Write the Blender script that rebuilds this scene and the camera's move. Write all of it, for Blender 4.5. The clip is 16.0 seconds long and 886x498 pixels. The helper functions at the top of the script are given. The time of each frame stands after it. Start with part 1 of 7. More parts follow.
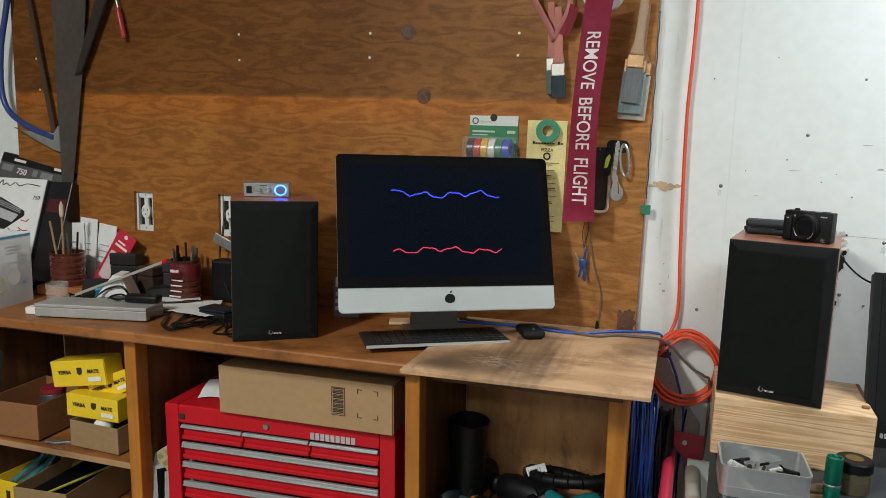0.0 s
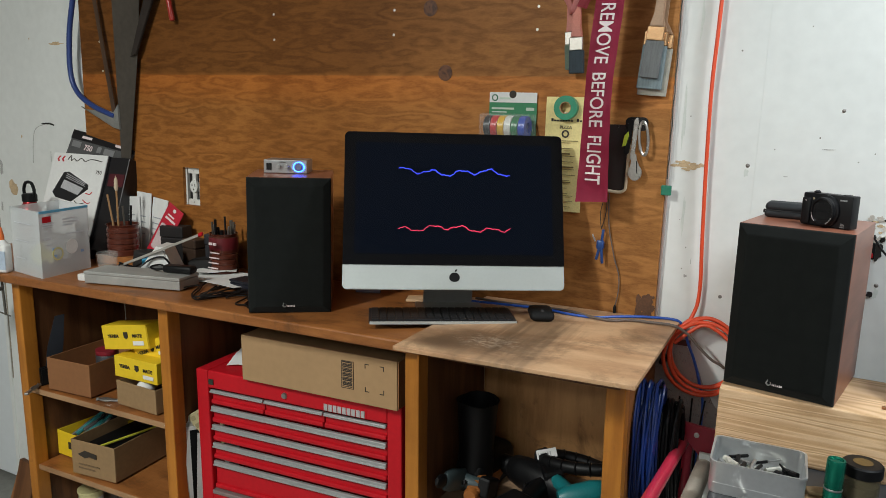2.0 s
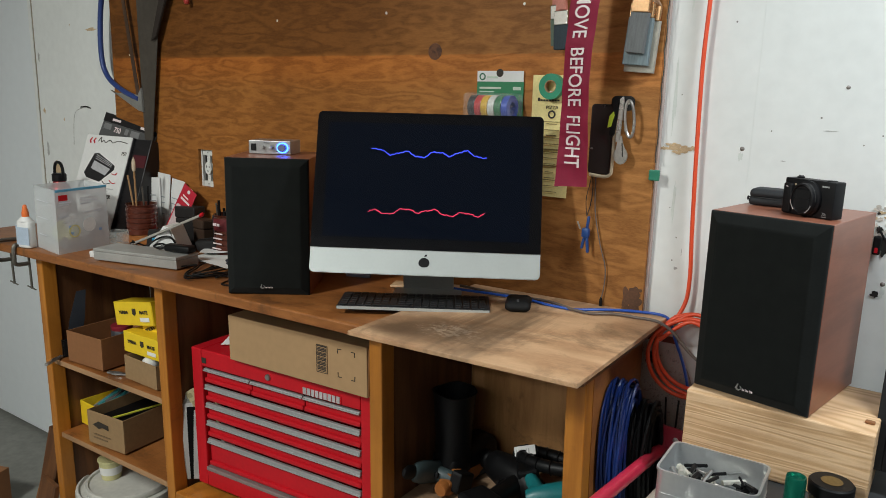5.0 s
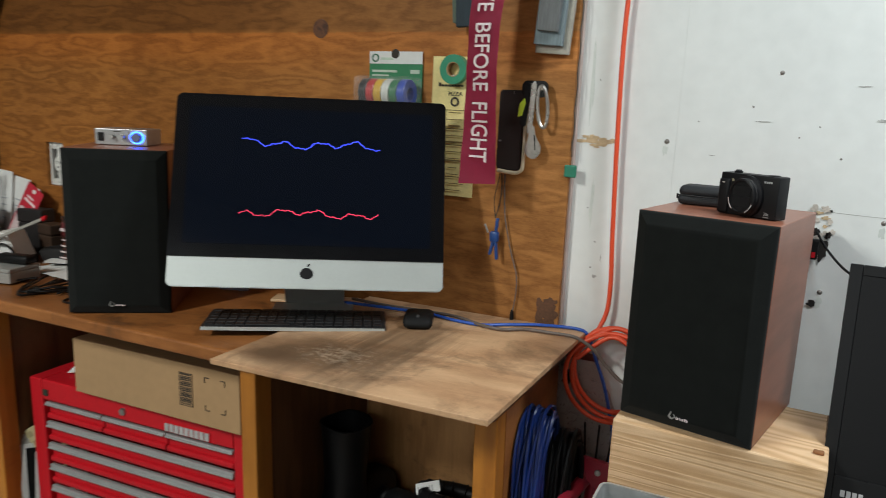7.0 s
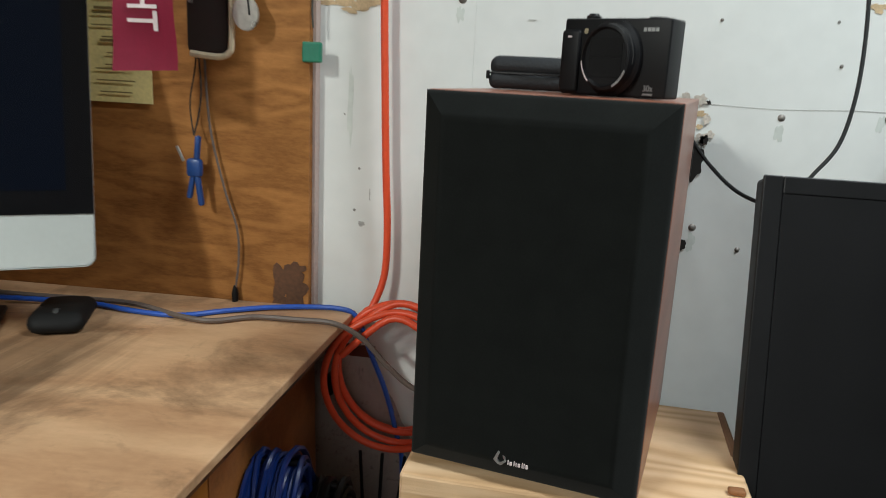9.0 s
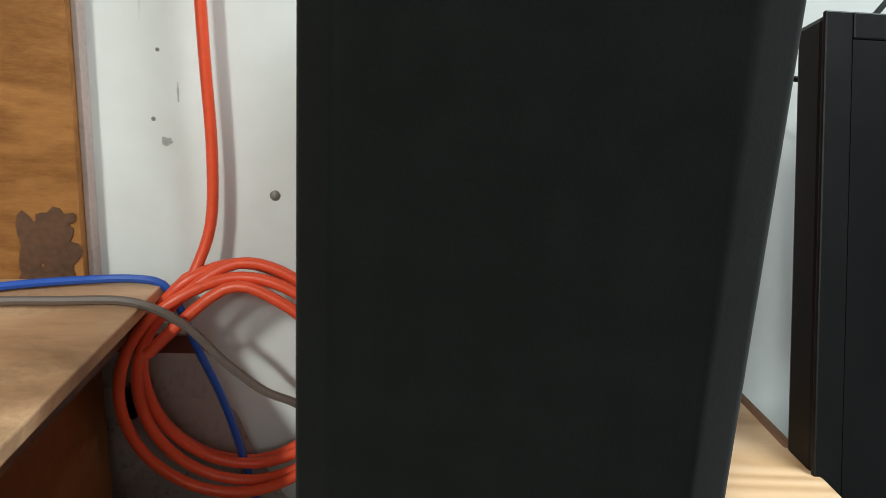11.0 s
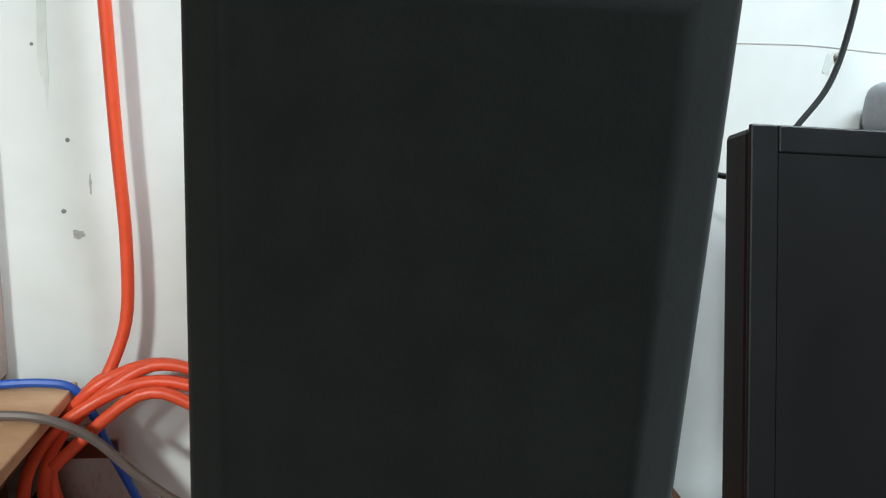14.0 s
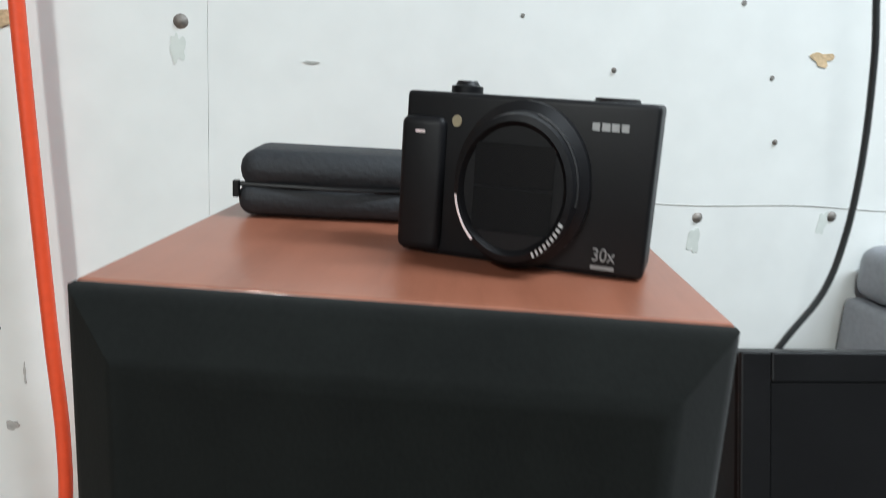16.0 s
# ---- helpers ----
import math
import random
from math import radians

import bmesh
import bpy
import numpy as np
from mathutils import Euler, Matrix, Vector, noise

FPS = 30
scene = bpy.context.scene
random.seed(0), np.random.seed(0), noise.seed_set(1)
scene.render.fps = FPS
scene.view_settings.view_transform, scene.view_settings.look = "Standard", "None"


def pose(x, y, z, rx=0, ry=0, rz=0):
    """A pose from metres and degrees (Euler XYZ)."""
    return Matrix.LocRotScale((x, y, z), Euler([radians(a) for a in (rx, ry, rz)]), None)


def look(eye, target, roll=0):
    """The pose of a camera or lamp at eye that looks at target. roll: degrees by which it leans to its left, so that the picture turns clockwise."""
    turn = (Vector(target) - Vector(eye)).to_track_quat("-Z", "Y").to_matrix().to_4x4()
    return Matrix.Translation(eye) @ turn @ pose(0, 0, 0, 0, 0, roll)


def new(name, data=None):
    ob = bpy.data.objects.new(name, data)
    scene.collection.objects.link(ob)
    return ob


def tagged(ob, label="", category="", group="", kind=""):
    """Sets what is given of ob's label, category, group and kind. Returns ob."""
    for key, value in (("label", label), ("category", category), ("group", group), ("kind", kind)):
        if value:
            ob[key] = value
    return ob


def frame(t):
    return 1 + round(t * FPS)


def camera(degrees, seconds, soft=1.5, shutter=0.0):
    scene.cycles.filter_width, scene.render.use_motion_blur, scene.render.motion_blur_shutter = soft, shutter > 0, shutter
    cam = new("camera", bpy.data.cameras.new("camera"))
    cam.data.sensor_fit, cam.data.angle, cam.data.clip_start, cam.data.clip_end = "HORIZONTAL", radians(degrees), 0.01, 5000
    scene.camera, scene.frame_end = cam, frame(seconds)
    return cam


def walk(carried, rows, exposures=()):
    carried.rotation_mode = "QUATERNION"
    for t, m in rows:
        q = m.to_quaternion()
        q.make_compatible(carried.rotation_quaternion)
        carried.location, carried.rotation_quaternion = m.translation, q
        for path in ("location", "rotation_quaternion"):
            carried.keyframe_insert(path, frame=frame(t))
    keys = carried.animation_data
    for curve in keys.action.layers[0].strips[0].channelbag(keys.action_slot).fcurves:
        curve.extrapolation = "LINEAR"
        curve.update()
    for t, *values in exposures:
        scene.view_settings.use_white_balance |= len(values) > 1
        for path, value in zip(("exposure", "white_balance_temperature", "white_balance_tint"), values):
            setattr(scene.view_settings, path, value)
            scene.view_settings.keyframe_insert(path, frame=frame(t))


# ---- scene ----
cam = camera(62.5, 16.0, soft=0.8, shutter=0.4)
EXPOSURES = [(0.0, 0.0, 6500, 10), (6.0, 0.0, 6500, 10), (7.5, -0.15, 6500, 9), (9.0, -0.15, 6500, 8), (10.0, -0.08, 6450, 6), (12.5, 0.5, 6300, 5), (14.0, 0.42, 6100, 6), (15.0, 0.5, 6050, 8), (15.5, 0.45, 6100, 9), (16.0, 0.18, 6200, 10)]
PATH = [
    (0, (-0.063, 0.117, 1.394), (-0.683, 1.993, 1.085), 1.8),
    (0.5, (-0.004, 0.138, 1.401), (-0.697, 1.985, 1.074), 1.6),
    (1, (0.055, 0.166, 1.399), (-0.702, 1.985, 1.056), 1.7),
    (1.5, (0.108, 0.191, 1.398), (-0.715, 1.978, 1.036), 1.6),
    (2, (0.153, 0.216, 1.399), (-0.727, 1.973, 1.024), 1.6),
    (2.5, (0.193, 0.247, 1.398), (-0.743, 1.971, 1.007), 1.3),
    (3, (0.227, 0.275, 1.393), (-0.762, 1.967, 0.998), 1),
    (5.5, (0.387, 0.446, 1.38), (-0.711, 2.066, 0.969), 1.6),
    (6, (0.392, 0.48, 1.372), (-0.697, 2.106, 0.959), 1.8),
    (6.5, (0.35, 0.544, 1.354), (-0.679, 2.212, 0.957), 2),
    (7, (0.269, 0.63, 1.342), (-0.607, 2.385, 0.952), 2.5),
    (7.5, (0.208, 0.737, 1.308), (-0.483, 2.569, 0.9), 2.6),
    (8, (0.182, 0.896, 1.271), (-0.358, 2.773, 0.84), 2.9),
    (8.5, (0.186, 1.058, 1.249), (-0.251, 2.957, 0.8), 3.1),
    (9, (0.1578, 1.1712, 1.206), (-0.1655, 3.0886, 0.7368), 2.9),
    (9.5, (0.0899, 1.2806, 1.1636), (-0.0627, 3.215, 0.679), 2.55),
    (10, (0.066, 1.3611, 1.1225), (0.0745, 3.294, 0.6033), 2.15),
    (12.5, (0.0856, 1.4945, 1.072), (0.3323, 3.4321, 0.634), 3.67),
    (13, (0.0874, 1.4933, 1.0953), (0.3388, 3.4294, 0.6573), 3.42),
    (13.5, (0.0882, 1.4906, 1.1144), (0.3481, 3.4267, 0.6843), 3.38),
    (14, (0.095, 1.487, 1.1404), (0.3783, 3.416, 0.6962), 3.44),
    (14.5, (0.0997, 1.4901, 1.1687), (0.4198, 3.4106, 0.7161), 3.46),
    (15, (0.1024, 1.4932, 1.1931), (0.4544, 3.4092, 0.7499), 3.38),
    (15.5, (0.1086, 1.5143, 1.2271), (0.4666, 3.4289, 0.7799), 3.46),
    (16, (0.1135, 1.5537, 1.2585), (0.4237, 3.4812, 0.8292), 3.5),
]
walk(cam, [(t, look(eye, target, roll)) for t, eye, target, roll in PATH], EXPOSURES)

# ---- light ----
FLOOR, CEIL = -0.29, 3.1
world = bpy.data.worlds.new("world")
scene.world = world
world.use_nodes = True
world.node_tree.nodes["Background"].inputs[0].default_value = (0.5, 0.55, 0.6, 1)
world.node_tree.nodes["Background"].inputs[1].default_value = 0.02


def unseen_lamp(x, y, z, watts, sx, sy, colour):
    data = bpy.data.lights.new("unseen_lamp", "AREA")
    data.shape, data.size, data.size_y, data.energy, data.color = "RECTANGLE", sx, sy, watts, colour
    new("unseen_lamp", data).matrix_world = pose(x, y, z)


unseen_lamp(-1.4, -0.9, 2.8, 114, 0.2, 0.8, (0.97, 1.0, 0.95))
unseen_lamp(0.95, 1.52, 2.3, 27, 0.9, 0.12, (0.88, 0.96, 1.0))
# low front fill with no known source, added to lift the bays and wall gap
unseen_lamp(0.25, -1.3, 2.2, 21, 1.2, 0.14, (0.90, 0.97, 1.0))


# ---- materials ----
def nodes_of(name):
    m = bpy.data.materials.new(name)
    m.use_nodes = True
    t = m.node_tree
    return m, t, t.nodes["Principled BSDF"]


def add(t, kind, **inputs):
    n = t.nodes.new(kind)
    for k, v in inputs.items():
        n.inputs[k.replace("_", " ")].default_value = v
    return n


def ramp(t, stops):
    n = t.nodes.new("ShaderNodeValToRGB")
    while len(n.color_ramp.elements) < len(stops):
        n.color_ramp.elements.new(0.5)
    for e, (p, c) in zip(n.color_ramp.elements, stops):
        e.position, e.color = p, (*c, 1)
    return n


def shade(c, k):
    return tuple(min(1.0, v * k) for v in c)


def mat(name, colour, rough=0.5, metal=0.0, vary=0.18, scale=30.0, bump=0.08, coat=0.0, stretch=(1, 1, 1), spec=0.5):
    """A painted, plastic, paper or metal surface with fine grain and broad, faint wear."""
    m, t, p = nodes_of(name)
    where = t.nodes.new("ShaderNodeTexCoord")
    mp = t.nodes.new("ShaderNodeMapping")
    mp.inputs["Scale"].default_value = stretch
    t.links.new(where.outputs["Object"], mp.inputs["Vector"])
    fine = add(t, "ShaderNodeTexNoise", Scale=scale * 8, Detail=3.0)
    broad = add(t, "ShaderNodeTexNoise", Scale=scale * 0.5, Detail=4.0, Roughness=0.6)
    for n in (fine, broad):
        t.links.new(mp.outputs[0], n.inputs["Vector"])
    mix = t.nodes.new("ShaderNodeMath")
    mix.operation = "MULTIPLY_ADD"
    mix.inputs[1].default_value = 0.35
    t.links.new(fine.outputs["Fac"], mix.inputs[0])
    half = t.nodes.new("ShaderNodeMath")
    half.operation = "MULTIPLY"
    half.inputs[1].default_value = 0.65
    t.links.new(broad.outputs["Fac"], half.inputs[0])
    t.links.new(half.outputs[0], mix.inputs[2])
    r = ramp(t, [(0.3, shade(colour, 1 - vary)), (0.7, shade(colour, 1 + vary))])
    t.links.new(mix.outputs[0], r.inputs[0])
    t.links.new(r.outputs[0], p.inputs["Base Color"])
    rr = t.nodes.new("ShaderNodeMapRange")
    rr.inputs["To Min"].default_value, rr.inputs["To Max"].default_value = max(0.02, rough - 0.08), min(1, rough + 0.08)
    t.links.new(broad.outputs["Fac"], rr.inputs["Value"])
    t.links.new(rr.outputs[0], p.inputs["Roughness"])
    p.inputs["Metallic"].default_value = metal
    p.inputs["Coat Weight"].default_value = coat
    p.inputs["Specular IOR Level"].default_value = spec
    if bump:
        b = add(t, "ShaderNodeBump", Strength=bump, Distance=0.002)
        t.links.new(fine.outputs["Fac"], b.inputs["Height"])
        t.links.new(b.outputs[0], p.inputs["Normal"])
    return m


def wood(name, dark, light, rough=0.5, grain=(1.2, 14, 14), scale=2.2, rings=3.0, stain=None, stain_at=0.62, bump=0.15, coat=0.0, band=None, fibre=0.55, knotty=3.0, spec=0.4):
    """Wood with wandering grain along x, knots of darker figure, optional stains and a darker upper part (band:
    height).
    """
    m, t, p = nodes_of(name)
    where = t.nodes.new("ShaderNodeTexCoord")
    mp = t.nodes.new("ShaderNodeMapping")
    mp.inputs["Scale"].default_value = grain
    t.links.new(where.outputs["Object"], mp.inputs["Vector"])
    warp = add(t, "ShaderNodeTexNoise", Scale=scale, Detail=knotty, Roughness=0.5)
    t.links.new(mp.outputs[0], warp.inputs["Vector"])
    times = t.nodes.new("ShaderNodeMath")
    times.operation = "MULTIPLY"
    times.inputs[1].default_value = rings * 6.28
    t.links.new(warp.outputs["Fac"], times.inputs[0])
    wave = t.nodes.new("ShaderNodeMath")
    wave.operation = "SINE"
    t.links.new(times.outputs[0], wave.inputs[0])
    fine = add(t, "ShaderNodeTexNoise", Scale=scale * 14, Detail=5.0, Roughness=0.7)
    t.links.new(mp.outputs[0], fine.inputs["Vector"])
    s = t.nodes.new("ShaderNodeMapRange")
    s.inputs["From Min"].default_value = -1.0
    t.links.new(wave.outputs[0], s.inputs["Value"])
    mix = t.nodes.new("ShaderNodeMix")
    mix.inputs["Factor"].default_value = fibre
    t.links.new(s.outputs[0], mix.inputs["A"])
    t.links.new(fine.outputs["Fac"], mix.inputs["B"])
    r = ramp(t, [(0.12, dark), (0.5, shade([(a + b) / 2 for a, b in zip(dark, light)], 1.05)), (0.85, light)])
    t.links.new(mix.outputs["Result"], r.inputs[0])
    colour = r.outputs[0]
    broad = add(t, "ShaderNodeTexNoise", Scale=3.2, Detail=6.0, Roughness=0.65)
    t.links.new(where.outputs["Object"], broad.inputs["Vector"])
    tone = ramp(t, [(0.3, (0.72, 0.68, 0.66)), (0.62, (1.1, 1.08, 1.05))])
    t.links.new(broad.outputs["Fac"], tone.inputs[0])
    mul = t.nodes.new("ShaderNodeMix")
    mul.data_type, mul.blend_type = "RGBA", "MULTIPLY"
    mul.inputs["Factor"].default_value = 0.8
    t.links.new(colour, mul.inputs["A"])
    t.links.new(tone.outputs[0], mul.inputs["B"])
    colour = mul.outputs["Result"]
    if stain:
        blot = add(t, "ShaderNodeTexNoise", Scale=7.0, Detail=8.0, Roughness=0.72, Distortion=0.6)
        t.links.new(where.outputs["Object"], blot.inputs["Vector"])
        edge = ramp(t, [(stain_at - 0.06, (0, 0, 0)), (stain_at + 0.1, (0.85, 0.85, 0.85))])
        t.links.new(blot.outputs["Fac"], edge.inputs[0])
        over = t.nodes.new("ShaderNodeMix")
        over.data_type = "RGBA"
        t.links.new(edge.outputs[0], over.inputs["Factor"])
        t.links.new(colour, over.inputs["A"])
        over.inputs["B"].default_value = (*stain, 1)
        colour = over.outputs["Result"]
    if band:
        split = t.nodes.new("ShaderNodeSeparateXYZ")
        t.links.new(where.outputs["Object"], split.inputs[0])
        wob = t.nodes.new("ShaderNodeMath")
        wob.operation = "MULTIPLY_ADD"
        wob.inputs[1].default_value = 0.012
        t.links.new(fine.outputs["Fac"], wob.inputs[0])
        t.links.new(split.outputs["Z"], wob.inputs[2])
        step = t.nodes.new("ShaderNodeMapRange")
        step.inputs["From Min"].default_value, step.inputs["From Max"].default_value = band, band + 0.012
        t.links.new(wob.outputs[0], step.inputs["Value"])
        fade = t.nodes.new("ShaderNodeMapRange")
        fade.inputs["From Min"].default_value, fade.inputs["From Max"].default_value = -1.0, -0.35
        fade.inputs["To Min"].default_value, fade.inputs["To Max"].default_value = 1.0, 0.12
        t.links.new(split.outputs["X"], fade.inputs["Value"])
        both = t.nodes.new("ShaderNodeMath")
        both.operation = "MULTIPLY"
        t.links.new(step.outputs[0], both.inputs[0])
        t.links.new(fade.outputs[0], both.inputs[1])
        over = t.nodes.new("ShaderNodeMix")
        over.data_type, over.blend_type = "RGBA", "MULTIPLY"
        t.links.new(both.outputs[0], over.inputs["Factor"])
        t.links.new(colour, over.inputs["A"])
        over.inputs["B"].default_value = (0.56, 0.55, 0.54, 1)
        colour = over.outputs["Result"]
        # the sheet's colour turns paler and bluer towards its right edge
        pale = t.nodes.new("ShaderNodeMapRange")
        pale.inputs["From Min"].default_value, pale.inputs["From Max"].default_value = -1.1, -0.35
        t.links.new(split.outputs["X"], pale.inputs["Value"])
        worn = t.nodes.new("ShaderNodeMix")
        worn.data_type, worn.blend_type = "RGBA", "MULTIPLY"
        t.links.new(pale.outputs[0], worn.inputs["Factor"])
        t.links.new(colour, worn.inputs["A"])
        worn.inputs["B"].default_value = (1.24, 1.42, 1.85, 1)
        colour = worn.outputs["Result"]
        # warmer strip just below the band's edge, fading downwards
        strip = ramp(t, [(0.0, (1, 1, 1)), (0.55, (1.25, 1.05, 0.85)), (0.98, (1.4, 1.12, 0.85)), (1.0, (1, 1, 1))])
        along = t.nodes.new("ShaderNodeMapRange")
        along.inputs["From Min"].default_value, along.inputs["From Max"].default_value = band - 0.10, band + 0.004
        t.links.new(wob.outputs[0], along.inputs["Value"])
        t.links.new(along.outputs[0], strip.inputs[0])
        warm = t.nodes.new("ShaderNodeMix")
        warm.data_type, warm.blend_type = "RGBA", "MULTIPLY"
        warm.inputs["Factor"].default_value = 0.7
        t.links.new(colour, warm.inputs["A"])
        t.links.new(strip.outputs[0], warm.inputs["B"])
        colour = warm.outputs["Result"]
    t.links.new(colour, p.inputs["Base Color"])
    p.inputs["Roughness"].default_value = rough
    p.inputs["Specular IOR Level"].default_value = spec
    p.inputs["Coat Weight"].default_value = coat
    b = add(t, "ShaderNodeBump", Strength=bump, Distance=0.002)
    t.links.new(mix.outputs["Result"], b.inputs["Height"])
    t.links.new(b.outputs[0], p.inputs["Normal"])
    return m


def glow(name, colour, strength):
    m, t, p = nodes_of(name)
    p.inputs["Base Color"].default_value = (0.01, 0.01, 0.01, 1)
    p.inputs["Emission Color"].default_value = (*colour, 1)
    p.inputs["Emission Strength"].default_value = strength
    return m


def clear(name, colour, rough=0.05, alpha=0.3):
    """Thin clear plastic or glass."""
    m, t, p = nodes_of(name)
    p.inputs["Base Color"].default_value = (*colour, 1)
    p.inputs["Roughness"].default_value = rough
    p.inputs["Alpha"].default_value = alpha
    n = add(t, "ShaderNodeTexNoise", Scale=40.0, Detail=3.0)
    b = add(t, "ShaderNodeBump", Strength=0.4, Distance=0.004)
    t.links.new(n.outputs["Fac"], b.inputs["Height"])
    t.links.new(b.outputs[0], p.inputs["Normal"])
    return m


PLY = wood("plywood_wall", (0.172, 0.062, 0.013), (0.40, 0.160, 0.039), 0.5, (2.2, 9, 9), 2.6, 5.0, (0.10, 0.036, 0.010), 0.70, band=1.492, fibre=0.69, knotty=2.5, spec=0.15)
BENCH = wood("bench_board", (0.19, 0.064, 0.016), (0.39, 0.155, 0.046), 0.42, (1.6, 7, 7), 2.0, 3.0, (0.07, 0.032, 0.014), 0.60, fibre=0.7)
TOPPLY = wood("bench_plywood", (0.43, 0.235, 0.122), (0.72, 0.47, 0.275), 0.5, (1.1, 4, 9), 1.8, 5.0, (0.22, 0.125, 0.066), 0.57, fibre=0.6, knotty=1.5)


def wear(m, dark, bare):
    """Grime and torn veneer in one stretch of the bench's top sheet, and streaks running back from it."""
    t = m.node_tree
    p = t.nodes["Principled BSDF"]
    colour = p.inputs["Base Color"].links[0].from_socket
    where = t.nodes.new("ShaderNodeTexCoord")

    def math_node(kind, a, b):
        n = t.nodes.new("ShaderNodeMath")
        n.operation, n.use_clamp = kind, kind == "MULTIPLY"
        for i, v in enumerate((a, b)):
            if isinstance(v, (int, float)):
                n.inputs[i].default_value = v
            else:
                t.links.new(v, n.inputs[i])
        return n.outputs[0]

    def mask(centre, size, stretch, scale, low, high, detail):
        mp = t.nodes.new("ShaderNodeMapping")
        mp.inputs["Scale"].default_value = (1 / size[0], 1 / size[1], 0)
        mp.inputs["Location"].default_value = (-centre[0] / size[0], -centre[1] / size[1], 0)
        t.links.new(where.outputs["Object"], mp.inputs["Vector"])
        far = t.nodes.new("ShaderNodeVectorMath")
        far.operation = "LENGTH"
        t.links.new(mp.outputs[0], far.inputs[0])
        near = add(t, "ShaderNodeMapRange", From_Min=1.0, From_Max=0.25)
        t.links.new(far.outputs["Value"], near.inputs["Value"])
        mq = t.nodes.new("ShaderNodeMapping")
        mq.inputs["Scale"].default_value = stretch
        t.links.new(where.outputs["Object"], mq.inputs["Vector"])
        n = add(t, "ShaderNodeTexNoise", Scale=scale, Detail=detail, Roughness=0.7, Distortion=0.4)
        t.links.new(mq.outputs[0], n.inputs["Vector"])
        both = math_node("ADD", math_node("MULTIPLY", near.outputs[0], 0.30), n.outputs["Fac"])
        cut_off = add(t, "ShaderNodeMapRange", From_Min=low, From_Max=high)
        t.links.new(both, cut_off.inputs["Value"])
        return math_node("MULTIPLY", cut_off.outputs[0], near.outputs[0])

    for tint, strength, args in ((dark, 0.85, ((0.13, 1.64), (0.24, 0.15), (1, 1.6, 1), 11.0, 0.46, 0.70, 8.0)),
                                 (dark, 0.70, ((0.21, 1.76), (0.17, 0.24), (30, 2.2, 1), 1.3, 0.54, 0.76, 4.0)),
                                 (shade(dark, 0.6), 0.75, ((0.05, 1.60), (0.10, 0.07), (1, 1, 1), 9.0, 0.50, 0.68, 6.0)),
                                 (bare, 0.5, ((0.16, 1.65), (0.15, 0.10), (1, 2.0, 1), 60.0, 0.73, 0.88, 4.0))):
        over = t.nodes.new("ShaderNodeMix")
        over.data_type = "RGBA"
        t.links.new(math_node("MULTIPLY", mask(*args), strength), over.inputs["Factor"])
        t.links.new(colour, over.inputs["A"])
        over.inputs["B"].default_value = (*tint, 1)
        colour = over.outputs["Result"]
    # greyer, handled veneer up to a straight joint, streaked across the sheet
    split = t.nodes.new("ShaderNodeSeparateXYZ")
    t.links.new(where.outputs["Object"], split.inputs[0])
    joint = add(t, "ShaderNodeMapRange", From_Min=0.296, From_Max=0.278)
    t.links.new(split.outputs["X"], joint.inputs["Value"])
    start = add(t, "ShaderNodeMapRange", From_Min=0.02, From_Max=0.16)
    t.links.new(split.outputs["X"], start.inputs["Value"])
    long = t.nodes.new("ShaderNodeMapping")
    long.inputs["Scale"].default_value = (26, 1.6, 1)
    t.links.new(where.outputs["Object"], long.inputs["Vector"])
    streak = add(t, "ShaderNodeTexNoise", Scale=1.0, Detail=5.0, Roughness=0.6)
    t.links.new(long.outputs[0], streak.inputs["Vector"])
    sharp = add(t, "ShaderNodeMapRange", From_Min=0.32, From_Max=0.62)
    t.links.new(streak.outputs["Fac"], sharp.inputs["Value"])
    over = t.nodes.new("ShaderNodeMix")
    over.data_type, over.blend_type = "RGBA", "MULTIPLY"
    t.links.new(math_node("MULTIPLY", math_node("MULTIPLY", joint.outputs[0], start.outputs[0]), sharp.outputs[0]), over.inputs["Factor"])
    t.links.new(colour, over.inputs["A"])
    over.inputs["B"].default_value = (0.66, 0.67, 0.68, 1)
    t.links.new(over.outputs["Result"], p.inputs["Base Color"])


wear(TOPPLY, (0.16, 0.088, 0.045), (0.54, 0.40, 0.27))
POST = wood("varnished_post", (0.31, 0.108, 0.014), (0.48, 0.19, 0.028), 0.35, (12, 12, 0.8), 2.0, 2.0, (0.16, 0.06, 0.02), 0.66)
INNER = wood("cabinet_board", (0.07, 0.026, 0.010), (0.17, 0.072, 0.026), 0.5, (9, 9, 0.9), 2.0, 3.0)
BACKPLY = wood("back_board", (0.34, 0.165, 0.058), (0.56, 0.30, 0.125), 0.5, (8, 8, 0.9), 2.0, 3.0, (0.09, 0.04, 0.02), 0.62)
PINE = wood("pine_block", (0.56, 0.345, 0.175), (0.82, 0.585, 0.365), 0.5, (0.7, 5, 20), 1.8, 12.0, fibre=0.48, bump=0.3, knotty=1.5)
CHERRY = wood("cherry_veneer", (0.225, 0.082, 0.048), (0.32, 0.122, 0.074), 0.36, (16, 2, 16), 2.0, 2.0, bump=0.03, coat=0.1)
WHITE = mat("white_wall_board", (0.74, 0.76, 0.74), 0.55, vary=0.07, scale=4.0, bump=0.12)
DOORW = mat("door_white", (0.70, 0.74, 0.76), 0.35, vary=0.04, scale=3.0, bump=0.03)
CONCRETE = mat("concrete_floor", (0.20, 0.20, 0.18), 0.7, vary=0.25, scale=5.0, bump=0.2)
CEILING = mat("ceiling_boards", (0.20, 0.165, 0.13), 0.8, vary=0.2, scale=4.0)
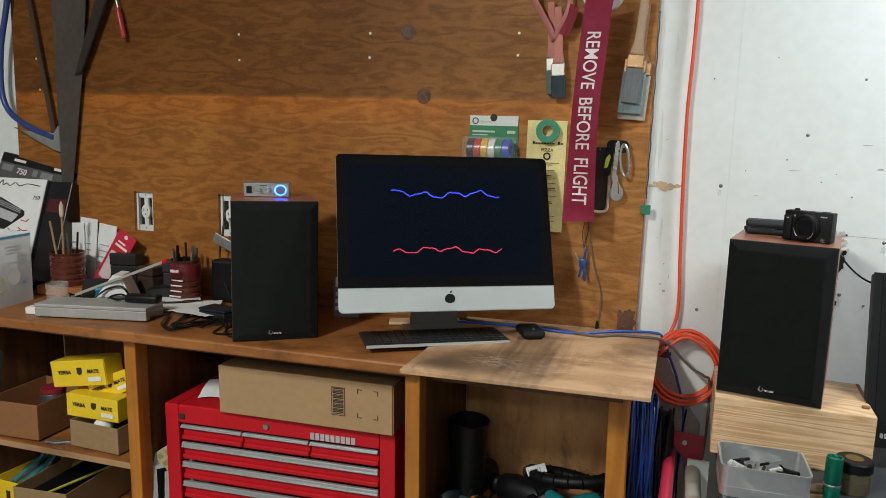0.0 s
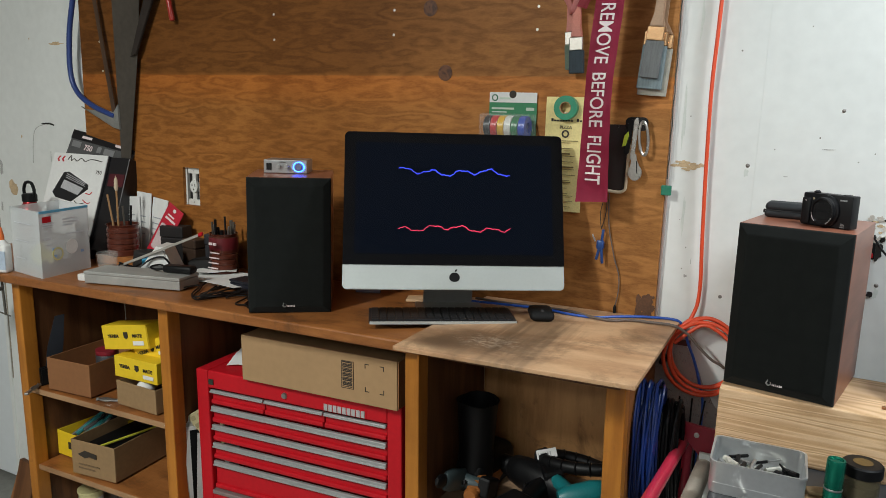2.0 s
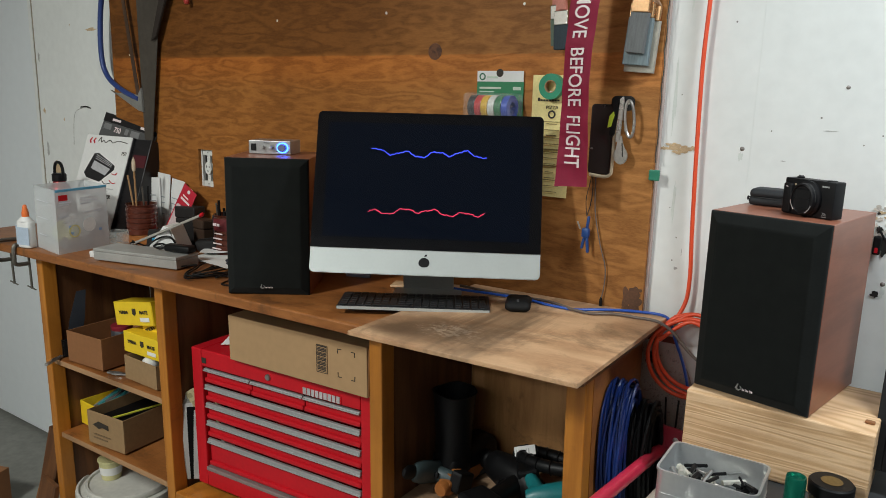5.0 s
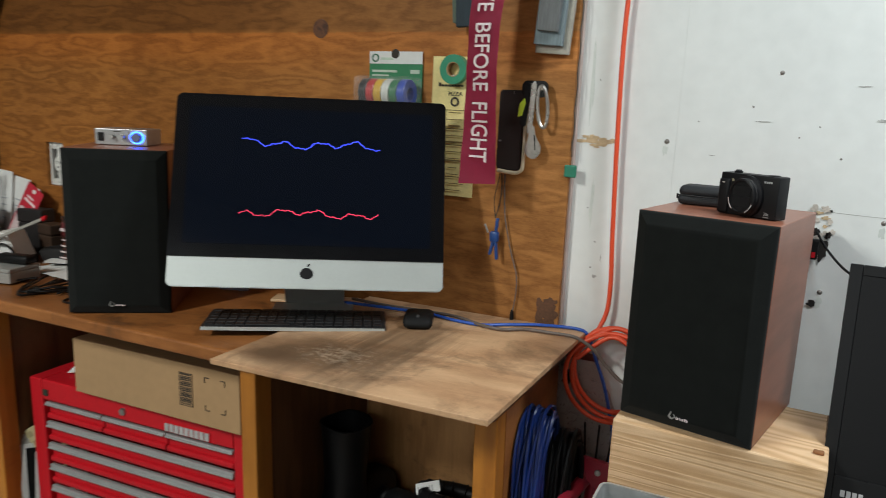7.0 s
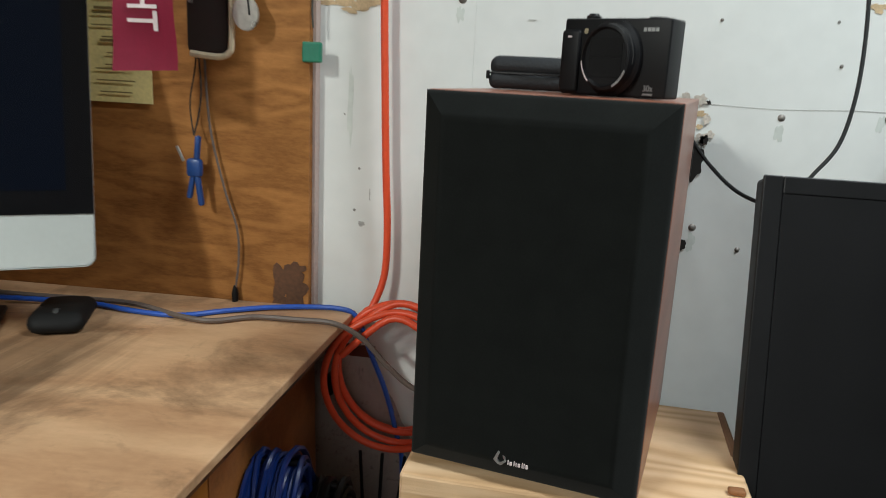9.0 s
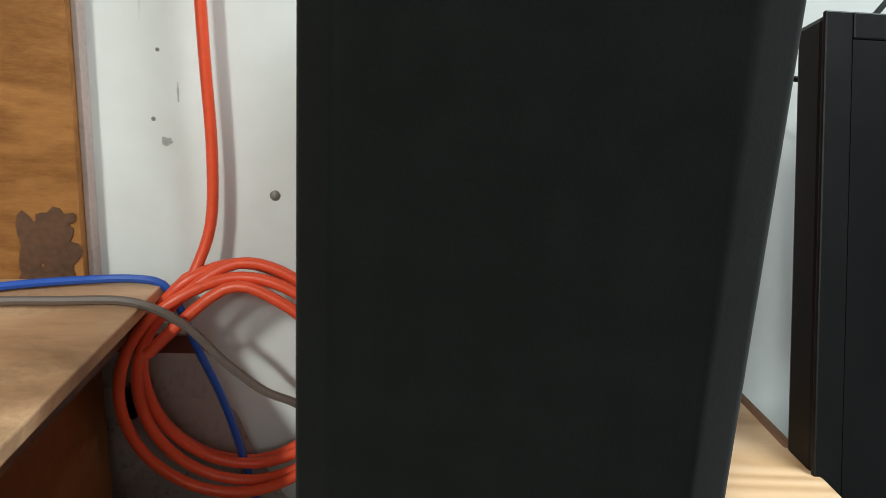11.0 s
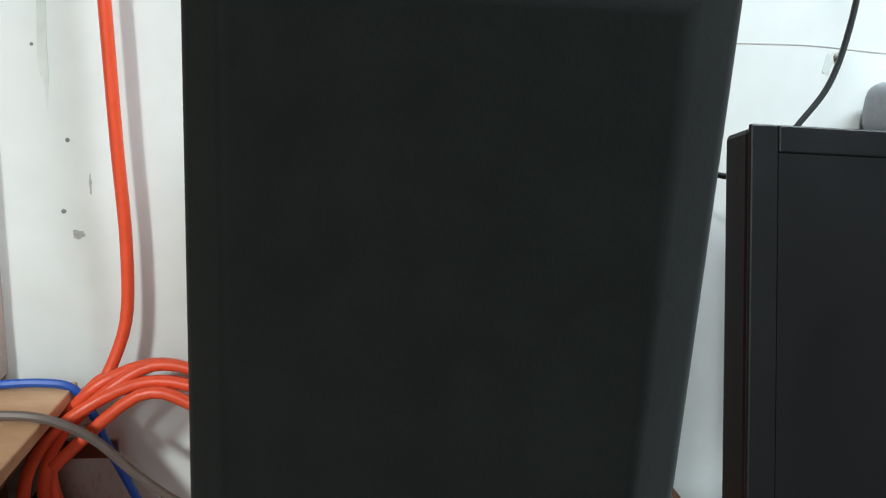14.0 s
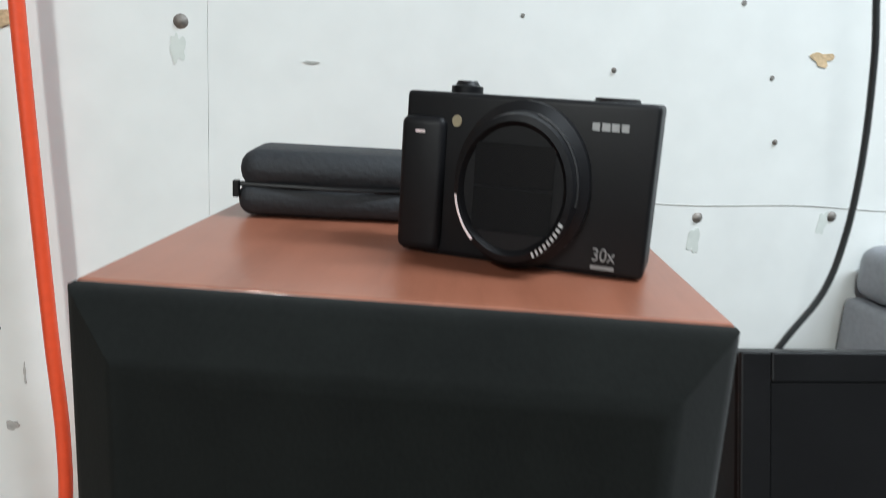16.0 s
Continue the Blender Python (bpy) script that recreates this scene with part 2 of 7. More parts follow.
DULL = mat("dull_board", (0.27, 0.26, 0.25), 0.8, vary=0.15, scale=3.0)
ALU = mat("brushed_aluminium", (0.50, 0.53, 0.51), 0.42, 0.35, 0.04, 20.0, 0.02)
STEEL = mat("steel", (0.45, 0.45, 0.44), 0.35, 0.9, 0.15, 20.0, 0.05)
SAWSTEEL = mat("saw_steel", (0.085, 0.072, 0.058), 0.5, 0.3, 0.3, 6.0, 0.05)
BLACKGLASS = mat("black_glass", (0.006, 0.006, 0.007), 0.07, 0.0, 0.1, 10.0, 0.0)
BLACK = mat("black_plastic", (0.005, 0.005, 0.0055), 0.45, 0.0, 0.3, 30.0, 0.05, spec=0.25)
CLOTH = mat("grille_cloth", (0.0086, 0.0097, 0.0090), 0.95, 0.0, 0.28, 70.0, 0.05, spec=0.1)
CLOTH.node_tree.nodes["Principled BSDF"].inputs["Sheen Weight"].default_value = 0.07
CLOTH.node_tree.nodes["Principled BSDF"].inputs["Sheen Roughness"].default_value = 0.5
RED = mat("red_enamel", (0.50, 0.010, 0.018), 0.36, 0.0, 0.12, 10.0, 0.03, coat=0.04, spec=0.22)
CARD = mat("cardboard", (0.38, 0.235, 0.115), 0.75, 0.0, 0.10, 6.0, 0.1)
CARD2 = mat("brown_cardboard", (0.25, 0.105, 0.038), 0.7, 0.0, 0.14, 8.0, 0.1)
CARDTAN = mat("tan_cardboard", (0.29, 0.18, 0.085), 0.75, 0.0, 0.16, 8.0, 0.12)
YELLOW = mat("yellow_card", (0.80, 0.55, 0.02), 0.5, 0.0, 0.08, 8.0, 0.05)
INK = mat("dark_ink", (0.03, 0.022, 0.015), 0.7, 0.0, 0.2, 60.0, 0.0)
PAPER = mat("white_paper", (0.74, 0.74, 0.72), 0.7, 0.0, 0.07, 10.0, 0.06)
ORANGE = mat("orange_rubber", (0.80, 0.088, 0.030), 0.38, 0.0, 0.10, 20.0, 0.04)
BLUEC = mat("blue_cable", (0.018, 0.085, 0.42), 0.4, 0.0, 0.15, 20.0, 0.04)
BLUED = mat("blue_cord", (0.003, 0.020, 0.125), 0.42, 0.0, 0.2, 20.0, 0.06)
GREYC = mat("grey_cable", (0.13, 0.10, 0.085), 0.45, 0.0, 0.15, 20.0, 0.04)
FLAG = mat("crimson_nylon", (0.42, 0.022, 0.075), 0.6, 0.0, 0.1, 30.0, 0.25, stretch=(6, 1, 1))
FLAGTXT = mat("white_print", (0.80, 0.68, 0.68), 0.6, 0.0, 0.06, 20.0, 0.05)


# ---- shapes ----
def thing(name, label, category, m=None, group="", kind=""):
    ob = new(name)
    ob.matrix_world = m if m is not None else Matrix()
    ob.empty_display_size = 0.02
    return tagged(ob, label, category, group, kind)


def part(name, bm, material, parent=None, label="", m=None, smooth=False):
    me = bpy.data.meshes.new(name)
    bm.to_mesh(me)
    bm.free()
    me.materials.append(material)
    if smooth:
        me.polygons.foreach_set("use_smooth", [True] * len(me.polygons))
        me.set_sharp_from_angle(angle=radians(38))
    ob = new(name, me)
    if m is not None:
        ob.matrix_basis = m
    if parent is not None:
        ob.parent = parent
    return tagged(ob, label)


def solo(name, bm, material, label, category, m=None, kind="", group="", smooth=False):
    return tagged(part(name, bm, material, None, label, m, smooth), label, category, group, kind)


def join(*bms):
    out = bms[0]
    for b in bms[1:]:
        me = bpy.data.meshes.new("tmp")
        b.to_mesh(me)
        b.free()
        out.from_mesh(me)
        bpy.data.meshes.remove(me)
    return out


def box(x0, x1, y0, y1, z0, z1, bev=0.0, seg=2):
    bm = bmesh.new()
    bmesh.ops.create_cube(bm, size=1.0, matrix=Matrix.Translation(((x0 + x1) / 2, (y0 + y1) / 2, (z0 + z1) / 2)) @ Matrix.Diagonal((x1 - x0, y1 - y0, z1 - z0, 1)))
    if bev:
        bmesh.ops.bevel(bm, geom=bm.edges[:], offset=bev, segments=seg, affect="EDGES", profile=0.5)
    return bm


def moved(bm, m):
    bmesh.ops.transform(bm, matrix=m, verts=bm.verts[:])
    return bm


def lathe(profile, seg=24, m=None):
    """Turns (radius, height) pairs round the z axis."""
    bm = bmesh.new()
    rings = []
    for r, z in profile:
        if r < 1e-6:
            rings.append([bm.verts.new((0, 0, z))])
        else:
            rings.append([bm.verts.new((r * math.cos(2 * math.pi * i / seg), r * math.sin(2 * math.pi * i / seg), z)) for i in range(seg)])
    for a, b in zip(rings, rings[1:]):
        for i in range(seg):
            j = (i + 1) % seg
            vs = [a[i % len(a)], a[j % len(a)], b[j % len(b)], b[i % len(b)]]
            vs = list(dict.fromkeys(vs))
            if len(vs) > 2:
                bm.faces.new(vs)
    bmesh.ops.recalc_face_normals(bm, faces=bm.faces[:])
    return moved(bm, m) if m is not None else bm


def smoothed(pts, n=8, closed=False):
    p = [Vector(q) for q in pts]
    out = []
    last = len(p) if closed else len(p) - 1
    for i in range(last):
        if closed:
            a, b, c, d = p[i - 1], p[i], p[(i + 1) % len(p)], p[(i + 2) % len(p)]
        else:
            a, b, c, d = p[max(i - 1, 0)], p[i], p[i + 1], p[min(i + 2, len(p) - 1)]
        for k in range(n):
            u = k / n
            out.append(0.5 * ((2 * b) + (c - a) * u + (2 * a - 5 * b + 4 * c - d) * u * u + (3 * b - a - 3 * c + d) * u ** 3))
    if not closed:
        out.append(p[-1])
    return out


def tube(pts, r, sides=8, n=8, closed=False, flat=1.0):
    """A round cord or rod along a smooth line."""
    line = smoothed(pts, n, closed) if n > 1 else [Vector(q) for q in pts]
    bm = bmesh.new()
    rings = []
    up = Vector((0.13, 0.21, 0.97))
    for i, q in enumerate(line):
        nxt = line[(i + 1) % len(line)] if closed or i + 1 < len(line) else q
        prv = line[i - 1] if closed or i else q
        d = (nxt - prv).normalized()
        u = up - d * up.dot(d)
        if u.length < 1e-3:
            u = d.orthogonal()
        u.normalize()
        up = u
        v = d.cross(u)
        rings.append([bm.verts.new(q + r * (math.cos(2 * math.pi * k / sides) * u + flat * math.sin(2 * math.pi * k / sides) * v)) for k in range(sides)])
    for a, b in zip(rings, rings[1:] + rings[:1] if closed else rings[1:]):
        for k in range(sides):
            bm.faces.new((a[k], a[(k + 1) % sides], b[(k + 1) % sides], b[k]))
    if not closed:
        bm.faces.new(rings[0][::-1])
        bm.faces.new(rings[-1])
    bmesh.ops.recalc_face_normals(bm, faces=bm.faces[:])
    return bm


def rounded(w, h, r, n=6):
    """The outline of a rounded rectangle from (0, 0) to (w, h)."""
    out = []
    for cx, cy, a in ((w - r, r, -90), (w - r, h - r, 0), (r, h - r, 90), (r, r, 180)):
        out += [(cx + r * math.cos(radians(a + 90 * k / n)), cy + r * math.sin(radians(a + 90 * k / n))) for k in range(n + 1)]
    return out


def slab(outline, y0, y1, bev=0.0):
    """An upright plate: an outline in x and z, from y0 to y1."""
    bm = bmesh.new()
    f = bm.faces.new([bm.verts.new((x, y0, z)) for x, z in outline])
    g = bmesh.ops.extrude_face_region(bm, geom=[f])
    bmesh.ops.translate(bm, vec=(0, y1 - y0, 0), verts=[v for v in g["geom"] if isinstance(v, bmesh.types.BMVert)])
    bmesh.ops.recalc_face_normals(bm, faces=bm.faces[:])
    if bev:
        es = [e for e in bm.edges if abs(e.verts[0].co.y - e.verts[1].co.y) < 1e-7]
        bmesh.ops.bevel(bm, geom=es, offset=bev, segments=2, affect="EDGES")
    return bm


def rod(a, b, r, sides=12):
    return tube([a, b], r, sides, 1)


def writing(body, size, depth=0.0004, spread=1.0, bold=0.0):
    """Flat letters in x and z, facing -y, centred."""
    cu = bpy.data.curves.new("letters", "FONT")
    cu.body, cu.size, cu.align_x, cu.align_y, cu.extrude, cu.offset = body, size, "CENTER", "CENTER", depth, bold
    cu.space_character = spread
    tmp = bpy.data.objects.new("letters", cu)
    scene.collection.objects.link(tmp)
    bpy.context.view_layer.update()
    me = bpy.data.meshes.new_from_object(tmp.evaluated_get(bpy.context.evaluated_depsgraph_get()))
    bpy.data.objects.remove(tmp)
    bpy.data.curves.remove(cu)
    bm = bmesh.new()
    bm.from_mesh(me)
    bpy.data.meshes.remove(me)
    return moved(bm, pose(0, 0, 0, 90))


def crumple(bm, amount, scale, seed=0.0):
    for v in bm.verts:
        v.co += amount * noise.noise_vector(v.co * scale + Vector((seed, seed * 0.7, 0)))
    return bm


def sheet(w, h, nx, nz):
    """A thin upright sheet from (0, 0) to (w, h), made of small faces."""
    bm = bmesh.new()
    vs = [[bm.verts.new((w * i / nx, 0, h * k / nz)) for i in range(nx + 1)] for k in range(nz + 1)]
    for k in range(nz):
        for i in range(nx):
            bm.faces.new((vs[k][i], vs[k][i + 1], vs[k + 1][i + 1], vs[k + 1][i]))
    return bm


def thick(bm, d):
    bmesh.ops.solidify(bm, geom=bm.faces[:], thickness=d)
    bmesh.ops.recalc_face_normals(bm, faces=bm.faces[:])
    return bm


def open_box(w, d, h, t=0.003, bev=0.0008):
    """A box without a lid, from the origin."""
    return join(box(0, w, 0, t, 0, h, bev, 1), box(0, w, d - t, d, 0, h, bev, 1), box(0, t, t, d - t, 0, h, bev, 1), box(w - t, w, t, d - t, 0, h, bev, 1), box(t, w - t, t, d - t, 0, t))


# ---- the room ----
wall_back = thing("wall_back", "white painted board wall behind the workbench", "wall", kind="structure")
part("board", box(-2.83, 0.033, 2.06, 2.16, FLOOR, CEIL), WHITE, wall_back)
part("board", box(0.0332, 2.6, 2.06, 2.16, FLOOR, CEIL), WHITE, wall_back)
part("board", box(-4.0, -2.83, 2.06, 2.16, 1.80, CEIL), WHITE, wall_back)
part("board", box(-4.0, -3.75, 2.06, 2.16, FLOOR, 1.80), WHITE, wall_back)
# side walls, front wall and ceiling are unseen; dull tones hold bounced light down
solo("wall_left", box(-4.1, -4.0, -1.7, 2.16, FLOOR, CEIL), DULL, "unseen dull grey side wall closing the room", "wall", kind="structure")
solo("wall_right", box(2.6, 2.7, -1.7, 2.16, FLOOR, CEIL), DULL, "unseen dull grey side wall closing the room", "wall", kind="structure")
solo("wall_front", box(-4.1, 2.7, -1.8, -1.7, FLOOR, CEIL), DULL, "unseen dull grey wall behind the viewer", "wall", kind="structure")
solo("floor", box(-4.1, 2.7, -1.8, 2.16, FLOOR - 0.1, FLOOR), CONCRETE, "worn grey concrete garage floor", "floor", kind="structure")
solo("ceiling", box(-4.1, 2.7, -1.8, 2.16, CEIL, CEIL + 0.1), CEILING, "unseen brown ceiling, kept dark to limit bounce", "ceiling", kind="structure")
door = thing("door_1", "closed white panelled door beside the workbench", "door", pose(-3.75, 2.075, FLOOR), kind="structure")
part("door_leaf", box(0.03, 0.90, 0, 0.04, 0.02, 2.06, 0.003), DOORW, door)
part("jamb", box(0.90, 0.92, -0.02, 0.05, 0.0, 2.09, 0.002), WHITE, door, "white door jamb with grimy edge")

# plywood board on the wall, with cut-outs for two outlets
def pierced(xs, zs, holes, y0, y1):
    """An upright board on a grid of lines, with some cells left open."""
    bm = bmesh.new()
    vs = [[bm.verts.new((x, y0, z)) for x in xs] for z in zs]
    for k in range(len(zs) - 1):
        for i in range(len(xs) - 1):
            if (i, k) not in holes:
                bm.faces.new((vs[k][i], vs[k][i + 1], vs[k + 1][i + 1], vs[k + 1][i]))
    out = bmesh.ops.extrude_face_region(bm, geom=bm.faces[:])
    for v in out["geom"]:
        if isinstance(v, bmesh.types.BMVert):
            v.co.y = y1
    bmesh.ops.recalc_face_normals(bm, faces=bm.faces[:])
    return bm


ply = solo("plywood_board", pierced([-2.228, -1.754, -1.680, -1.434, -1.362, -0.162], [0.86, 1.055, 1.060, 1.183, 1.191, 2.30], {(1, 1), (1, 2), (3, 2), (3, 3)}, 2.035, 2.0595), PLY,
           "orange-brown plywood sheet screwed to the wall, upper part darker", "wall panel", kind="structure")
KNOT = wood("knot", (0.035, 0.014, 0.007), (0.15, 0.055, 0.02), 0.5, (30, 30, 30), 1.5, 3.0)
for x, z, r in ((-0.816, 1.667, 0.021), (-0.766, 1.497, 0.021)):
    part("knot_plug", lathe([(0, 0), (r, 0), (r * 1.02, -0.001), (r * 1.02, -0.002)], 20, pose(x, 2.034, z, 90)), KNOT, ply, "dark round knot plug")
SPECK = mat("nail_head", (0.7, 0.68, 0.6), 0.4, 0.5)
for x, z in ((-0.929, 1.666), (-0.507, 1.661), (-1.352, 1.594), (-0.93, 1.60), (-0.508, 1.605), (-1.353, 1.668), (-2.13, 1.60), (-2.12, 1.50)):
    part("nail_head", lathe([(0, 0), (0.0035, 0), (0.004, -0.0015)], 8, pose(x, 2.034, z, 90)), SPECK, ply)
DIRT = mat("dark_smudge", (0.06, 0.03, 0.018), 0.7, 0.0, 0.4, 20.0, 0.2)


# ---- bench ----
SHELFW = wood("worn_shelf", (0.20, 0.12, 0.07), (0.36, 0.24, 0.15), 0.7, (1.2, 8, 8), 2.0, 3.0, (0.10, 0.06, 0.04), 0.6, fibre=0.7)


def bz(x):
    """Height of the bench's slightly sagging top."""
    return 0.883 + 0.02 * (x + 0.6)


SLOPE = -1.15
bench = thing("workbench", "long varnished wooden workbench with open bays below", "workbench", pose(-0.6, 0, 0.883, 0, SLOPE, 0))
part("bench_top", box(-2.0, -0.019, 1.592, 2.034, -0.028, 0.0, 0.005), BENCH, bench, "worn brown varnished bench top")
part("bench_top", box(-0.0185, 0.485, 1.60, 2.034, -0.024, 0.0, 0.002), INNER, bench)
plate = box(-0.018, 0.503, 1.53, 2.034, 0.001, 0.011, 0.0015)
for v in plate.verts:
    if v.co.y < 1.6:
        v.co.y -= 0.006 * (0.503 - v.co.x) / 0.521
top = part("top_sheet", plate, TOPPLY, bench, "pale plywood sheet, scuffed and stained")
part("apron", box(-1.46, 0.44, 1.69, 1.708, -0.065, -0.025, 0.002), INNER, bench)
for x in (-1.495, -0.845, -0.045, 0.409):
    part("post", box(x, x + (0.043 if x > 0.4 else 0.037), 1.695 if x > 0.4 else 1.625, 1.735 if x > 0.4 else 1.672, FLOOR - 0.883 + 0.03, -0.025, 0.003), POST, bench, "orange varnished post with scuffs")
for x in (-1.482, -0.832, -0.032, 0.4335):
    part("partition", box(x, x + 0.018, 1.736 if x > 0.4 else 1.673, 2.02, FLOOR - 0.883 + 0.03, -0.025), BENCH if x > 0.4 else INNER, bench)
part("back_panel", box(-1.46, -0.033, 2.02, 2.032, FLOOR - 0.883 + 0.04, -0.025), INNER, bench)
part("back_panel", box(-0.013, 0.433, 2.02, 2.032, FLOOR - 0.883 + 0.04, -0.025), BACKPLY, bench, "pale plywood back panel")
RAWEDGE = wood("raw_board_edge", (0.26, 0.14, 0.065), (0.42, 0.25, 0.13), 0.6, (1.5, 10, 10), 2.0, 3.0)
for z in (-0.385, -0.655):
    part("shelf", box(-1.463, -0.833, 1.64, 2.018, z - 0.018, z, 0.002), BENCH, bench, "brown varnished shelf board")
    part("shelf_edge", box(-1.462, -0.834, 1.636, 1.6397, z - 0.0175, z - 0.0005, 0.001), RAWEDGE, bench, "pale worn front edge")
part("shelf", box(-0.80, -0.034, 1.64, 2.018, -0.69, -0.665, 0.002), POST, bench)
part("shelf", crumple(box(-0.013, 0.433, 1.64, 2.018, -0.475, -0.455, 0.002), 0.0008, 30), SHELFW, bench, "worn grey-brown shelf board")
part("rail", box(-0.80, -0.046, 1.622, 1.639, -0.72, -0.662, 0.002), POST, bench)

# ---- speakers ----
def loudspeaker(m, label, H=0.338):
    W, D = 0.209, 0.25
    s = thing("bookshelf_speaker", label, "speaker", m, "pair of speakers")
    part("cabinet", box(0, W, 0.02, D, 0, H, 0.0015), CHERRY, s, "reddish cherry veneer cabinet")
    g = bmesh.new()
    c, d = 0.021, 0.014
    rings = []
    for off, y in ((0.0005, 0.0195), (0.0005, d + 0.001), (0.002, d - 0.0012), (0.004, d - 0.0026), (c - 0.003, 0.0018), (c, 0.0002), (c + 0.004, 0.0)):
        rings.append([g.verts.new(p) for p in ((off, y, off), (W - off, y, off), (W - off, y, H - off), (off, y, H - off))])
    for a, b in zip(rings, rings[1:]):
        for i in range(4):
            g.faces.new((a[i], a[(i + 1) % 4], b[(i + 1) % 4], b[i]))
    g.faces.new(rings[-1])
    g.faces.new(rings[0][::-1])
    bmesh.ops.recalc_face_normals(g, faces=g.faces[:])
    part("grille", g, CLOTH, s, "black cloth grille with rounded edges", smooth=True)
    badge = part("badge", slab([(0, 0.004), (0.004, 0.014), (0.006, 0.013), (0.0035, 0.005), (0.007, 0.0015), (0.0115, 0.005), (0.009, 0.010), (0.0115, 0.009), (0.013, 0.004), (0.008, -0.001), (0.004, 0.0)], -0.0015, 0.001), STEEL, s, "small silver emblem with worn lettering", m=pose(0.0855, 0, 0.019) @ Matrix.Diagonal((0.9, 1, 0.85, 1)))
    for x, w, h in ((0.0145, 0.0012, 0.006), (0.0165, 0.003, 0.0042), (0.0205, 0.0012, 0.006), (0.0225, 0.0012, 0.0045), (0.0247, 0.003, 0.0042), (0.0287, 0.0012, 0.006), (0.0305, 0.0012, 0.006), (0.0325, 0.003, 0.0045)):
        part("badge_bar", box(x, x + w * 0.75, -0.0012, 0.0005, 0.001, 0.001 + h * 0.85), FLAGTXT, badge)
    return s


loudspeaker(pose(-1.084, 1.592, bz(-1.05) + 0.0015, 0, 0, 34), "bookshelf speaker, black grille, on the bench beside the computer", 0.347)
loudspeaker(pose(0.0300, 1.7735, 0.8545, 0, 0, -11), "bookshelf speaker, black grille and cherry sides, on a pine block")

# ---- all-in-one computer ----
imac = thing("desktop_computer", "silver all-in-one desktop computer with black glass front, showing two wavy lines", "computer", pose(-0.80, 1.596, bz(-0.6) + 0.012, 0, 0, 31.2))
T = pose(0, 0, 0.085, -19)
PW, PH, CH = 0.530, 0.382, 0.0585
part("shell", slab(rounded(PW, PH, 0.012), 0.0, 0.008, 0.0015), ALU, imac, "brushed aluminium shell and chin", T, True)
back = lathe([(0, 0.05), (0.12, 0.045), (0.22, 0.025), (0.262, 0.004), (0.262, 0)], 32, pose(PW / 2, 0.008, PH / 2, -90))
part("back_cover", moved(back, Matrix.Translation((0, 0, PH / 2 - PH / 2 * 0.7)) @ Matrix.Diagonal((1, 1, 0.7, 1))), ALU, imac, m=T, smooth=True)
glass = part("glass", slab([p for p in rounded(PW, PH, 0.012) if p[1] > CH] + [(0, CH), (PW, CH)], -0.0022, -0.0002), BLACKGLASS, imac, "glossy black glass", T)
SCREEN = mat("screen_dark", (0.003, 0.004, 0.0065), 0.06, 0.0, 0.05, 4.0, 0.0, spec=0.35)
SCREEN.node_tree.nodes["Principled BSDF"].inputs["Emission Color"].default_value = (0.05, 0.13, 0.34, 1)
SCREEN.node_tree.nodes["Principled BSDF"].inputs["Emission Strength"].default_value = 0.011
screen = part("display", box(0.027, PW - 0.027, -0.0032, -0.0024, CH + 0.026, PH - 0.026), SCREEN, imac, "dark lit display", T)
for name, z0, colour, strength, seed, amp in (("blue_line", 0.285, (0.05, 0.08, 1.0), 2.6, 1.0, 0.006), ("red_line", 0.147, (1.0, 0.05, 0.12), 1.6, 4.0, 0.005)):
    pts = []
    for i in range(90):
        u = i / 89
        x = 0.130 + 0.270 * u
        z = z0 + amp * math.sin(u * 24.5 + 0.4) + 0.0018 * math.sin(u * 61 + seed) + 0.0011 * math.sin(u * 173 + seed) + 0.0035 * math.sin(u * 9 + seed)
        pts.append((x, -0.0036, z))
    part(name, tube(pts, 0.00085, 4, 1), glow(name, colour, strength), imac, "glowing wavy line", T)
apple = [(0.0125 * math.cos(a) * (1 - 0.10 * math.sin(a)), 0.0125 * math.sin(a) * (1.0 - 0.12 * abs(math.sin(a)))) for a in [radians(k * 15) for k in range(24)]]
part("emblem", join(slab(apple, -0.0012, 0.0005), slab([(0.0, 0.013), (0.005, 0.014), (0.0065, 0.019), (0.002, 0.018)], -0.0012, 0.0005)), BLACK, imac, "small black emblem", T @ Matrix.Translation((PW / 2, 0, CH * 0.52)))
STANDALU = mat("stand_aluminium", (0.34, 0.35, 0.34), 0.4, 0.35, 0.05, 20.0, 0.02)
part("stand_foot", box(PW / 2 - 0.085, PW / 2 + 0.085, 0.005, 0.19, 0.0, 0.006, 0.002), STANDALU, imac)
part("stand_neck", moved(box(PW / 2 - 0.064, PW / 2 + 0.064, 0.0, 0.007, 0.0, 0.20, 0.002), pose(0, 0.185, 0.003, 24)), STANDALU, imac, "aluminium stand neck")

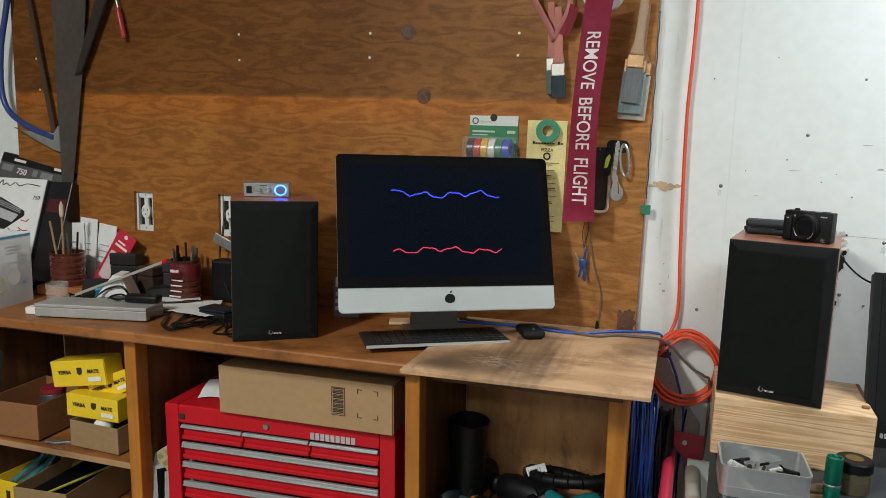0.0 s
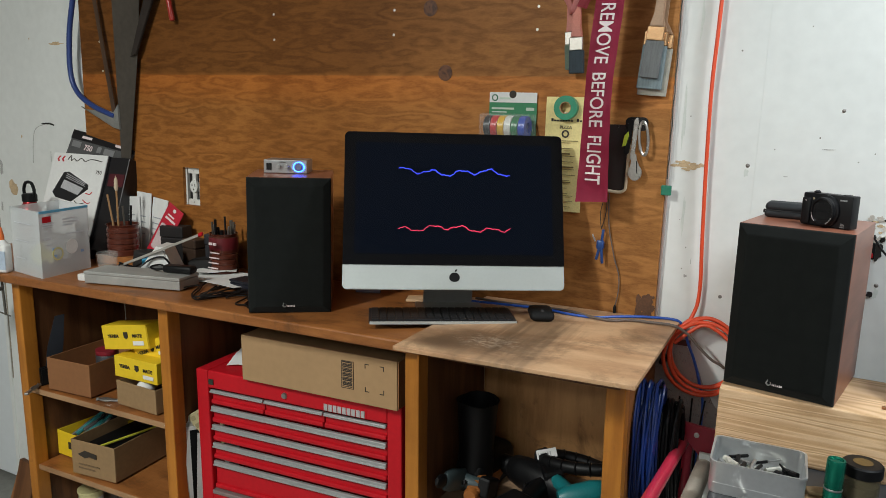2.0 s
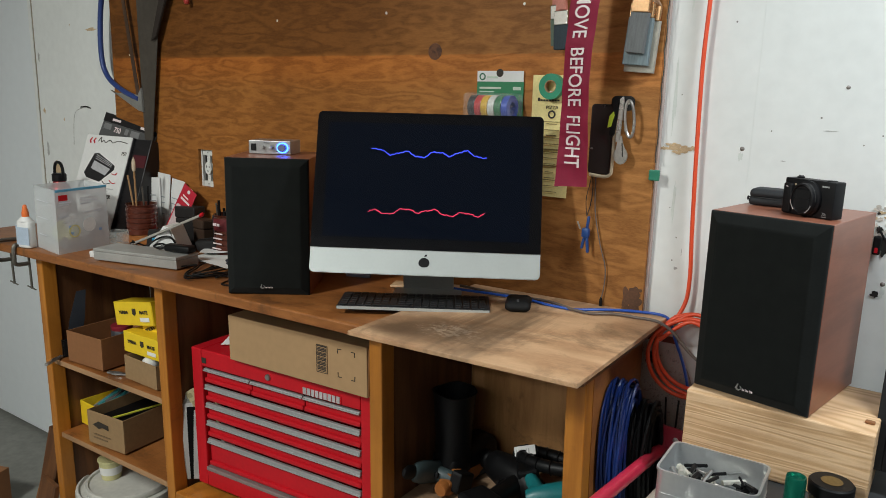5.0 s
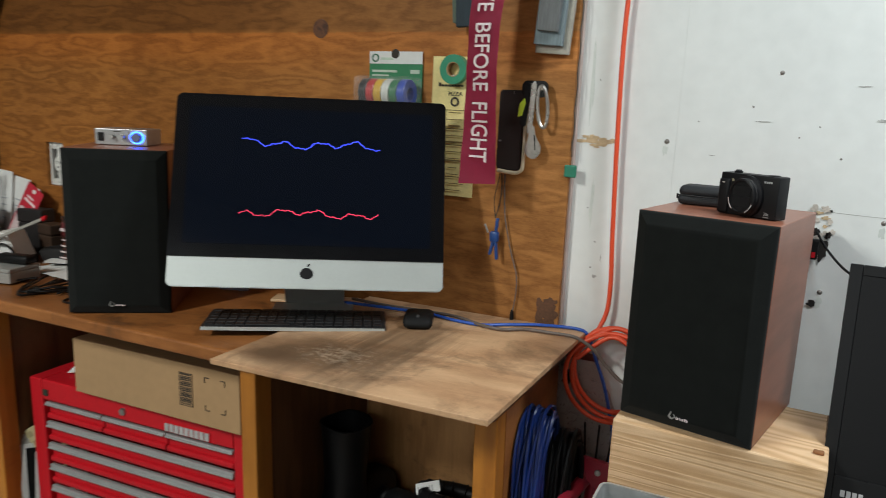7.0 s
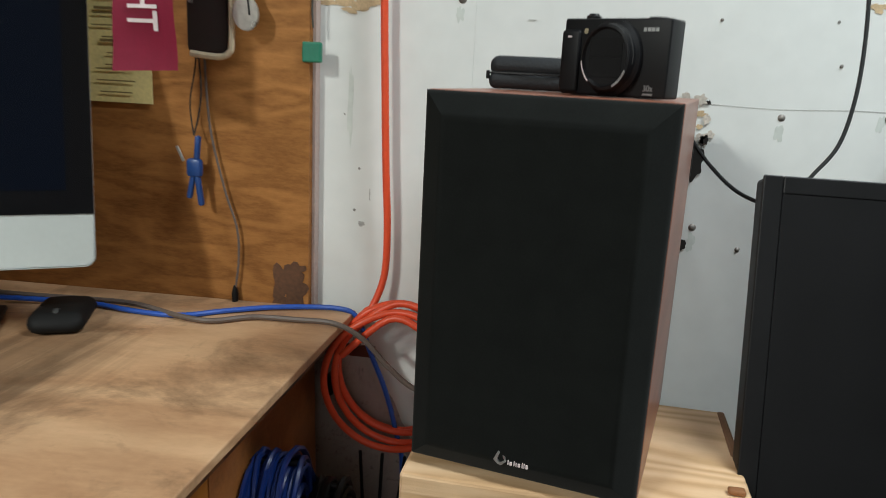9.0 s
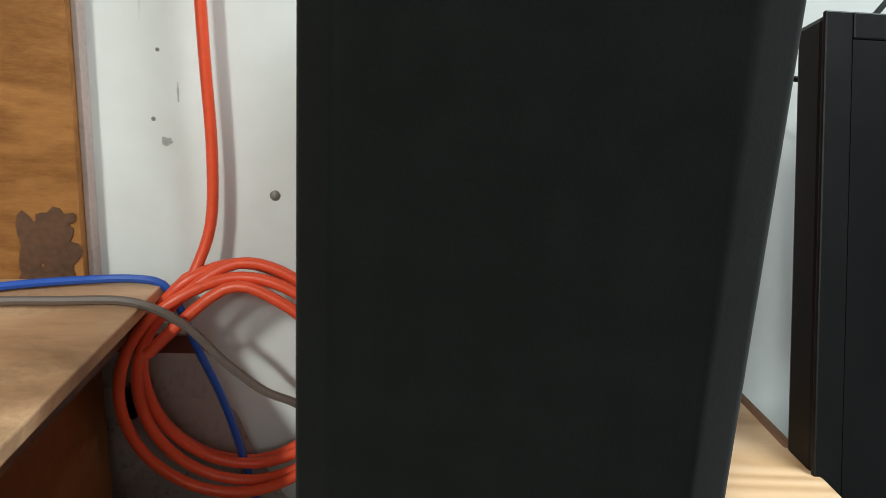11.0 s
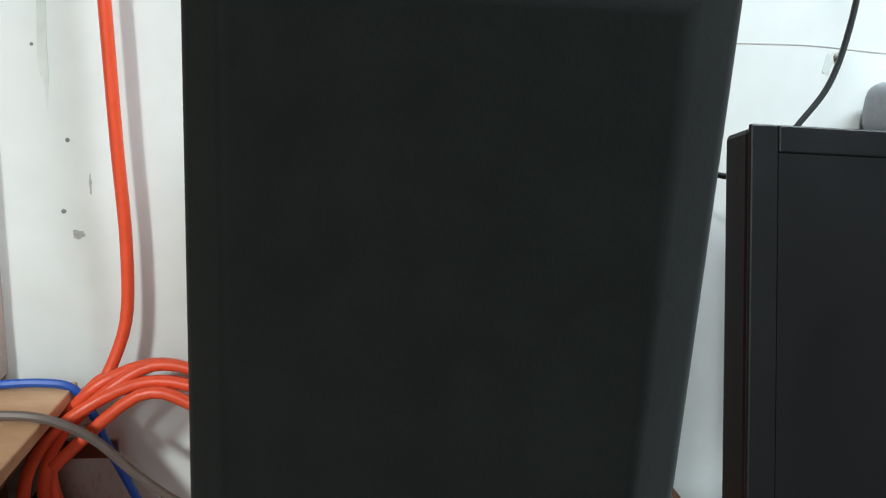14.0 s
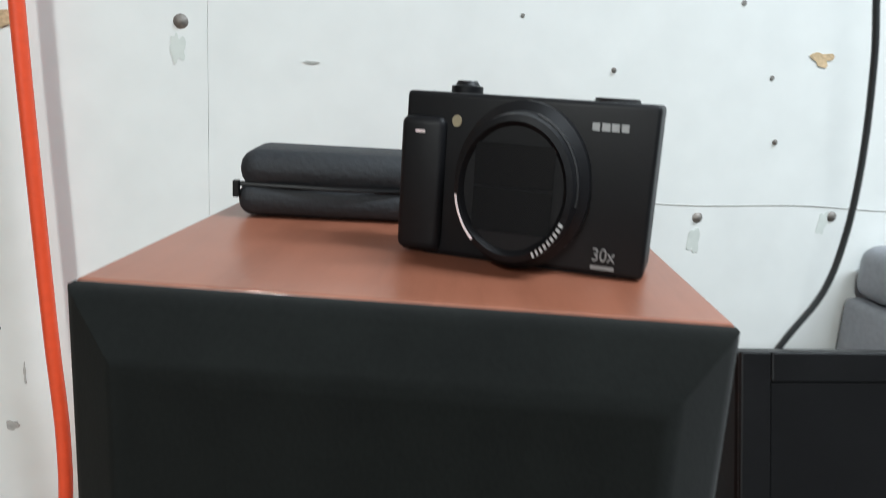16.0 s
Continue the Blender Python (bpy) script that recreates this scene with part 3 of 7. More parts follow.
kb = thing("keyboard", "slim dark keyboard with silver edge in front of the computer", "keyboard", pose(-0.745, 1.627, bz(-0.6) + 0.011, 0, 0, 32.5))
part("base", box(0, 0.358, 0, 0.125, 0.001, 0.008, 0.003), mat("dark_grey_metal", (0.03, 0.03, 0.032), 0.4, 0.3, 0.1), kb, "dark metal base")
part("front_edge", box(0.002, 0.356, -0.0012, 0.0, 0.001, 0.008), ALU, kb, "bright aluminium front edge")
KEY = mat("black_key", (0.012, 0.012, 0.013), 0.5)
kme = None
for row in range(6):
    for col in range(18):
        if row == 0 and 4 <= col <= 8:
            if col > 4:
                continue
            k = box(0, 0.0865, 0, 0.0165, 0, 0.003, 0.001, 1)
        else:
            k = None
        x, y = 0.008 + col * 0.0191, 0.008 + row * 0.0184
        if k is not None:
            part("key", k, KEY, kb, m=pose(x, y, 0.008))
        elif kme is None:
            kme = part("key", box(0, 0.0165, 0, 0.0158, 0, 0.003, 0.001, 1), KEY, kb, m=pose(x, y, 0.008))
        else:
            o = kme.copy()
            scene.collection.objects.link(o)
            o.matrix_basis = pose(x, y, 0.008)
ms = box(-0.030, 0.030, -0.048, 0.048, 0.0, 0.030, 0.014, 5)
for v in ms.verts:
    v.co.z *= 1.0 - 5.0 * (v.co.y + 0.005) ** 2 / 0.03 if v.co.z > 0.004 else 1.0
mouse = thing("computer_mouse", "black computer mouse on the plywood bench top", "mouse", pose(-0.412, 1.897, bz(-0.41) + 0.011, 0, 0, 25))
part("shell", ms, mat("matt_black", (0.006, 0.006, 0.006), 0.65, spec=0.25), mouse, smooth=True)
part("wheel", lathe([(0, -0.003), (0.008, -0.003), (0.009, 0), (0.008, 0.003), (0, 0.003)], 14, pose(0, -0.03, 0.0195, 0, 90)), mat("dark_rubber", (0.03, 0.03, 0.03), 0.7), mouse, smooth=True)

# ---- tool chest ----
chest = thing("tool_chest", "red steel tool chest with grey drawer pulls, under the bench", "tool chest", pose(-1.357, 1.684, 0.2225, 0, -1.2, 2.4))
CW, CHH, CD = 0.667, 0.428, 0.30
part("side", box(0, 0.042, 0, CD, 0, CHH, 0.004), RED, chest)
part("side", box(CW - 0.042, CW, 0, CD, 0, CHH, 0.004), RED, chest)
part("lid", box(0.0425, CW - 0.0425, 0, CD, CHH - 0.052, CHH, 0.004), RED, chest)
part("back", box(0.0425, CW - 0.0425, CD - 0.01, CD, 0.0, CHH - 0.053), RED, chest)
part("sill", box(0.0425, CW - 0.0425, 0.0, CD - 0.011, 0.0, 0.05, 0.003), RED, chest)
part("sill_trim", box(0.043, CW - 0.043, -0.004, 0.02, 0.0505, 0.062, 0.002), mat("dull_trim", (0.30, 0.24, 0.23), 0.5, 0.4), chest)
TRIM = mat("grey_drawer_pull", (0.46, 0.47, 0.47), 0.36, 0.55, 0.1, 15.0)


def drawer(x0, x1, z0, z1, trim):
    d = part("drawer", join(box(x0, x1, 0.012, 0.03, z0, z1 - trim, 0.003), box(x0, x1, 0.004, 0.02, z0 + 0.002, z0 + 0.016, 0.004)), RED, chest)
    part("drawer_pull", join(box(x0, x1, 0.002, 0.012, z1 - trim, z1 - 0.002, 0.002), box(x0, x1, -0.001, 0.004, z1 - trim, z1 - trim + 0.004, 0.001)), TRIM, d, "grey metal pull strip")


for a, b in ((0.047, 0.232), (0.236, 0.428), (0.432, CW - 0.047)):
    drawer(a, b, 0.325, 0.372, 0.010)
for z0, z1 in ((0.269, 0.322), (0.213, 0.266), (0.157, 0.210), (0.064, 0.154)):
    drawer(0.047, CW - 0.047, z0, z1, 0.016)
part("lock", lathe([(0, -0.006), (0.007, -0.006), (0.009, -0.003), (0.009, 0.001)], 16, pose(0.31, 0, CHH - 0.03, -90) @ pose(0, 0, 0, 0, 0, 0)), STEEL, chest, "round chrome lock", smooth=True)
plate = part("nameplate", box(0.435, 0.565, -0.0015, 0.001, CHH - 0.049, CHH - 0.027), RED, chest)
for i in range(9):
    part("plate_bar", join(box(0.4375 + i * 0.0141, 0.4485 + i * 0.0141, -0.0035, -0.0015, CHH - 0.0475, CHH - 0.0295)), mat("plate_grey", (0.55, 0.55, 0.55), 0.4, 0.4) if i == 0 else bpy.data.materials["plate_grey"], plate)
part("corner_badge", box(0.047, 0.064, -0.003, 0.0, CHH - 0.040, CHH - 0.024, 0.001), mat("green_black", (0.02, 0.03, 0.02), 0.5), chest)

carton = thing("cardboard_carton", "long flat brown cardboard carton lying on the tool chest", "box", pose(-1.182, 1.674, 0.6555, 0, -1.2, 1.0))
part("carton_body", box(0, 0.487, 0, 0.24, 0, 0.128, 0.002), CARD, carton)
# darker brown sheet on the end, standing in for the shaded gap there
part("flap", box(0.4875, 0.4895, 0.004, 0.235, 0.004, 0.124), CARD2, carton)
lab = part("label", box(0.325, 0.362, -0.0012, 0.0, 0.035, 0.108), CARD, carton, "printed striped label")
for i in range(17):
    part("stripe", box(0.329, 0.358, -0.0018, -0.0012, 0.039 + i * 0.0040, 0.039 + i * 0.0040 + (0.0030 if i % 3 else 0.0018)), INK, lab)
part("label_edge", join(box(0.3255, 0.327, -0.0018, -0.0012, 0.035, 0.108), box(0.3605, 0.362, -0.0018, -0.0012, 0.035, 0.108), box(0.327, 0.3605, -0.0018, -0.0012, 0.1065, 0.108), box(0.327, 0.3605, -0.0018, -0.0012, 0.035, 0.0365)), INK, lab)
for x, z, sx, sz in ((0.395, 0.035, 1, 1), (0.450, 0.035, -1, 1), (0.395, 0.108, 1, -1), (0.450, 0.108, -1, -1)):
    part("corner_mark", join(box(min(x, x + sx * 0.012), max(x, x + sx * 0.012), -0.0012, 0, min(z, z + sz * 0.0016), max(z, z + sz * 0.0016)), box(min(x, x + sx * 0.0016), max(x, x + sx * 0.0016), -0.0013, 0, min(z, z + sz * 0.012), max(z, z + sz * 0.012))), INK, carton)

# ---- right side: desk, block, camera, monitor ----
desk = thing("side_desk", "dark grey desk in the corner by the wall", "desk", pose(0.045, 1.35, FLOOR))
DARKTOP = mat("dark_laminate", (0.035, 0.037, 0.04), 0.45, 0.0, 0.25, 12.0, 0.06)
part("desktop", box(0, 1.3, 0, 0.70, 0.985, 1.01, 0.004), DARKTOP, desk, "dark grey laminate top")
for x, y in ((0.03, 0.05), (1.22, 0.05), (0.03, 0.62), (1.22, 0.62)):
    part("leg", box(x, x + 0.045, y, y + 0.045, 0, 0.984, 0.003), BLACK, desk)
DT = FLOOR + 1.01
block = thing("wooden_block", "thick pale pine block with strong grain, under the speaker", "wood block", pose(0.03, 1.752, DT, 0, 0, -1.5))
pb = box(0, 0.312, 0, 0.225, 0.0005, 0.853 - DT, 0.003)
part("timber", pb, PINE, block)
part("bark_edge", crumple(box(0.305, 0.3145, 0.12, 0.222, 0.853 - DT - 0.03, 0.8538 - DT, 0.003), 0.003, 60), mat("bark", (0.20, 0.10, 0.05), 0.8), block, "dark rough corner")
part("wood_chip", crumple(box(0.290, 0.306, 0.045, 0.054, 0.8535 - DT, 0.859 - DT, 0.002), 0.001, 90), CARD2, block)

mon = thing("monitor", "black flat computer monitor, switched off, on the side desk", "monitor", pose(0.336, 1.797, DT - 0.007, 0, 0, -1))
MB = 0.055
TILT = pose(0, 0, 0, -15)
part("casing", box(0.002, 0.518, 0.0, 0.030, MB, 0.427, 0.004), BLACK, mon, m=TILT)
part("bezel", join(box(0.001, 0.019, -0.004, -0.0002, MB, 0.428, 0.0012), box(0.501, 0.519, -0.004, -0.0002, MB, 0.428, 0.0012), box(0.0192, 0.5008, -0.004, -0.0002, 0.411, 0.428, 0.0012), box(0.0192, 0.5008, -0.004, -0.0002, MB, MB + 0.05, 0.0008)), BLACK, mon, "black bezel", m=TILT)
part("panel", box(0.0193, 0.5007, -0.0034, 0.0, MB + 0.0505, 0.4108), mat("dark_panel", (0.005, 0.005, 0.0055), 0.45, bump=0.0, spec=0.22), mon, m=TILT)
part("rear_cover", box(0.07, 0.45, 0.0305, 0.060, MB + 0.05, 0.36, 0.012), BLACK, mon, m=TILT)
part("maker_mark", join(*[box(0.03 + i * 0.008, 0.036 + i * 0.008, -0.0048, -0.0041, MB + 0.02, MB + 0.03) for i in range(4)]), mat("silver_print", (0.4, 0.4, 0.4), 0.4), mon, m=TILT)
part("sticker", box(0.12, 0.19, -0.0048, -0.0041, MB + 0.005, MB + 0.03), PAPER, mon, m=TILT)
part("stand", join(box(0.14, 0.38, -0.02, 0.18, 0.0078, 0.015, 0.005), box(0.22, 0.30, 0.09, 0.11, 0.012, 0.2, 0.003)), BLACK, mon)

camera_body = thing("compact_camera", "black compact digital camera standing on the speaker", "camera", pose(0.1425, 1.8445, 1.1935, 0, 0, -28) @ Matrix.Diagonal((0.965, 1.02, 1.18, 1)))
CB = mat("camera_black", (0.006, 0.006, 0.007), 0.48, 0.0, 0.2, 60.0, 0.03, spec=0.25)
part("body", box(0, 0.100, 0, 0.028, 0, 0.054, 0.0018, 3), CB, camera_body, smooth=True)
part("grip", box(-0.0008, 0.018, -0.0035, 0.010, 0.001, 0.046, 0.003, 3), CB, camera_body, smooth=True)
ring = part("lens_ring", lathe([(0.0265, 0), (0.0265, 0.006), (0.0235, 0.0085), (0.0225, 0.018), (0.0205, 0.019), (0.019, 0.0165), (0, 0.0165)], 40, pose(0.051, 0, 0.0265, 90)), CB, camera_body, "stepped lens ring", smooth=True)
part("lens_cover", join(box(0.036, 0.066, -0.0172, -0.0166, 0.0270, 0.040), box(0.036, 0.066, -0.0171, -0.0166, 0.013, 0.0264)), BLACKGLASS, camera_body)
arc = tube([(0.051 + 0.0215 * math.cos(radians(a)), -0.0190, 0.0265 + 0.0215 * math.sin(radians(a))) for a in range(188, 232, 6)], 0.0005, 6, 1)
part("white_arc", arc, FLAGTXT, ring and camera_body)
GREYMARK = mat("pale_mark", (0.45, 0.45, 0.45), 0.5)
# highlight on the lens ring, put in as a slightly paler arc
GLINTGREY = mat("dull_grey_rim", (0.015, 0.015, 0.016), 0.5)
shine = tube([(0.051 + 0.0232 * math.cos(radians(a)), -0.0125, 0.0265 + 0.0232 * math.sin(radians(a))) for a in range(-10, 75, 6)], 0.0007, 6, 1)
part("rim_glint", shine, GLINTGREY, camera_body)
for i in range(9):
    a = radians(-62 + i * 4.6)
    part("print_mark", box(-0.0009, 0.0009, -0.0004, 0.0002, -0.0004, 0.0004), GREYMARK, camera_body, m=Matrix.Translation((0.051 + 0.0215 * math.cos(a), -0.0190, 0.0265 + 0.0215 * math.sin(a))) @ pose(0, 0, 0, 0, math.degrees(-a), 0))
for i, w in enumerate((0.0038, 0.0042, 0.004, 0.0038)):
    part("maker_bar", box(0.0755 + i * 0.0036, 0.0755 + i * 0.0036 + w * 0.7, -0.0006, 0.0003, 0.0452, 0.0476), GREYMARK, camera_body)
part("zoom_print", moved(writing("30x", 0.006), Matrix.Translation((0.0845, -0.0005, 0.0065))), mat("grey_print", (0.25, 0.25, 0.25), 0.5), camera_body)
part("zoom_bar", box(0.080, 0.089, -0.0005, 0.0002, 0.002, 0.0032), bpy.data.materials["grey_print"], camera_body)
part("shutter_button", lathe([(0, 0.004), (0.004, 0.004), (0.005, 0.0025), (0.0065, 0.0022), (0.0065, 0)], 20, pose(0.021, 0.013, 0.054)), CB, camera_body, smooth=True)
part("mode_dial", lathe([(0, 0.0012), (0.0085, 0.0012), (0.009, 0.0)], 20, pose(0.082, 0.014, 0.054)), CB, camera_body, smooth=True)
part("lamp_window", lathe([(0, 0.0006), (0.002, 0.0006), (0.002, 0)], 12, pose(0.022, 0, 0.045, 90)), mat("lamp_window", (0.35, 0.3, 0.2), 0.2), camera_body)
part("slot", box(0.006, 0.010, -0.0040, -0.0034, 0.0405, 0.0415), FLAGTXT, camera_body)
part("case_foot", box(0.01, 0.09, 0.002, 0.02, -0.0004, 0.0), BLACK, camera_body)

case = thing("camera_case", "small black zipped case lying behind the compact camera", "case", pose(0.070, 1.905, 1.1935, 0, 0, -4))
part("lower_half", box(0, 0.098, 0, 0.055, 0.0, 0.0162, 0.007, 4), mat("case_fabric", (0.012, 0.014, 0.017), 0.7, 0, 0.3, 40, 0.3), case, smooth=True)
part("upper_half", box(0.0004, 0.0976, 0.0004, 0.0546, 0.0125, 0.0318, 0.009, 4), bpy.data.materials["case_fabric"], case, smooth=True)
part("zip", tube([(-0.001, 0.004, 0.0152), (0.05, -0.0012, 0.0152), (0.098, 0.004, 0.0152)], 0.0012, 6), BLACK, case)
part("zip_pull", box(-0.002, 0.001, 0.001, 0.005, 0.009, 0.017, 0.0006), BLACK, case)

# ---- marks, screws and outlets on the white wall ----
SCREW = mat("rusty_screw", (0.24, 0.22, 0.20), 0.55, 0.5, 0.4, 60.0)
NAIL = mat("filled_nail_hole", (0.22, 0.21, 0.19), 0.8)
HOLE = mat("hole_dark", (0.015, 0.012, 0.010), 0.9)
for x, z, r in ((0.0166, 1.2902, 0.0048), (0.3865, 1.1751, 0.0042), (0.306, 1.042, 0.0045), (0.4971, 1.1795, 0.0042), (-0.0148, 0.9710, 0.0045), (-0.1633, 0.9699, 0.0048), (0.44, 1.234, 0.0022), (0.309, 1.278, 0.002), (0.62, 1.30, 0.004), (0.20, 1.42, 0.004), (0.31, 1.55, 0.003), (0.52, 1.50, 0.004), (0.36, 1.02, 0.003)):
    part("screw", lathe([(0, 0.0022), (r * 0.4, 0.002), (r * 0.75, 0.0008), (r, 0.0001), (r, -0.001)], 12, pose(x, 2.06, z, 90)), SCREW, wall_back, smooth=True)
for x, z, r in ((-0.1045, 1.0830, 0.0016), (-0.1098, 1.0296, 0.0018), (0.07, 1.33, 0.0015), (0.16, 1.36, 0.002), (0.24, 1.31, 0.0015), (0.27, 1.33, 0.0015), (0.40, 1.33, 0.002), (0.43, 1.28, 0.0018), (-0.12, 1.40, 0.0015), (-0.02, 1.55, 0.002), (0.12, 1.60, 0.0015), (-0.125, 1.15, 0.0012)):
    part("nail_hole", lathe([(0, 0.0006), (r, 0.0004), (r, -0.001)], 8, pose(x, 2.06, z, 90)), NAIL, wall_back)
SMEAR = mat("brown_paint_smear", (0.54, 0.40, 0.24), 0.8, 0, 0.4, 60, 0.3)
PENCIL = mat("grey_scuff", (0.42, 0.42, 0.40), 0.8, 0, 0.3, 60)


def blotch(x, z, w, h, material, seed, y=2.0594):
    """A thin, ragged patch on the wall."""
    n = 26
    pts = []
    for i in range(n):
        a = 2 * math.pi * i / n
        k = 0.72 + 0.5 * noise.noise(Vector((math.cos(a) * 1.7 + seed, math.sin(a) * 1.7, seed * 2.3)))
        pts.append((x + w / 2 * k * math.cos(a), z + h / 2 * k * math.sin(a)))
    return slab(pts, y, y + 0.0008)


STAIN = mat("brown_stain", (0.11, 0.048, 0.022), 0.6, 0, 0.5, 25.0)
for i, (x, z, w, h) in enumerate(((-0.198, 0.928, 0.036, 0.060), (-0.180, 0.918, 0.042, 0.068), (-0.184, 0.940, 0.042, 0.040), (-0.197, 0.900, 0.034, 0.030), (-0.174, 0.950, 0.022, 0.022))):
    part("stain", blotch(x, z, w, h, STAIN, 3.4 + 0.9 * i, 2.0342 - 0.0002 * i), STAIN, ply, "dark brown stain")
for i, (x, z, w, h) in enumerate(((-0.150, 1.282, 0.030, 0.010), (-0.128, 1.286, 0.040, 0.022), (-0.106, 1.281, 0.038, 0.020), (-0.088, 1.284, 0.032, 0.013), (-0.118, 1.274, 0.03, 0.010), (-0.140, 1.291, 0.018, 0.007))):
    part("paint_smear", blotch(x, z, w, h, SMEAR, 3.0 + i, 2.0594 - 0.0002 * i), SMEAR, wall_back, "rough brown smear")
part("paint_smear", blotch(-2.40, 1.60, 0.10, 0.014, SMEAR, 5.0), SMEAR, wall_back, "rough brown smear")
part("paint_smear", blotch(0.467, 1.296, 0.022, 0.014, SMEAR, 7.0), SMEAR, wall_back, "rough brown smear")
for x, z, w, h, sd in ((0.18, 1.335, 0.03, 0.0022, 1.0), (0.10, 1.27, 0.014, 0.0024, 2.0), (-0.10, 1.012, 0.012, 0.008, 3.5), (0.36, 1.345, 0.02, 0.006, 4.1), (-0.09, 1.05, 0.002, 0.02, 4.4), (0.33, 1.40, 0.03, 0.003, 6.0)):
    part("scuff", blotch(x, z, w, h, PENCIL, sd), PENCIL, wall_back)
part("crack", tube([(0.30, 2.0603, 1.186), (0.38, 2.0603, 1.184), (0.47, 2.0603, 1.187), (0.56, 2.0603, 1.185), (0.75, 2.0603, 1.188)], 0.0007, 5), PENCIL, wall_back, "hairline board joint")
# slightly darker greenish patches, short below screws, long beside the plywood
PALEGREEN = mat("pale_green_drip", (0.64, 0.68, 0.64), 0.6, 0, 0.1, 20)
for i, (x, z, h) in enumerate(((0.387, 1.158, 0.030), (0.49, 1.174, 0.026), (0.306, 1.025, 0.028), (0.014, 1.274, 0.026), (-0.118, 1.16, 0.16), (-0.135, 1.40, 0.18), (-0.112, 1.62, 0.14))):
    part("greenish_mark", blotch(x, z, 0.012 if h < 0.1 else 0.009, h, PALEGREEN, 20.0 + i, 2.0597), PALEGREEN, wall_back, "faint greenish mark")
GYP = mat("torn_plaster", (0.55, 0.50, 0.44), 0.9, 0, 0.35, 50, 0.5)
for i in range(16):
    a = i * 2.4
    part("torn_edge", blotch(0.292 + 0.016 * math.cos(a) * (0.5 + 0.06 * i), 1.160 + 0.034 * math.sin(a) * (0.4 + 0.05 * i), 0.010 + 0.003 * (i % 4), 0.008 + 0.004 * (i % 3), GYP, 2.0 + i, 2.0588 - 0.0005 * (i % 3)), GYP if i % 3 else SMEAR, wall_back)
for i, (x, z, w, h) in enumerate(((0.300, 1.118, 0.022, 0.052), (0.288, 1.150, 0.014, 0.020), (0.306, 1.145, 0.012, 0.016), (0.282, 1.182, 0.008, 0.008), (0.306, 1.188, 0.007, 0.006), (0.295, 1.02, 0.02, 0.02))):
    part("outlet_hole", blotch(x, z, w, h, HOLE, 9.0 + i, 2.0578), HOLE, wall_back, "black hole with torn edges")
part("pencil_line", tube([(-2.58, 2.0596, 1.15), (-2.56, 2.0596, 1.27), (-2.50, 2.0596, 1.30), (-2.45, 2.0596, 1.30)], 0.0012, 5), PENCIL, wall_back, "thin black wire scribble")
part("pencil_line", tube([(-2.47, 2.0596, 1.20), (-2.47, 2.0596, 1.16)], 0.0012, 5, 1), PENCIL, wall_back)
part("scuff", tube([(-2.51, 2.0594, 1.303), (-2.47, 2.0594, 1.306), (-2.44, 2.0594, 1.300)], 0.0028, 5), HOLE, wall_back, "short black scrape")
part("paint_smear", blotch(-2.722, 1.045, 0.075, 0.075, SMEAR, 31.0), SMEAR, wall_back, "tan stain on the white wall")
for i, (x, z, w, h) in enumerate(((-2.64, 1.25, 0.012, 0.016), (-2.80, 1.50, 0.02, 0.05), (-2.79, 1.28, 0.022, 0.03), (-2.785, 1.12, 0.02, 0.09), (-2.55, 1.62, 0.006, 0.012), (-2.80, 0.96, 0.018, 0.05))):
    part("grime_spot", blotch(x, z, w, h, PENCIL, 40.0 + 1.7 * i), PENCIL if i % 2 else SMEAR, wall_back)
part("edge_grime", crumple(box(-2.828, -2.822, 2.0585, 2.0605, FLOOR + 0.5, 1.75), 0.003, 8), mat("grime", (0.30, 0.26, 0.20), 0.9, 0, 0.4), wall_back)
part("pink_edge", box(-0.1615, -0.1575, 2.045, 2.0598, 0.9, 2.3), mat("pinkish_gap", (0.50, 0.40, 0.36), 0.8), wall_back)

OUTW = mat("outlet_white", (0.72, 0.72, 0.68), 0.4)


def outlet(x0, z0, w, h):
    o = thing("wall_outlet", "white electrical outlet without cover plate, set into the plywood", "outlet", pose(x0, 2.046, z0), "outlets")
    part("frame", join(box(0.001, 0.008, 0, 0.013, 0.001, h - 0.001), box(w - 0.012, w - 0.001, 0, 0.013, 0.001, h - 0.001), box(0.012, w - 0.012, 0, 0.013, h - 0.02, h - 0.001), box(0.012, w - 0.012, 0, 0.013, 0.001, 0.02)), OUTW, o)
    part("cavity", box(0.008, w - 0.012, 0.0115, 0.013, 0.02, h - 0.02), HOLE, o, "dark gap")
    part("receptacle", join(slab([(w / 2 + 0.017 * math.cos(a), h / 2 + 0.022 * math.sin(a)) for a in [radians(15 * k) for k in range(24)]], -0.002, 0.010, 0.001), box(w / 2 - 0.008, w / 2 + 0.008, 0.002, 0.011, 0.012, h - 0.012, 0.001)), OUTW, o)
    part("slots", join(box(w / 2 - 0.008, w / 2 - 0.005, -0.0025, -0.0018, h / 2 + 0.001, h / 2 + 0.009), box(w / 2 + 0.005, w / 2 + 0.008, -0.0025, -0.0018, h / 2 + 0.001, h / 2 + 0.009), box(w / 2 - 0.002, w / 2 + 0.002, -0.0025, -0.0018, h / 2 - 0.012, h / 2 - 0.007)), HOLE, o)
    for zz in (0.010, h - 0.010):
        part("screw", lathe([(0, 0.002), (0.003, 0.001), (0.003, 0)], 10, pose(w / 2, 0.0005, zz, 90)), STEEL, o)


outlet(-1.754, 1.055, 0.074, 0.128)
outlet(-1.434, 1.060, 0.072, 0.131)

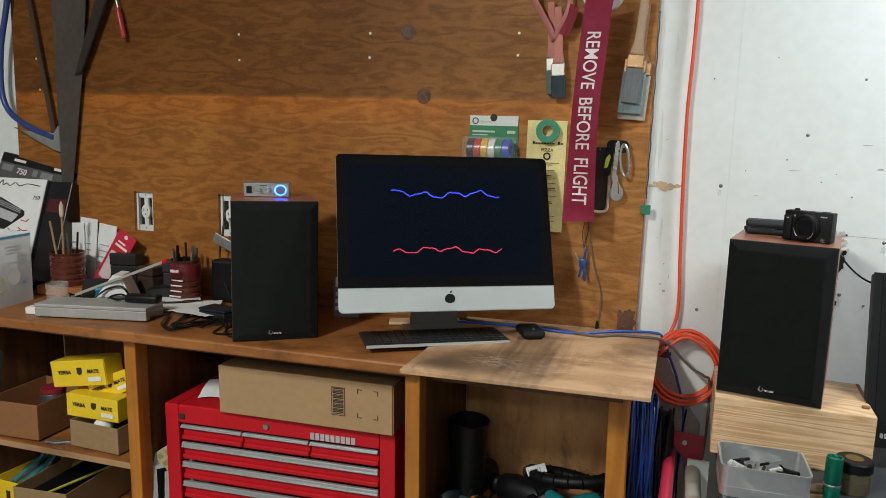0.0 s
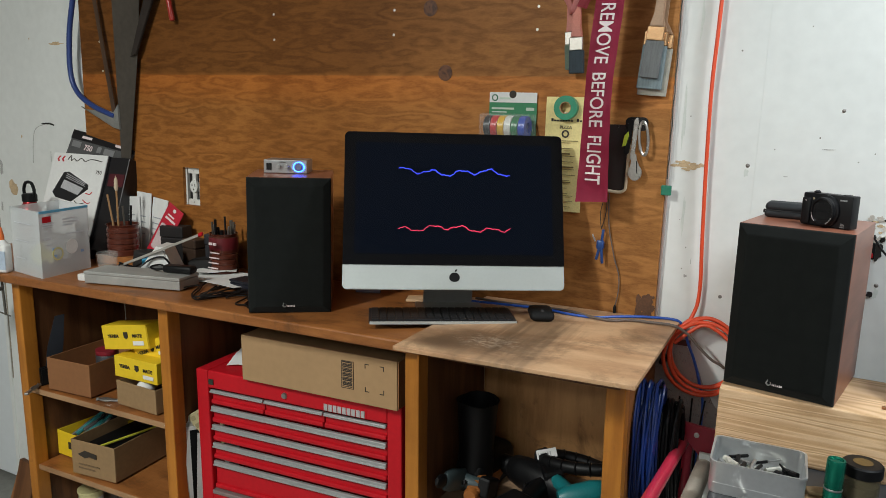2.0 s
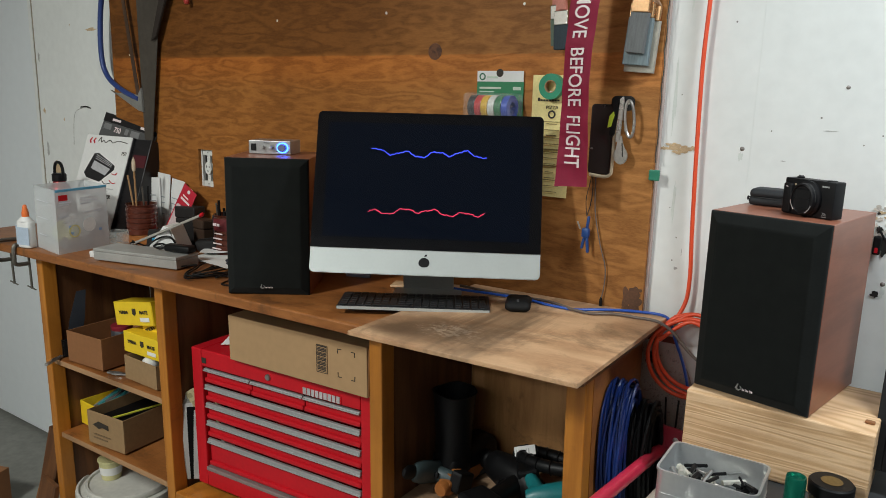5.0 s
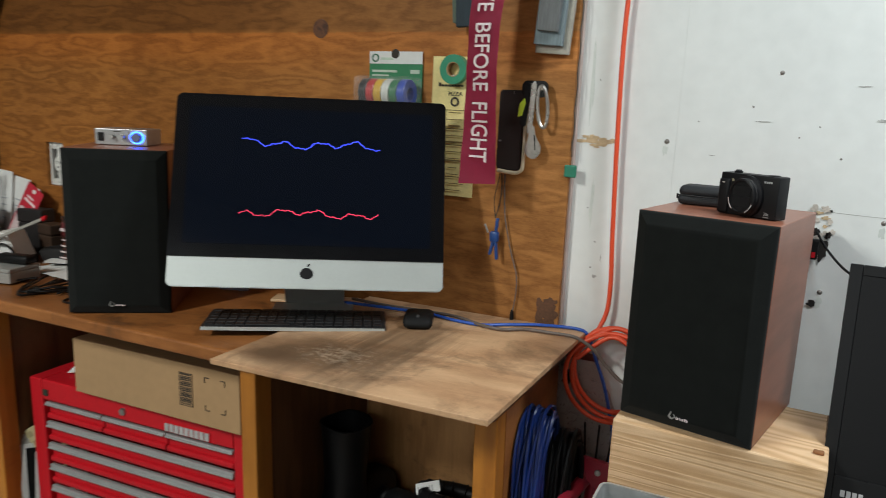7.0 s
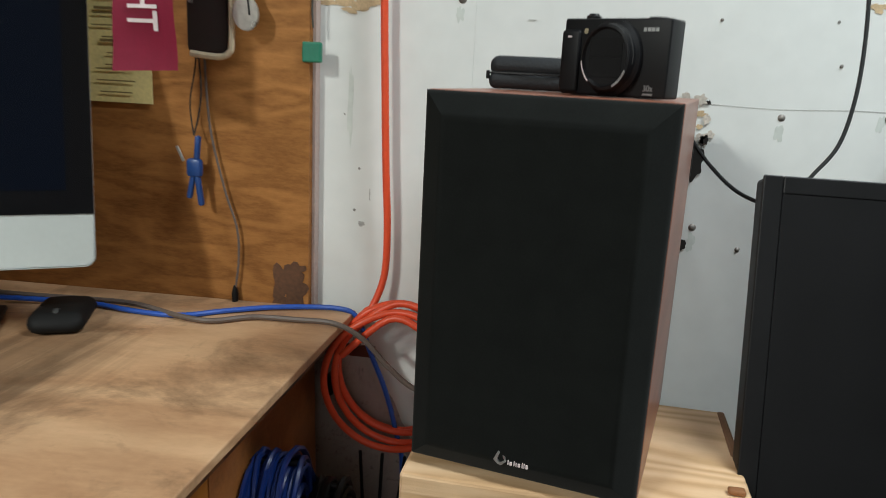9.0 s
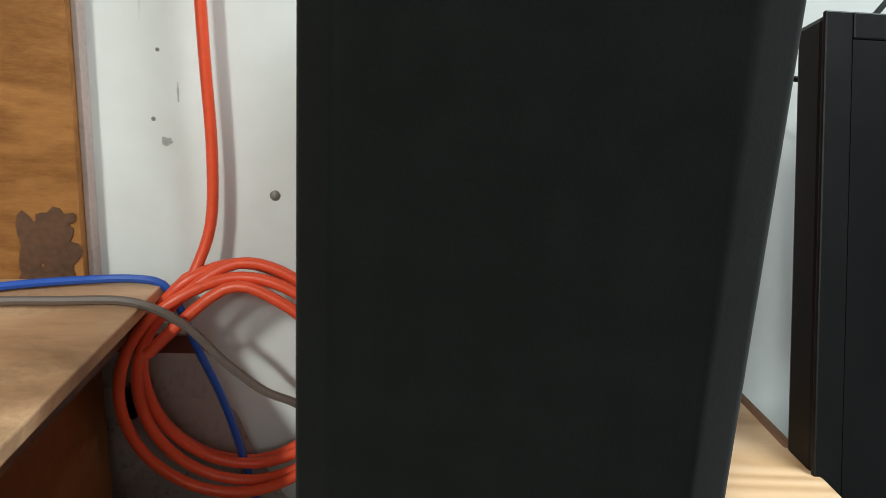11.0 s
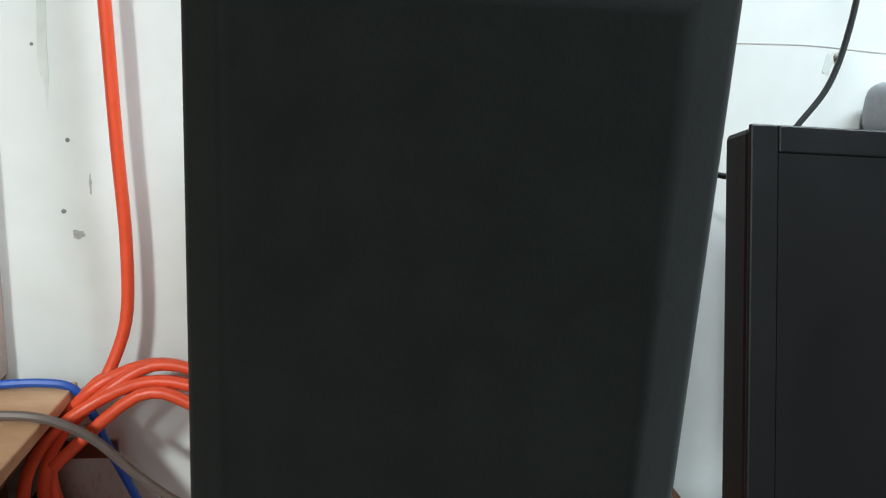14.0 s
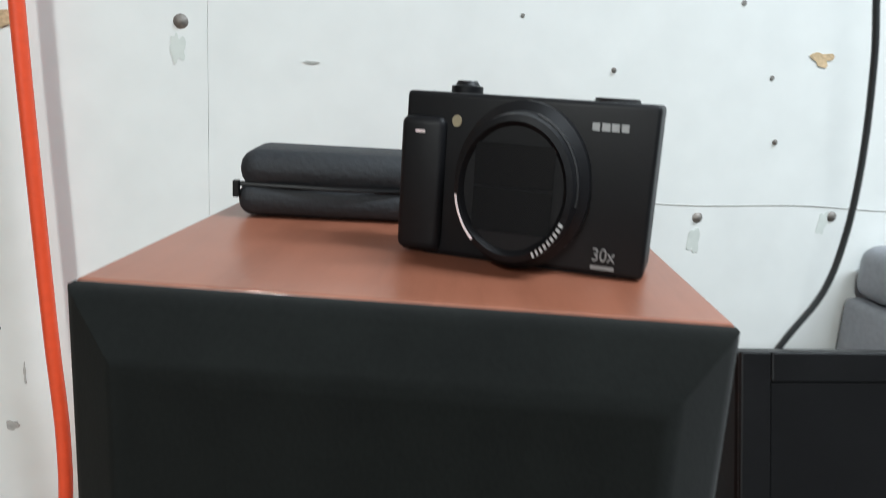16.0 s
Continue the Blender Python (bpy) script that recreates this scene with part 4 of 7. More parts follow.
# ---- cables ----
rnd = random.Random(4)
pts = [(-0.072, 2.05, 2.89), (-0.071, 2.045, 2.2), (-0.072, 2.042, 1.73), (-0.0735, 2.04, 1.60), (-0.0765, 2.04, 1.46), (-0.0725, 2.04, 1.285), (-0.069, 2.04, 1.19), (-0.0645, 2.04, 1.085), (-0.0605, 2.04, 1.01), (-0.0625, 2.038, 0.95), (-0.076, 2.028, 0.908)]
cx, cz = -0.034, 0.838
for i in range(4):
    for k in range(12):
        a = radians(125 + 30 * k)
        r = 0.081 + 0.004 * math.sin(i * 2.1 + k * 0.5)
        pts.append((cx + (r + 0.002 * i - 0.003) * math.cos(a) + 0.003 * math.sin(i * 1.7), 2.022 - 0.010 * i - 0.003 * math.sin(k), cz + (r + 0.006) * math.sin(a) - 0.004 * i))
pts.append((-0.10, 1.985, 0.86))
ext = thing("extension_cord", "orange extension cord hanging on the wall in a coil", "cable")
part("cord", tube(pts, 0.0046, 10, 5), ORANGE, ext, smooth=True)
plug = part("plug", box(-0.012, 0.012, -0.010, 0.010, -0.02, 0.02, 0.004), BLACK, ext, "black plug end", m=pose(-0.128, 2.03, 0.80, 0, 20, 0) @ Matrix.Diagonal((0.7, 0.7, 0.7, 1)))
part("prong", box(-0.006, -0.004, -0.003, 0.003, -0.034, -0.019), STEEL, plug)
part("prong", box(0.004, 0.006, -0.003, 0.003, -0.034, -0.019), STEEL, plug)
zb = bz(-0.35) + 0.0145
solo("network_cable", tube([(-0.62, 1.93, zb), (-0.50, 1.95, zb), (-0.421, 1.958, zb), (-0.353, 1.948, zb), (-0.293, 1.947, 0.904), (-0.248, 1.977, 0.905), (-0.197, 2.004, 0.9065), (-0.150, 2.018, 0.9075), (-0.118, 2.020, 0.9085), (-0.097, 2.020, 0.9045), (-0.085, 2.021, 0.886), (-0.073, 2.022, 0.853), (-0.053, 2.022, 0.806), (-0.038, 2.022, 0.755), (-0.025, 2.02, 0.69), (-0.03, 2.0, 0.55), (-0.05, 1.98, 0.30), (-0.06, 1.97, FLOOR + 0.005)], 0.0033, 8), BLUEC, "bright blue network cable running off the bench", "cable", smooth=True)
solo("hanging_cable", tube([(-0.62, 1.965, zb), (-0.534, 1.962, zb), (-0.43, 1.972, zb), (-0.359, 1.962, zb + 0.004), (-0.29, 1.9405, zb + 0.003), (-0.246, 1.937, 0.9055), (-0.205, 1.962, 0.9065), (-0.153, 1.966, 0.9075), (-0.102, 1.965, 0.908), (-0.068, 1.968, 0.891), (-0.040, 1.97, 0.862), (-0.012, 1.972, 0.838), (0.014, 1.978, 0.823), (0.03, 2.00, 0.79), (0.03, 2.03, 0.60), (0.0, 2.03, 0.3)], 0.0034, 8), GREYC, "grey-brown power cord running off the bench to the wall", "cable", smooth=True)
solo("hanging_cable", tube([(0.288, 2.052, 1.150), (0.311, 2.03, 1.120), (0.340, 2.01, 1.095), (0.371, 1.985, 1.086), (0.41, 1.965, 1.088)], 0.0022, 8), BLACK, "black cord between wall hole and monitor", "cable", smooth=True)
solo("hanging_cable", tube([(0.40, 1.95, 2.899), (0.402, 1.945, 1.55), (0.406, 1.94, 1.36), (0.4155, 1.94, 1.29), (0.4195, 1.94, 1.235), (0.418, 1.94, 1.19), (0.410, 1.94, 1.153), (0.390, 1.94, 1.122), (0.372, 1.945, 1.085)], 0.0020, 8), mat("dark_grey_cord", (0.022, 0.025, 0.026), 0.45), "dark grey cord hanging from the ceiling behind the monitor", "cable", smooth=True)
plugb = thing("wall_plug", "black plug hanging from a hole in the wall", "plug", pose(0.287, 2.048, 1.118))
part("plug_body", box(-0.007, 0.007, -0.008, 0.008, -0.016, 0.02, 0.003), BLACK, plugb)
part("red_mark", box(-0.003, 0.003, -0.0088, -0.008, -0.012, -0.002), RED, plugb)

grey = thing("grey_adapter_box", "grey plastic box on a shelf bracket behind the monitor", "adapter", pose(0.515, 1.985, 1.03))
GREYPL = mat("grey_plastic", (0.24, 0.25, 0.27), 0.5)
part("body", box(0, 0.13, 0, 0.07, 0, 0.088, 0.006, 3), GREYPL, grey, smooth=True)
part("cover", box(0.0015, 0.1285, 0.0015, 0.0685, 0.0885, 0.132, 0.014, 4), GREYPL, grey, smooth=True)
part("coil_spring", tube([(0.045 + 0.006 * math.cos(a), 0.03 + 0.006 * math.sin(a), 0.132 + 0.0022 * a / 6.28 * 2.2) for a in [k * 0.7 for k in range(40)]], 0.0012, 5, 1), GREYPL, grey)
part("lead", tube([(0.045, 0.03, 0.150), (0.052, 0.03, 0.170), (0.075, 0.03, 0.182), (0.12, 0.04, 0.184), (0.20, 0.06, 0.150), (0.24, 0.07, 0.02)], 0.0022, 6), GREYPL, grey, smooth=True)
part("bracket", box(0.02, 0.11, 0.05, 0.074, -0.012, 0.0), STEEL, grey)

# ---- tools hung on the plywood ----
saw = thing("hand_saw", "old hand saw with dull steel blade hung on the plywood", "saw", pose(0, 2.016, 0))
part("blade", slab([(-2.028, 1.197), (-1.982, 1.196), (-1.918, 1.58), (-1.895, 1.80), (-1.865, 1.98), (-1.99, 2.00), (-2.035, 1.75)], 0.0, 0.0016), SAWSTEEL, saw)
part("handle", slab([(-1.99, 1.97), (-1.87, 1.95), (-1.85, 2.06), (-1.90, 2.13), (-1.98, 2.13), (-2.01, 2.05)], -0.010, 0.012, 0.004), INNER, saw, "dark wooden handle")
part("hook", rod((-1.93, -0.012, 2.08), (-1.93, 0.019, 2.08), 0.003), STEEL, saw)
lever = thing("wood_rasp", "dark iron bar with tapering end hung over the saw", "tool", pose(0, 2.004, 0))
part("bar", slab([(-1.945, 1.545), (-1.915, 1.555), (-1.79, 1.80), (-1.77, 1.93), (-1.81, 1.94), (-1.845, 1.79)], 0.0, 0.009, 0.002), mat("dark_iron", (0.035, 0.025, 0.02), 0.6, 0.3, 0.4), lever)
part("hook", rod((-1.79, 0, 1.91), (-1.79, 0.03, 1.91), 0.003), STEEL, lever)
hack = thing("hacksaw", "hacksaw with blue tube frame hung at the board's edge", "saw", pose(0, 2.012, 0))
part("frame", tube([(-2.16, 0, 2.05), (-2.195, 0, 1.95), (-2.214, 0, 1.79), (-2.252, 0, 1.64), (-2.262, 0, 1.50), (-2.232, 0, 1.425), (-2.15, 0, 1.377), (-2.045, 0, 1.345)], 0.0095, 10), mat("blue_enamel", (0.03, 0.06, 0.22), 0.35, 0.1), hack, "blue painted tube frame", smooth=True)
part("end_bracket", slab([(-2.215, 1.375), (-2.19, 1.365), (-2.045, 1.36), (-2.025, 1.385), (-2.02, 1.30), (-2.05, 1.305), (-2.12, 1.335)], -0.004, 0.004, 0.001), mat("galvanised", (0.34, 0.34, 0.32), 0.45, 0.6), hack, "grey metal end bracket")
part("blade", slab([(-2.055, 1.35), (-2.036, 1.355), (-2.115, 1.78), (-2.13, 1.95), (-2.145, 1.95), (-2.132, 1.78)], -0.001, 0.001), mat("brown_blade", (0.10, 0.06, 0.04), 0.5, 0.5), hack)
part("hook", rod((-2.17, -0.01, 2.02), (-2.17, 0.023, 2.02), 0.003), STEEL, hack)
sd = thing("screwdriver", "small screwdriver with red handle hanging from the board", "screwdriver", pose(-1.752, 2.014, 1.657, 0, -12, 0))
part("handle", lathe([(0, 0), (0.007, 0.001), (0.0095, 0.008), (0.0085, 0.05), (0.0095, 0.075), (0.006, 0.095), (0, 0.097)], 12), mat("red_handle", (0.38, 0.03, 0.02), 0.3), sd, "red plastic handle", smooth=True)
part("shaft", lathe([(0.0025, 0.096), (0.0025, 0.20), (0, 0.201)], 8), STEEL, sd)
part("hook", rod((0, -0.004, 0.13), (0.002, 0.021, 0.13), 0.002), STEEL, sd)

flag = thing("warning_streamer", "crimson fabric streamer printed with white capitals, hung on the board", "streamer", pose(0, 1.930, 0))


def streamer_at(u, across):
    """A point of the hanging cloth: u from hem to top, across from 0 to 1."""
    left = -0.350 + 0.0071 * u + 0.0239 * u * u
    width = 0.0765 - 0.012 * min(1.0, 2.2 * u)
    x = left + width * across
    y = -0.006 + 0.005 * math.sin(9 * u + 1.1 * across) + 0.003 * math.sin(3.0 * across + 5 * u) + 0.0012 * math.sin(47 * u)
    return Vector((x, y, 1.190 + 0.60 * u + 0.004 * across * (1 - u)))


fb = sheet(1.0, 1.0, 8, 60)
for v in fb.verts:
    v.co = streamer_at(v.co.z, v.co.x)
part("fabric", thick(fb, 0.0012), FLAG, flag, smooth=True)
for word, top, bottom in (("REMOVE", 1.646, 1.513), ("BEFORE", 1.492, 1.369), ("FLIGHT", 1.3476, 1.2345)):
    tx = writing(word, 0.05, 0.0003, bold=0.0004)
    xs = [v.co.x for v in tx.verts]
    zs = [v.co.z for v in tx.verts]
    for v in tx.verts:
        along, across = (v.co.x - min(xs)) / (max(xs) - min(xs)), (v.co.z - min(zs)) / (max(zs) - min(zs))
        z = top + (bottom - top) * along
        q = streamer_at((z - 1.190) / 0.60, 0.24 + 0.50 * across)
        v.co = Vector((q.x, q.y - 0.0022 + (0.0003 if v.co.y > 0 else -0.0003), z))
    part("printed_word", tx, FLAGTXT, flag, "white printed capitals")
part("hook", rod((-0.29, -0.008, 1.782), (-0.29, 0.107, 1.782), 0.004), STEEL, flag)
roll = thing("masking_tape_roll", "white tape roll hanging behind the streamer", "tape roll", pose(-0.295, 2.019, 1.755, 90))
part("roll", lathe([(0.036, -0.012), (0.052, -0.012), (0.052, 0.012), (0.036, 0.012), (0.036, -0.012)], 32), mat("offwhite_tape", (0.62, 0.60, 0.56), 0.6), roll, smooth=True)
pink = thing("pink_ribbon_loop", "faded pink ribbon looped over a hook beside the brushes", "ribbon", pose(0, 2.005, 0))
part("loop", tube([(-0.455, 0, 1.78), (-0.466, 0, 1.745), (-0.445, -0.003, 1.705), (-0.418, -0.004, 1.66), (-0.41, -0.006, 1.64), (-0.395, -0.004, 1.67), (-0.375, 0, 1.72), (-0.378, 0, 1.78)], 0.011, 8, 6, flat=0.25), mat("pink_ribbon", (0.55, 0.20, 0.18), 0.6), pink, smooth=True)
part("tail", thick(crumple(sheet(0.030, 0.075, 4, 6), 0.004, 30), 0.0012), mat("red_ribbon", (0.38, 0.03, 0.05), 0.6), pink, m=pose(-0.402, -0.002, 1.655, 0, 18, 0))
part("hook", rod((-0.42, -0.006, 1.785), (-0.42, 0.03, 1.785), 0.003), STEEL, pink)


def brush(m, w, bristle, ferrule, length, label, grip="brush_handle"):
    b = thing("paint_brush", label, "paint brush", m, "paint brushes")
    part("bristles", crumple(box(-w / 2, w / 2, -0.006, 0.006, 0, length, 0.002), 0.002, 60), bristle, b)
    part("ferrule", box(-w / 2 + 0.001, w / 2 - 0.001, -0.007, 0.007, length, length + 0.032, 0.002), ferrule, b, "metal ferrule")
    part("handle", slab([(-w / 2 + 0.004, length + 0.032), (w / 2 - 0.004, length + 0.032), (0.011, length + 0.06), (0.009, length + 0.17), (-0.009, length + 0.17), (-0.011, length + 0.06)], -0.005, 0.005, 0.002), bpy.data.materials[grip], b, "worn wooden handle")


mat("brush_handle", (0.42, 0.27, 0.17), 0.5)
mat("salmon_handle", (0.52, 0.17, 0.12), 0.5)
BR1 = mat("grey_bristle", (0.17, 0.18, 0.18), 0.8, 0, 0.3, 60, 0.6, stretch=(6, 6, 0.5))
BR2 = mat("blue_grey_bristle", (0.22, 0.28, 0.30), 0.8, 0, 0.3, 60, 0.6, stretch=(6, 6, 0.5))
BR3 = mat("dark_bristle", (0.03, 0.045, 0.055), 0.8, 0, 0.3, 60, 0.6, stretch=(6, 6, 0.5))
COPPER = mat("copper_ferrule", (0.62, 0.38, 0.20), 0.25, 0.9, 0.2)
CHROME = mat("nickel_ferrule", (0.65, 0.63, 0.58), 0.2, 0.95, 0.1)
brush(pose(-0.214, 2.0, 1.485, 0, 5, 0), 0.042, BR1, COPPER, 0.085, "paint brush with copper ferrule, stiff grey bristles")
brush(pose(-0.214, 2.012, 1.460, 0, 4, 0), 0.056, BR2, COPPER, 0.10, "wide paint brush with blue-grey bristles")
brush(pose(-0.209, 2.025, 1.445, 0, 4, 0), 0.066, mat("pale_bristle", (0.40, 0.38, 0.32), 0.8, 0, 0.3, 60, 0.6), COPPER, 0.11, "widest paint brush with pale bristles")
brush(pose(-0.391, 2.008, 1.495, 0, -3, 0), 0.037, BR3, CHROME, 0.055, "paint brush with bright ferrule and dark bristles", "salmon_handle")
brush(pose(-0.408, 2.024, 1.505, 0, -4, 0), 0.034, mat("green_grey_bristle", (0.12, 0.16, 0.12), 0.8), CHROME, 0.06, "old paint brush with green-grey bristles", "salmon_handle")

pack = thing("tape_package", "blister pack of coloured electrical tape rolls on green card", "tape pack", pose(-0.630, 2.030, 1.262))
part("card", box(0, 0.133, 0, 0.002, 0, 0.160, 0.0005), mat("green_card", (0.02, 0.20, 0.08), 0.5), pack)
part("card_top", box(0.0005, 0.1325, -0.0008, 0, 0.160, 0.186), PAPER, pack, "white header strip")
PALEP = mat("pale_print", (0.5, 0.6, 0.5), 0.5)
for a, b, y, c, d in ((0.008, 0.07, 0.0, 0.142, 0.147), (0.008, 0.05, 0.0, 0.134, 0.137), (0.104, 0.126, 0.0, 0.140, 0.148), (0.03, 0.06, -0.0008, 0.168, 0.173)):
    part("print_bar", box(a, b, y - 0.0007, y, c, d), PALEP, pack)
part("mark", lathe([(0.006, 0), (0.009, 0), (0.009, 0.001), (0.006, 0.001), (0.006, 0)], 16, pose(0.016, -0.0008, 0.172, 90)), mat("dark_green", (0.01, 0.12, 0.05), 0.5), pack)
for i, c in enumerate(((0.01, 0.01, 0.01), (0.45, 0.02, 0.02), (0.65, 0.38, 0.02), (0.65, 0.65, 0.60), (0.02, 0.16, 0.06), (0.015, 0.06, 0.38))):
    part("tape_roll", lathe([(0.014, 0), (0.029, 0), (0.030, 0.001), (0.030, 0.0165), (0.029, 0.0175), (0.014, 0.0175), (0.014, 0)], 24, pose(0.010 + i * 0.0190, -0.031, 0.097, 0, 90)), mat("tape_colour", c, 0.3), pack, smooth=True)
blister = part("blister", box(-0.003, 0.136, -0.063, -0.0008, 0.055, 0.132, 0.008), clear("blister_plastic", (0.9, 0.9, 0.9), 0.06, 0.10), pack, "clear plastic bubble")
blister.visible_shadow = False
part("hang_hole", lathe([(0, 0.001), (0.010, 0.001), (0.010, 0)], 16, pose(0.066, -0.0005, 0.181, 90)), INK, pack)

flyer = thing("takeaway_flyer", "yellow printed takeaway menu taped to the plywood", "flyer", pose(-0.472, 2.0325, 1.149))
part("sheet", box(0, 0.104, -0.0012, -0.0004, 0, 0.29), mat("yellow_paper", (0.80, 0.68, 0.30), 0.7), flyer)
part("heading", moved(writing("PIZZA", 0.012), Matrix.Translation((0.055, -0.003, 0.214))), INK, flyer)
for i in range(11):
    if i != 8:
        part("name_bar", box(0.016 + i * 0.0074, 0.0215 + i * 0.0074, -0.0036, -0.0031, 0.229, 0.233 + 0.0035 * (i in (0, 9))), INK, flyer)
rnd = random.Random(12)
FAINT = mat("faded_brown_ink", (0.20, 0.14, 0.05), 0.7)
for i in range(16):
    z = 0.012 + 0.0112 * i + 0.003 * (i % 3)
    w = 0.02 + 0.05 * rnd.random()
    part("print_bar", box(0.056 - w / 2, 0.056 + w / 2, -0.0036, -0.0031, z, z + (0.0034 if i in (5, 9, 12) else 0.0015)), FAINT, flyer)
part("crest", lathe([(0.006, 0), (0.010, 0), (0.010, 0.001), (0.006, 0.001), (0.006, 0)], 16, pose(0.055, -0.003, 0.198, 90)), INK, flyer)
gt = thing("green_tape_roll", "roll of green tape hung over the flyer", "tape roll", pose(-0.415, 2.018, 1.412, 90))
part("tape", lathe([(0.015, -0.009), (0.029, -0.009), (0.030, -0.008), (0.030, 0.009), (0.015, 0.009), (0.015, -0.009)], 32), mat("green_tape", (0.02, 0.24, 0.13), 0.35), gt, smooth=True)
part("core", lathe([(0.0135, -0.0092), (0.015, -0.0092), (0.015, 0.0092), (0.0135, 0.0092), (0.0135, -0.0092)], 28), CARD, gt, smooth=True)
part("hook", rod((0, -0.013, 0.006), (0, -0.013, -0.022), 0.0025), SPECK, gt)

car = thing("carabiner", "silver carabiner and folding tools hanging on a hook", "carabiner", pose(-0.235, 2.014, 1.30))
DARKST = mat("worn_steel", (0.42, 0.40, 0.37), 0.28, 0.8, 0.25, 20.0, 0.1)


def ring_of(w, h, r, y=0.0):
    return tube([(w / 2 * math.cos(a), y, h / 2 * math.sin(a)) for a in [radians(30 * k) for k in range(12)]], r, 8, 4, True)


part("head_plate", slab([(x - 0.028, z + 0.062) for x, z in rounded(0.054, 0.032, 0.012)], -0.002, 0.004, 0.0015), BLACK, car, "black rounded tool head")
part("dark_handle", moved(slab(rounded(0.013, 0.085, 0.006), -0.005, 0.001, 0.001), pose(-0.0275, 0, 0.005, 0, 5)), BLACK, car, "black folded handle")
part("bar", moved(slab(rounded(0.0105, 0.098, 0.005), -0.008, -0.003, 0.001), pose(-0.0105, 0, -0.008, 0, 3)), DARKST, car, "long steel bar")
part("frame", moved(ring_of(0.021, 0.080, 0.0036), pose(0.0185, -0.004, 0.044, 0, -6)), DARKST, car, smooth=True)
part("gate", moved(box(-0.002, 0.002, -0.002, 0.002, -0.024, 0.024, 0.001), pose(0.0095, -0.005, 0.040, 0, -3)), DARKST, car)
part("paddle", moved(slab([(-0.005, 0.062), (0.006, 0.062), (0.008, 0.045)] + [(0.0015 + 0.0165 * math.cos(radians(a)), 0.018 + 0.020 * math.sin(radians(a))) for a in range(50, -231, -20)] + [(-0.006, 0.045)], -0.006, -0.001, 0.001), pose(0.004, 0, -0.056, 0, -6)), DARKST, car, "rounded steel paddle")
part("slot", box(-0.001, 0.001, -0.0068, -0.006, -0.03, 0.0), BLACK, car, m=pose(0.006, 0, -0.01, 0, -6))
for x, z in ((-0.016, 0.078), (0.013, 0.080)):
    part("rivet", lathe([(0, 0.003), (0.0045, 0.002), (0.0045, 0)], 12, pose(x, -0.002, z, 90)), SPECK, car)
part("bright_tab", moved(slab([(-0.004, -0.018), (0.004, -0.014), (0.006, 0.012), (0.002, 0.020), (-0.005, 0.008)], -0.009, -0.005, 0.001), pose(-0.024, 0, 0.040, 0, 10)), mat("lime_plastic", (0.50, 0.60, 0.04), 0.4), car, "lime green tab")
part("hook", rod((0.0, -0.006, 0.090), (0.0, 0.021, 0.090), 0.0025), STEEL, car)
hoop = thing("cream_handle", "black pouch with cream edge hanging behind the streamer", "tool pouch", pose(-0.25, 2.018, 1.21))
part("pouch", slab(rounded(0.055, 0.16, 0.008), 0.0, 0.014, 0.003), mat("dark_leather", (0.02, 0.012, 0.010), 0.6), hoop, m=pose(-0.062, 0, 0.005))
part("edge", tube([(-0.055, -0.003, 0.004), (-0.02, -0.003, 0.001), (-0.006, -0.003, 0.006), (-0.002, -0.003, 0.02), (-0.001, -0.003, 0.08), (0.0, -0.003, 0.155)], 0.004, 8), mat("cream_plastic", (0.62, 0.52, 0.36), 0.45), hoop, "cream plastic edge", smooth=True)
part("hook", rod((-0.03, 0.0, 0.160), (-0.03, 0.017, 0.160), 0.0025), STEEL, hoop)

clip = thing("blue_clip", "small blue plastic clip hanging from a thin wire", "clip", pose(-0.305, 2.016, 1.035))
BL = mat("blue_plastic", (0.015, 0.06, 0.22), 0.35)
part("clip_body", join(box(-0.010, 0.010, -0.006, 0.006, 0.028, 0.052, 0.005), moved(box(-0.0035, 0.0035, -0.004, 0.004, -0.022, 0.024, 0.003), pose(-0.004, 0, 0.022, 0, 12)), moved(box(-0.0035, 0.0035, -0.004, 0.004, -0.024, 0.024, 0.003), pose(0.005, 0, 0.016, 0, -7)), moved(box(-0.003, 0.003, -0.004, 0.004, 0, 0.03, 0.002), pose(0.003, 0, 0.05, 0, 5))), BL, clip, smooth=True)
part("steel_tab", moved(box(-0.002, 0.002, -0.006, -0.004, 0, 0.02, 0.0008), pose(-0.012, 0, 0.048, 0, -25)), STEEL, clip)
part("wire", tube([(0.0, 0, 0.08), (0.006, 0.004, 0.11), (0.008, 0.006, 0.15), (-0.002, 0.008, 0.24)], 0.0012, 5), INK, clip)
part("wire", tube([(0.0, 0, 0.08), (-0.006, 0.004, 0.12), (0.002, 0.006, 0.17), (0.005, 0.008, 0.24)], 0.0010, 5), INK, clip)
part("pin", rod((0.001, -0.003, 0.239), (0.001, 0.019, 0.239), 0.002), STEEL, clip)
w = thing("hanging_wire", "thin brown wire with a small plug hanging on the plywood", "wire", pose(-0.26, 2.028, 0.9))
part("wire", tube([(-0.035, 0, 0.33), (-0.03, 0, 0.23), (-0.012, 0, 0.15), (0.004, 0, 0.10), (0.006, 0, 0.06), (0.001, 0, 0.02)], 0.0016, 6), GREYC, w)
part("tip", lathe([(0, -0.004), (0.004, -0.002), (0.0045, 0.012), (0.002, 0.022), (0, 0.023)], 10), BLACK, w, smooth=True)
part("pin", rod((-0.035, -0.003, 0.33), (-0.035, 0.007, 0.33), 0.0018), STEEL, w)
ch = thing("bead_chain", "fine chain with a green tag hanging at the board's edge", "chain", pose(-0.158, 2.036, 1.21))
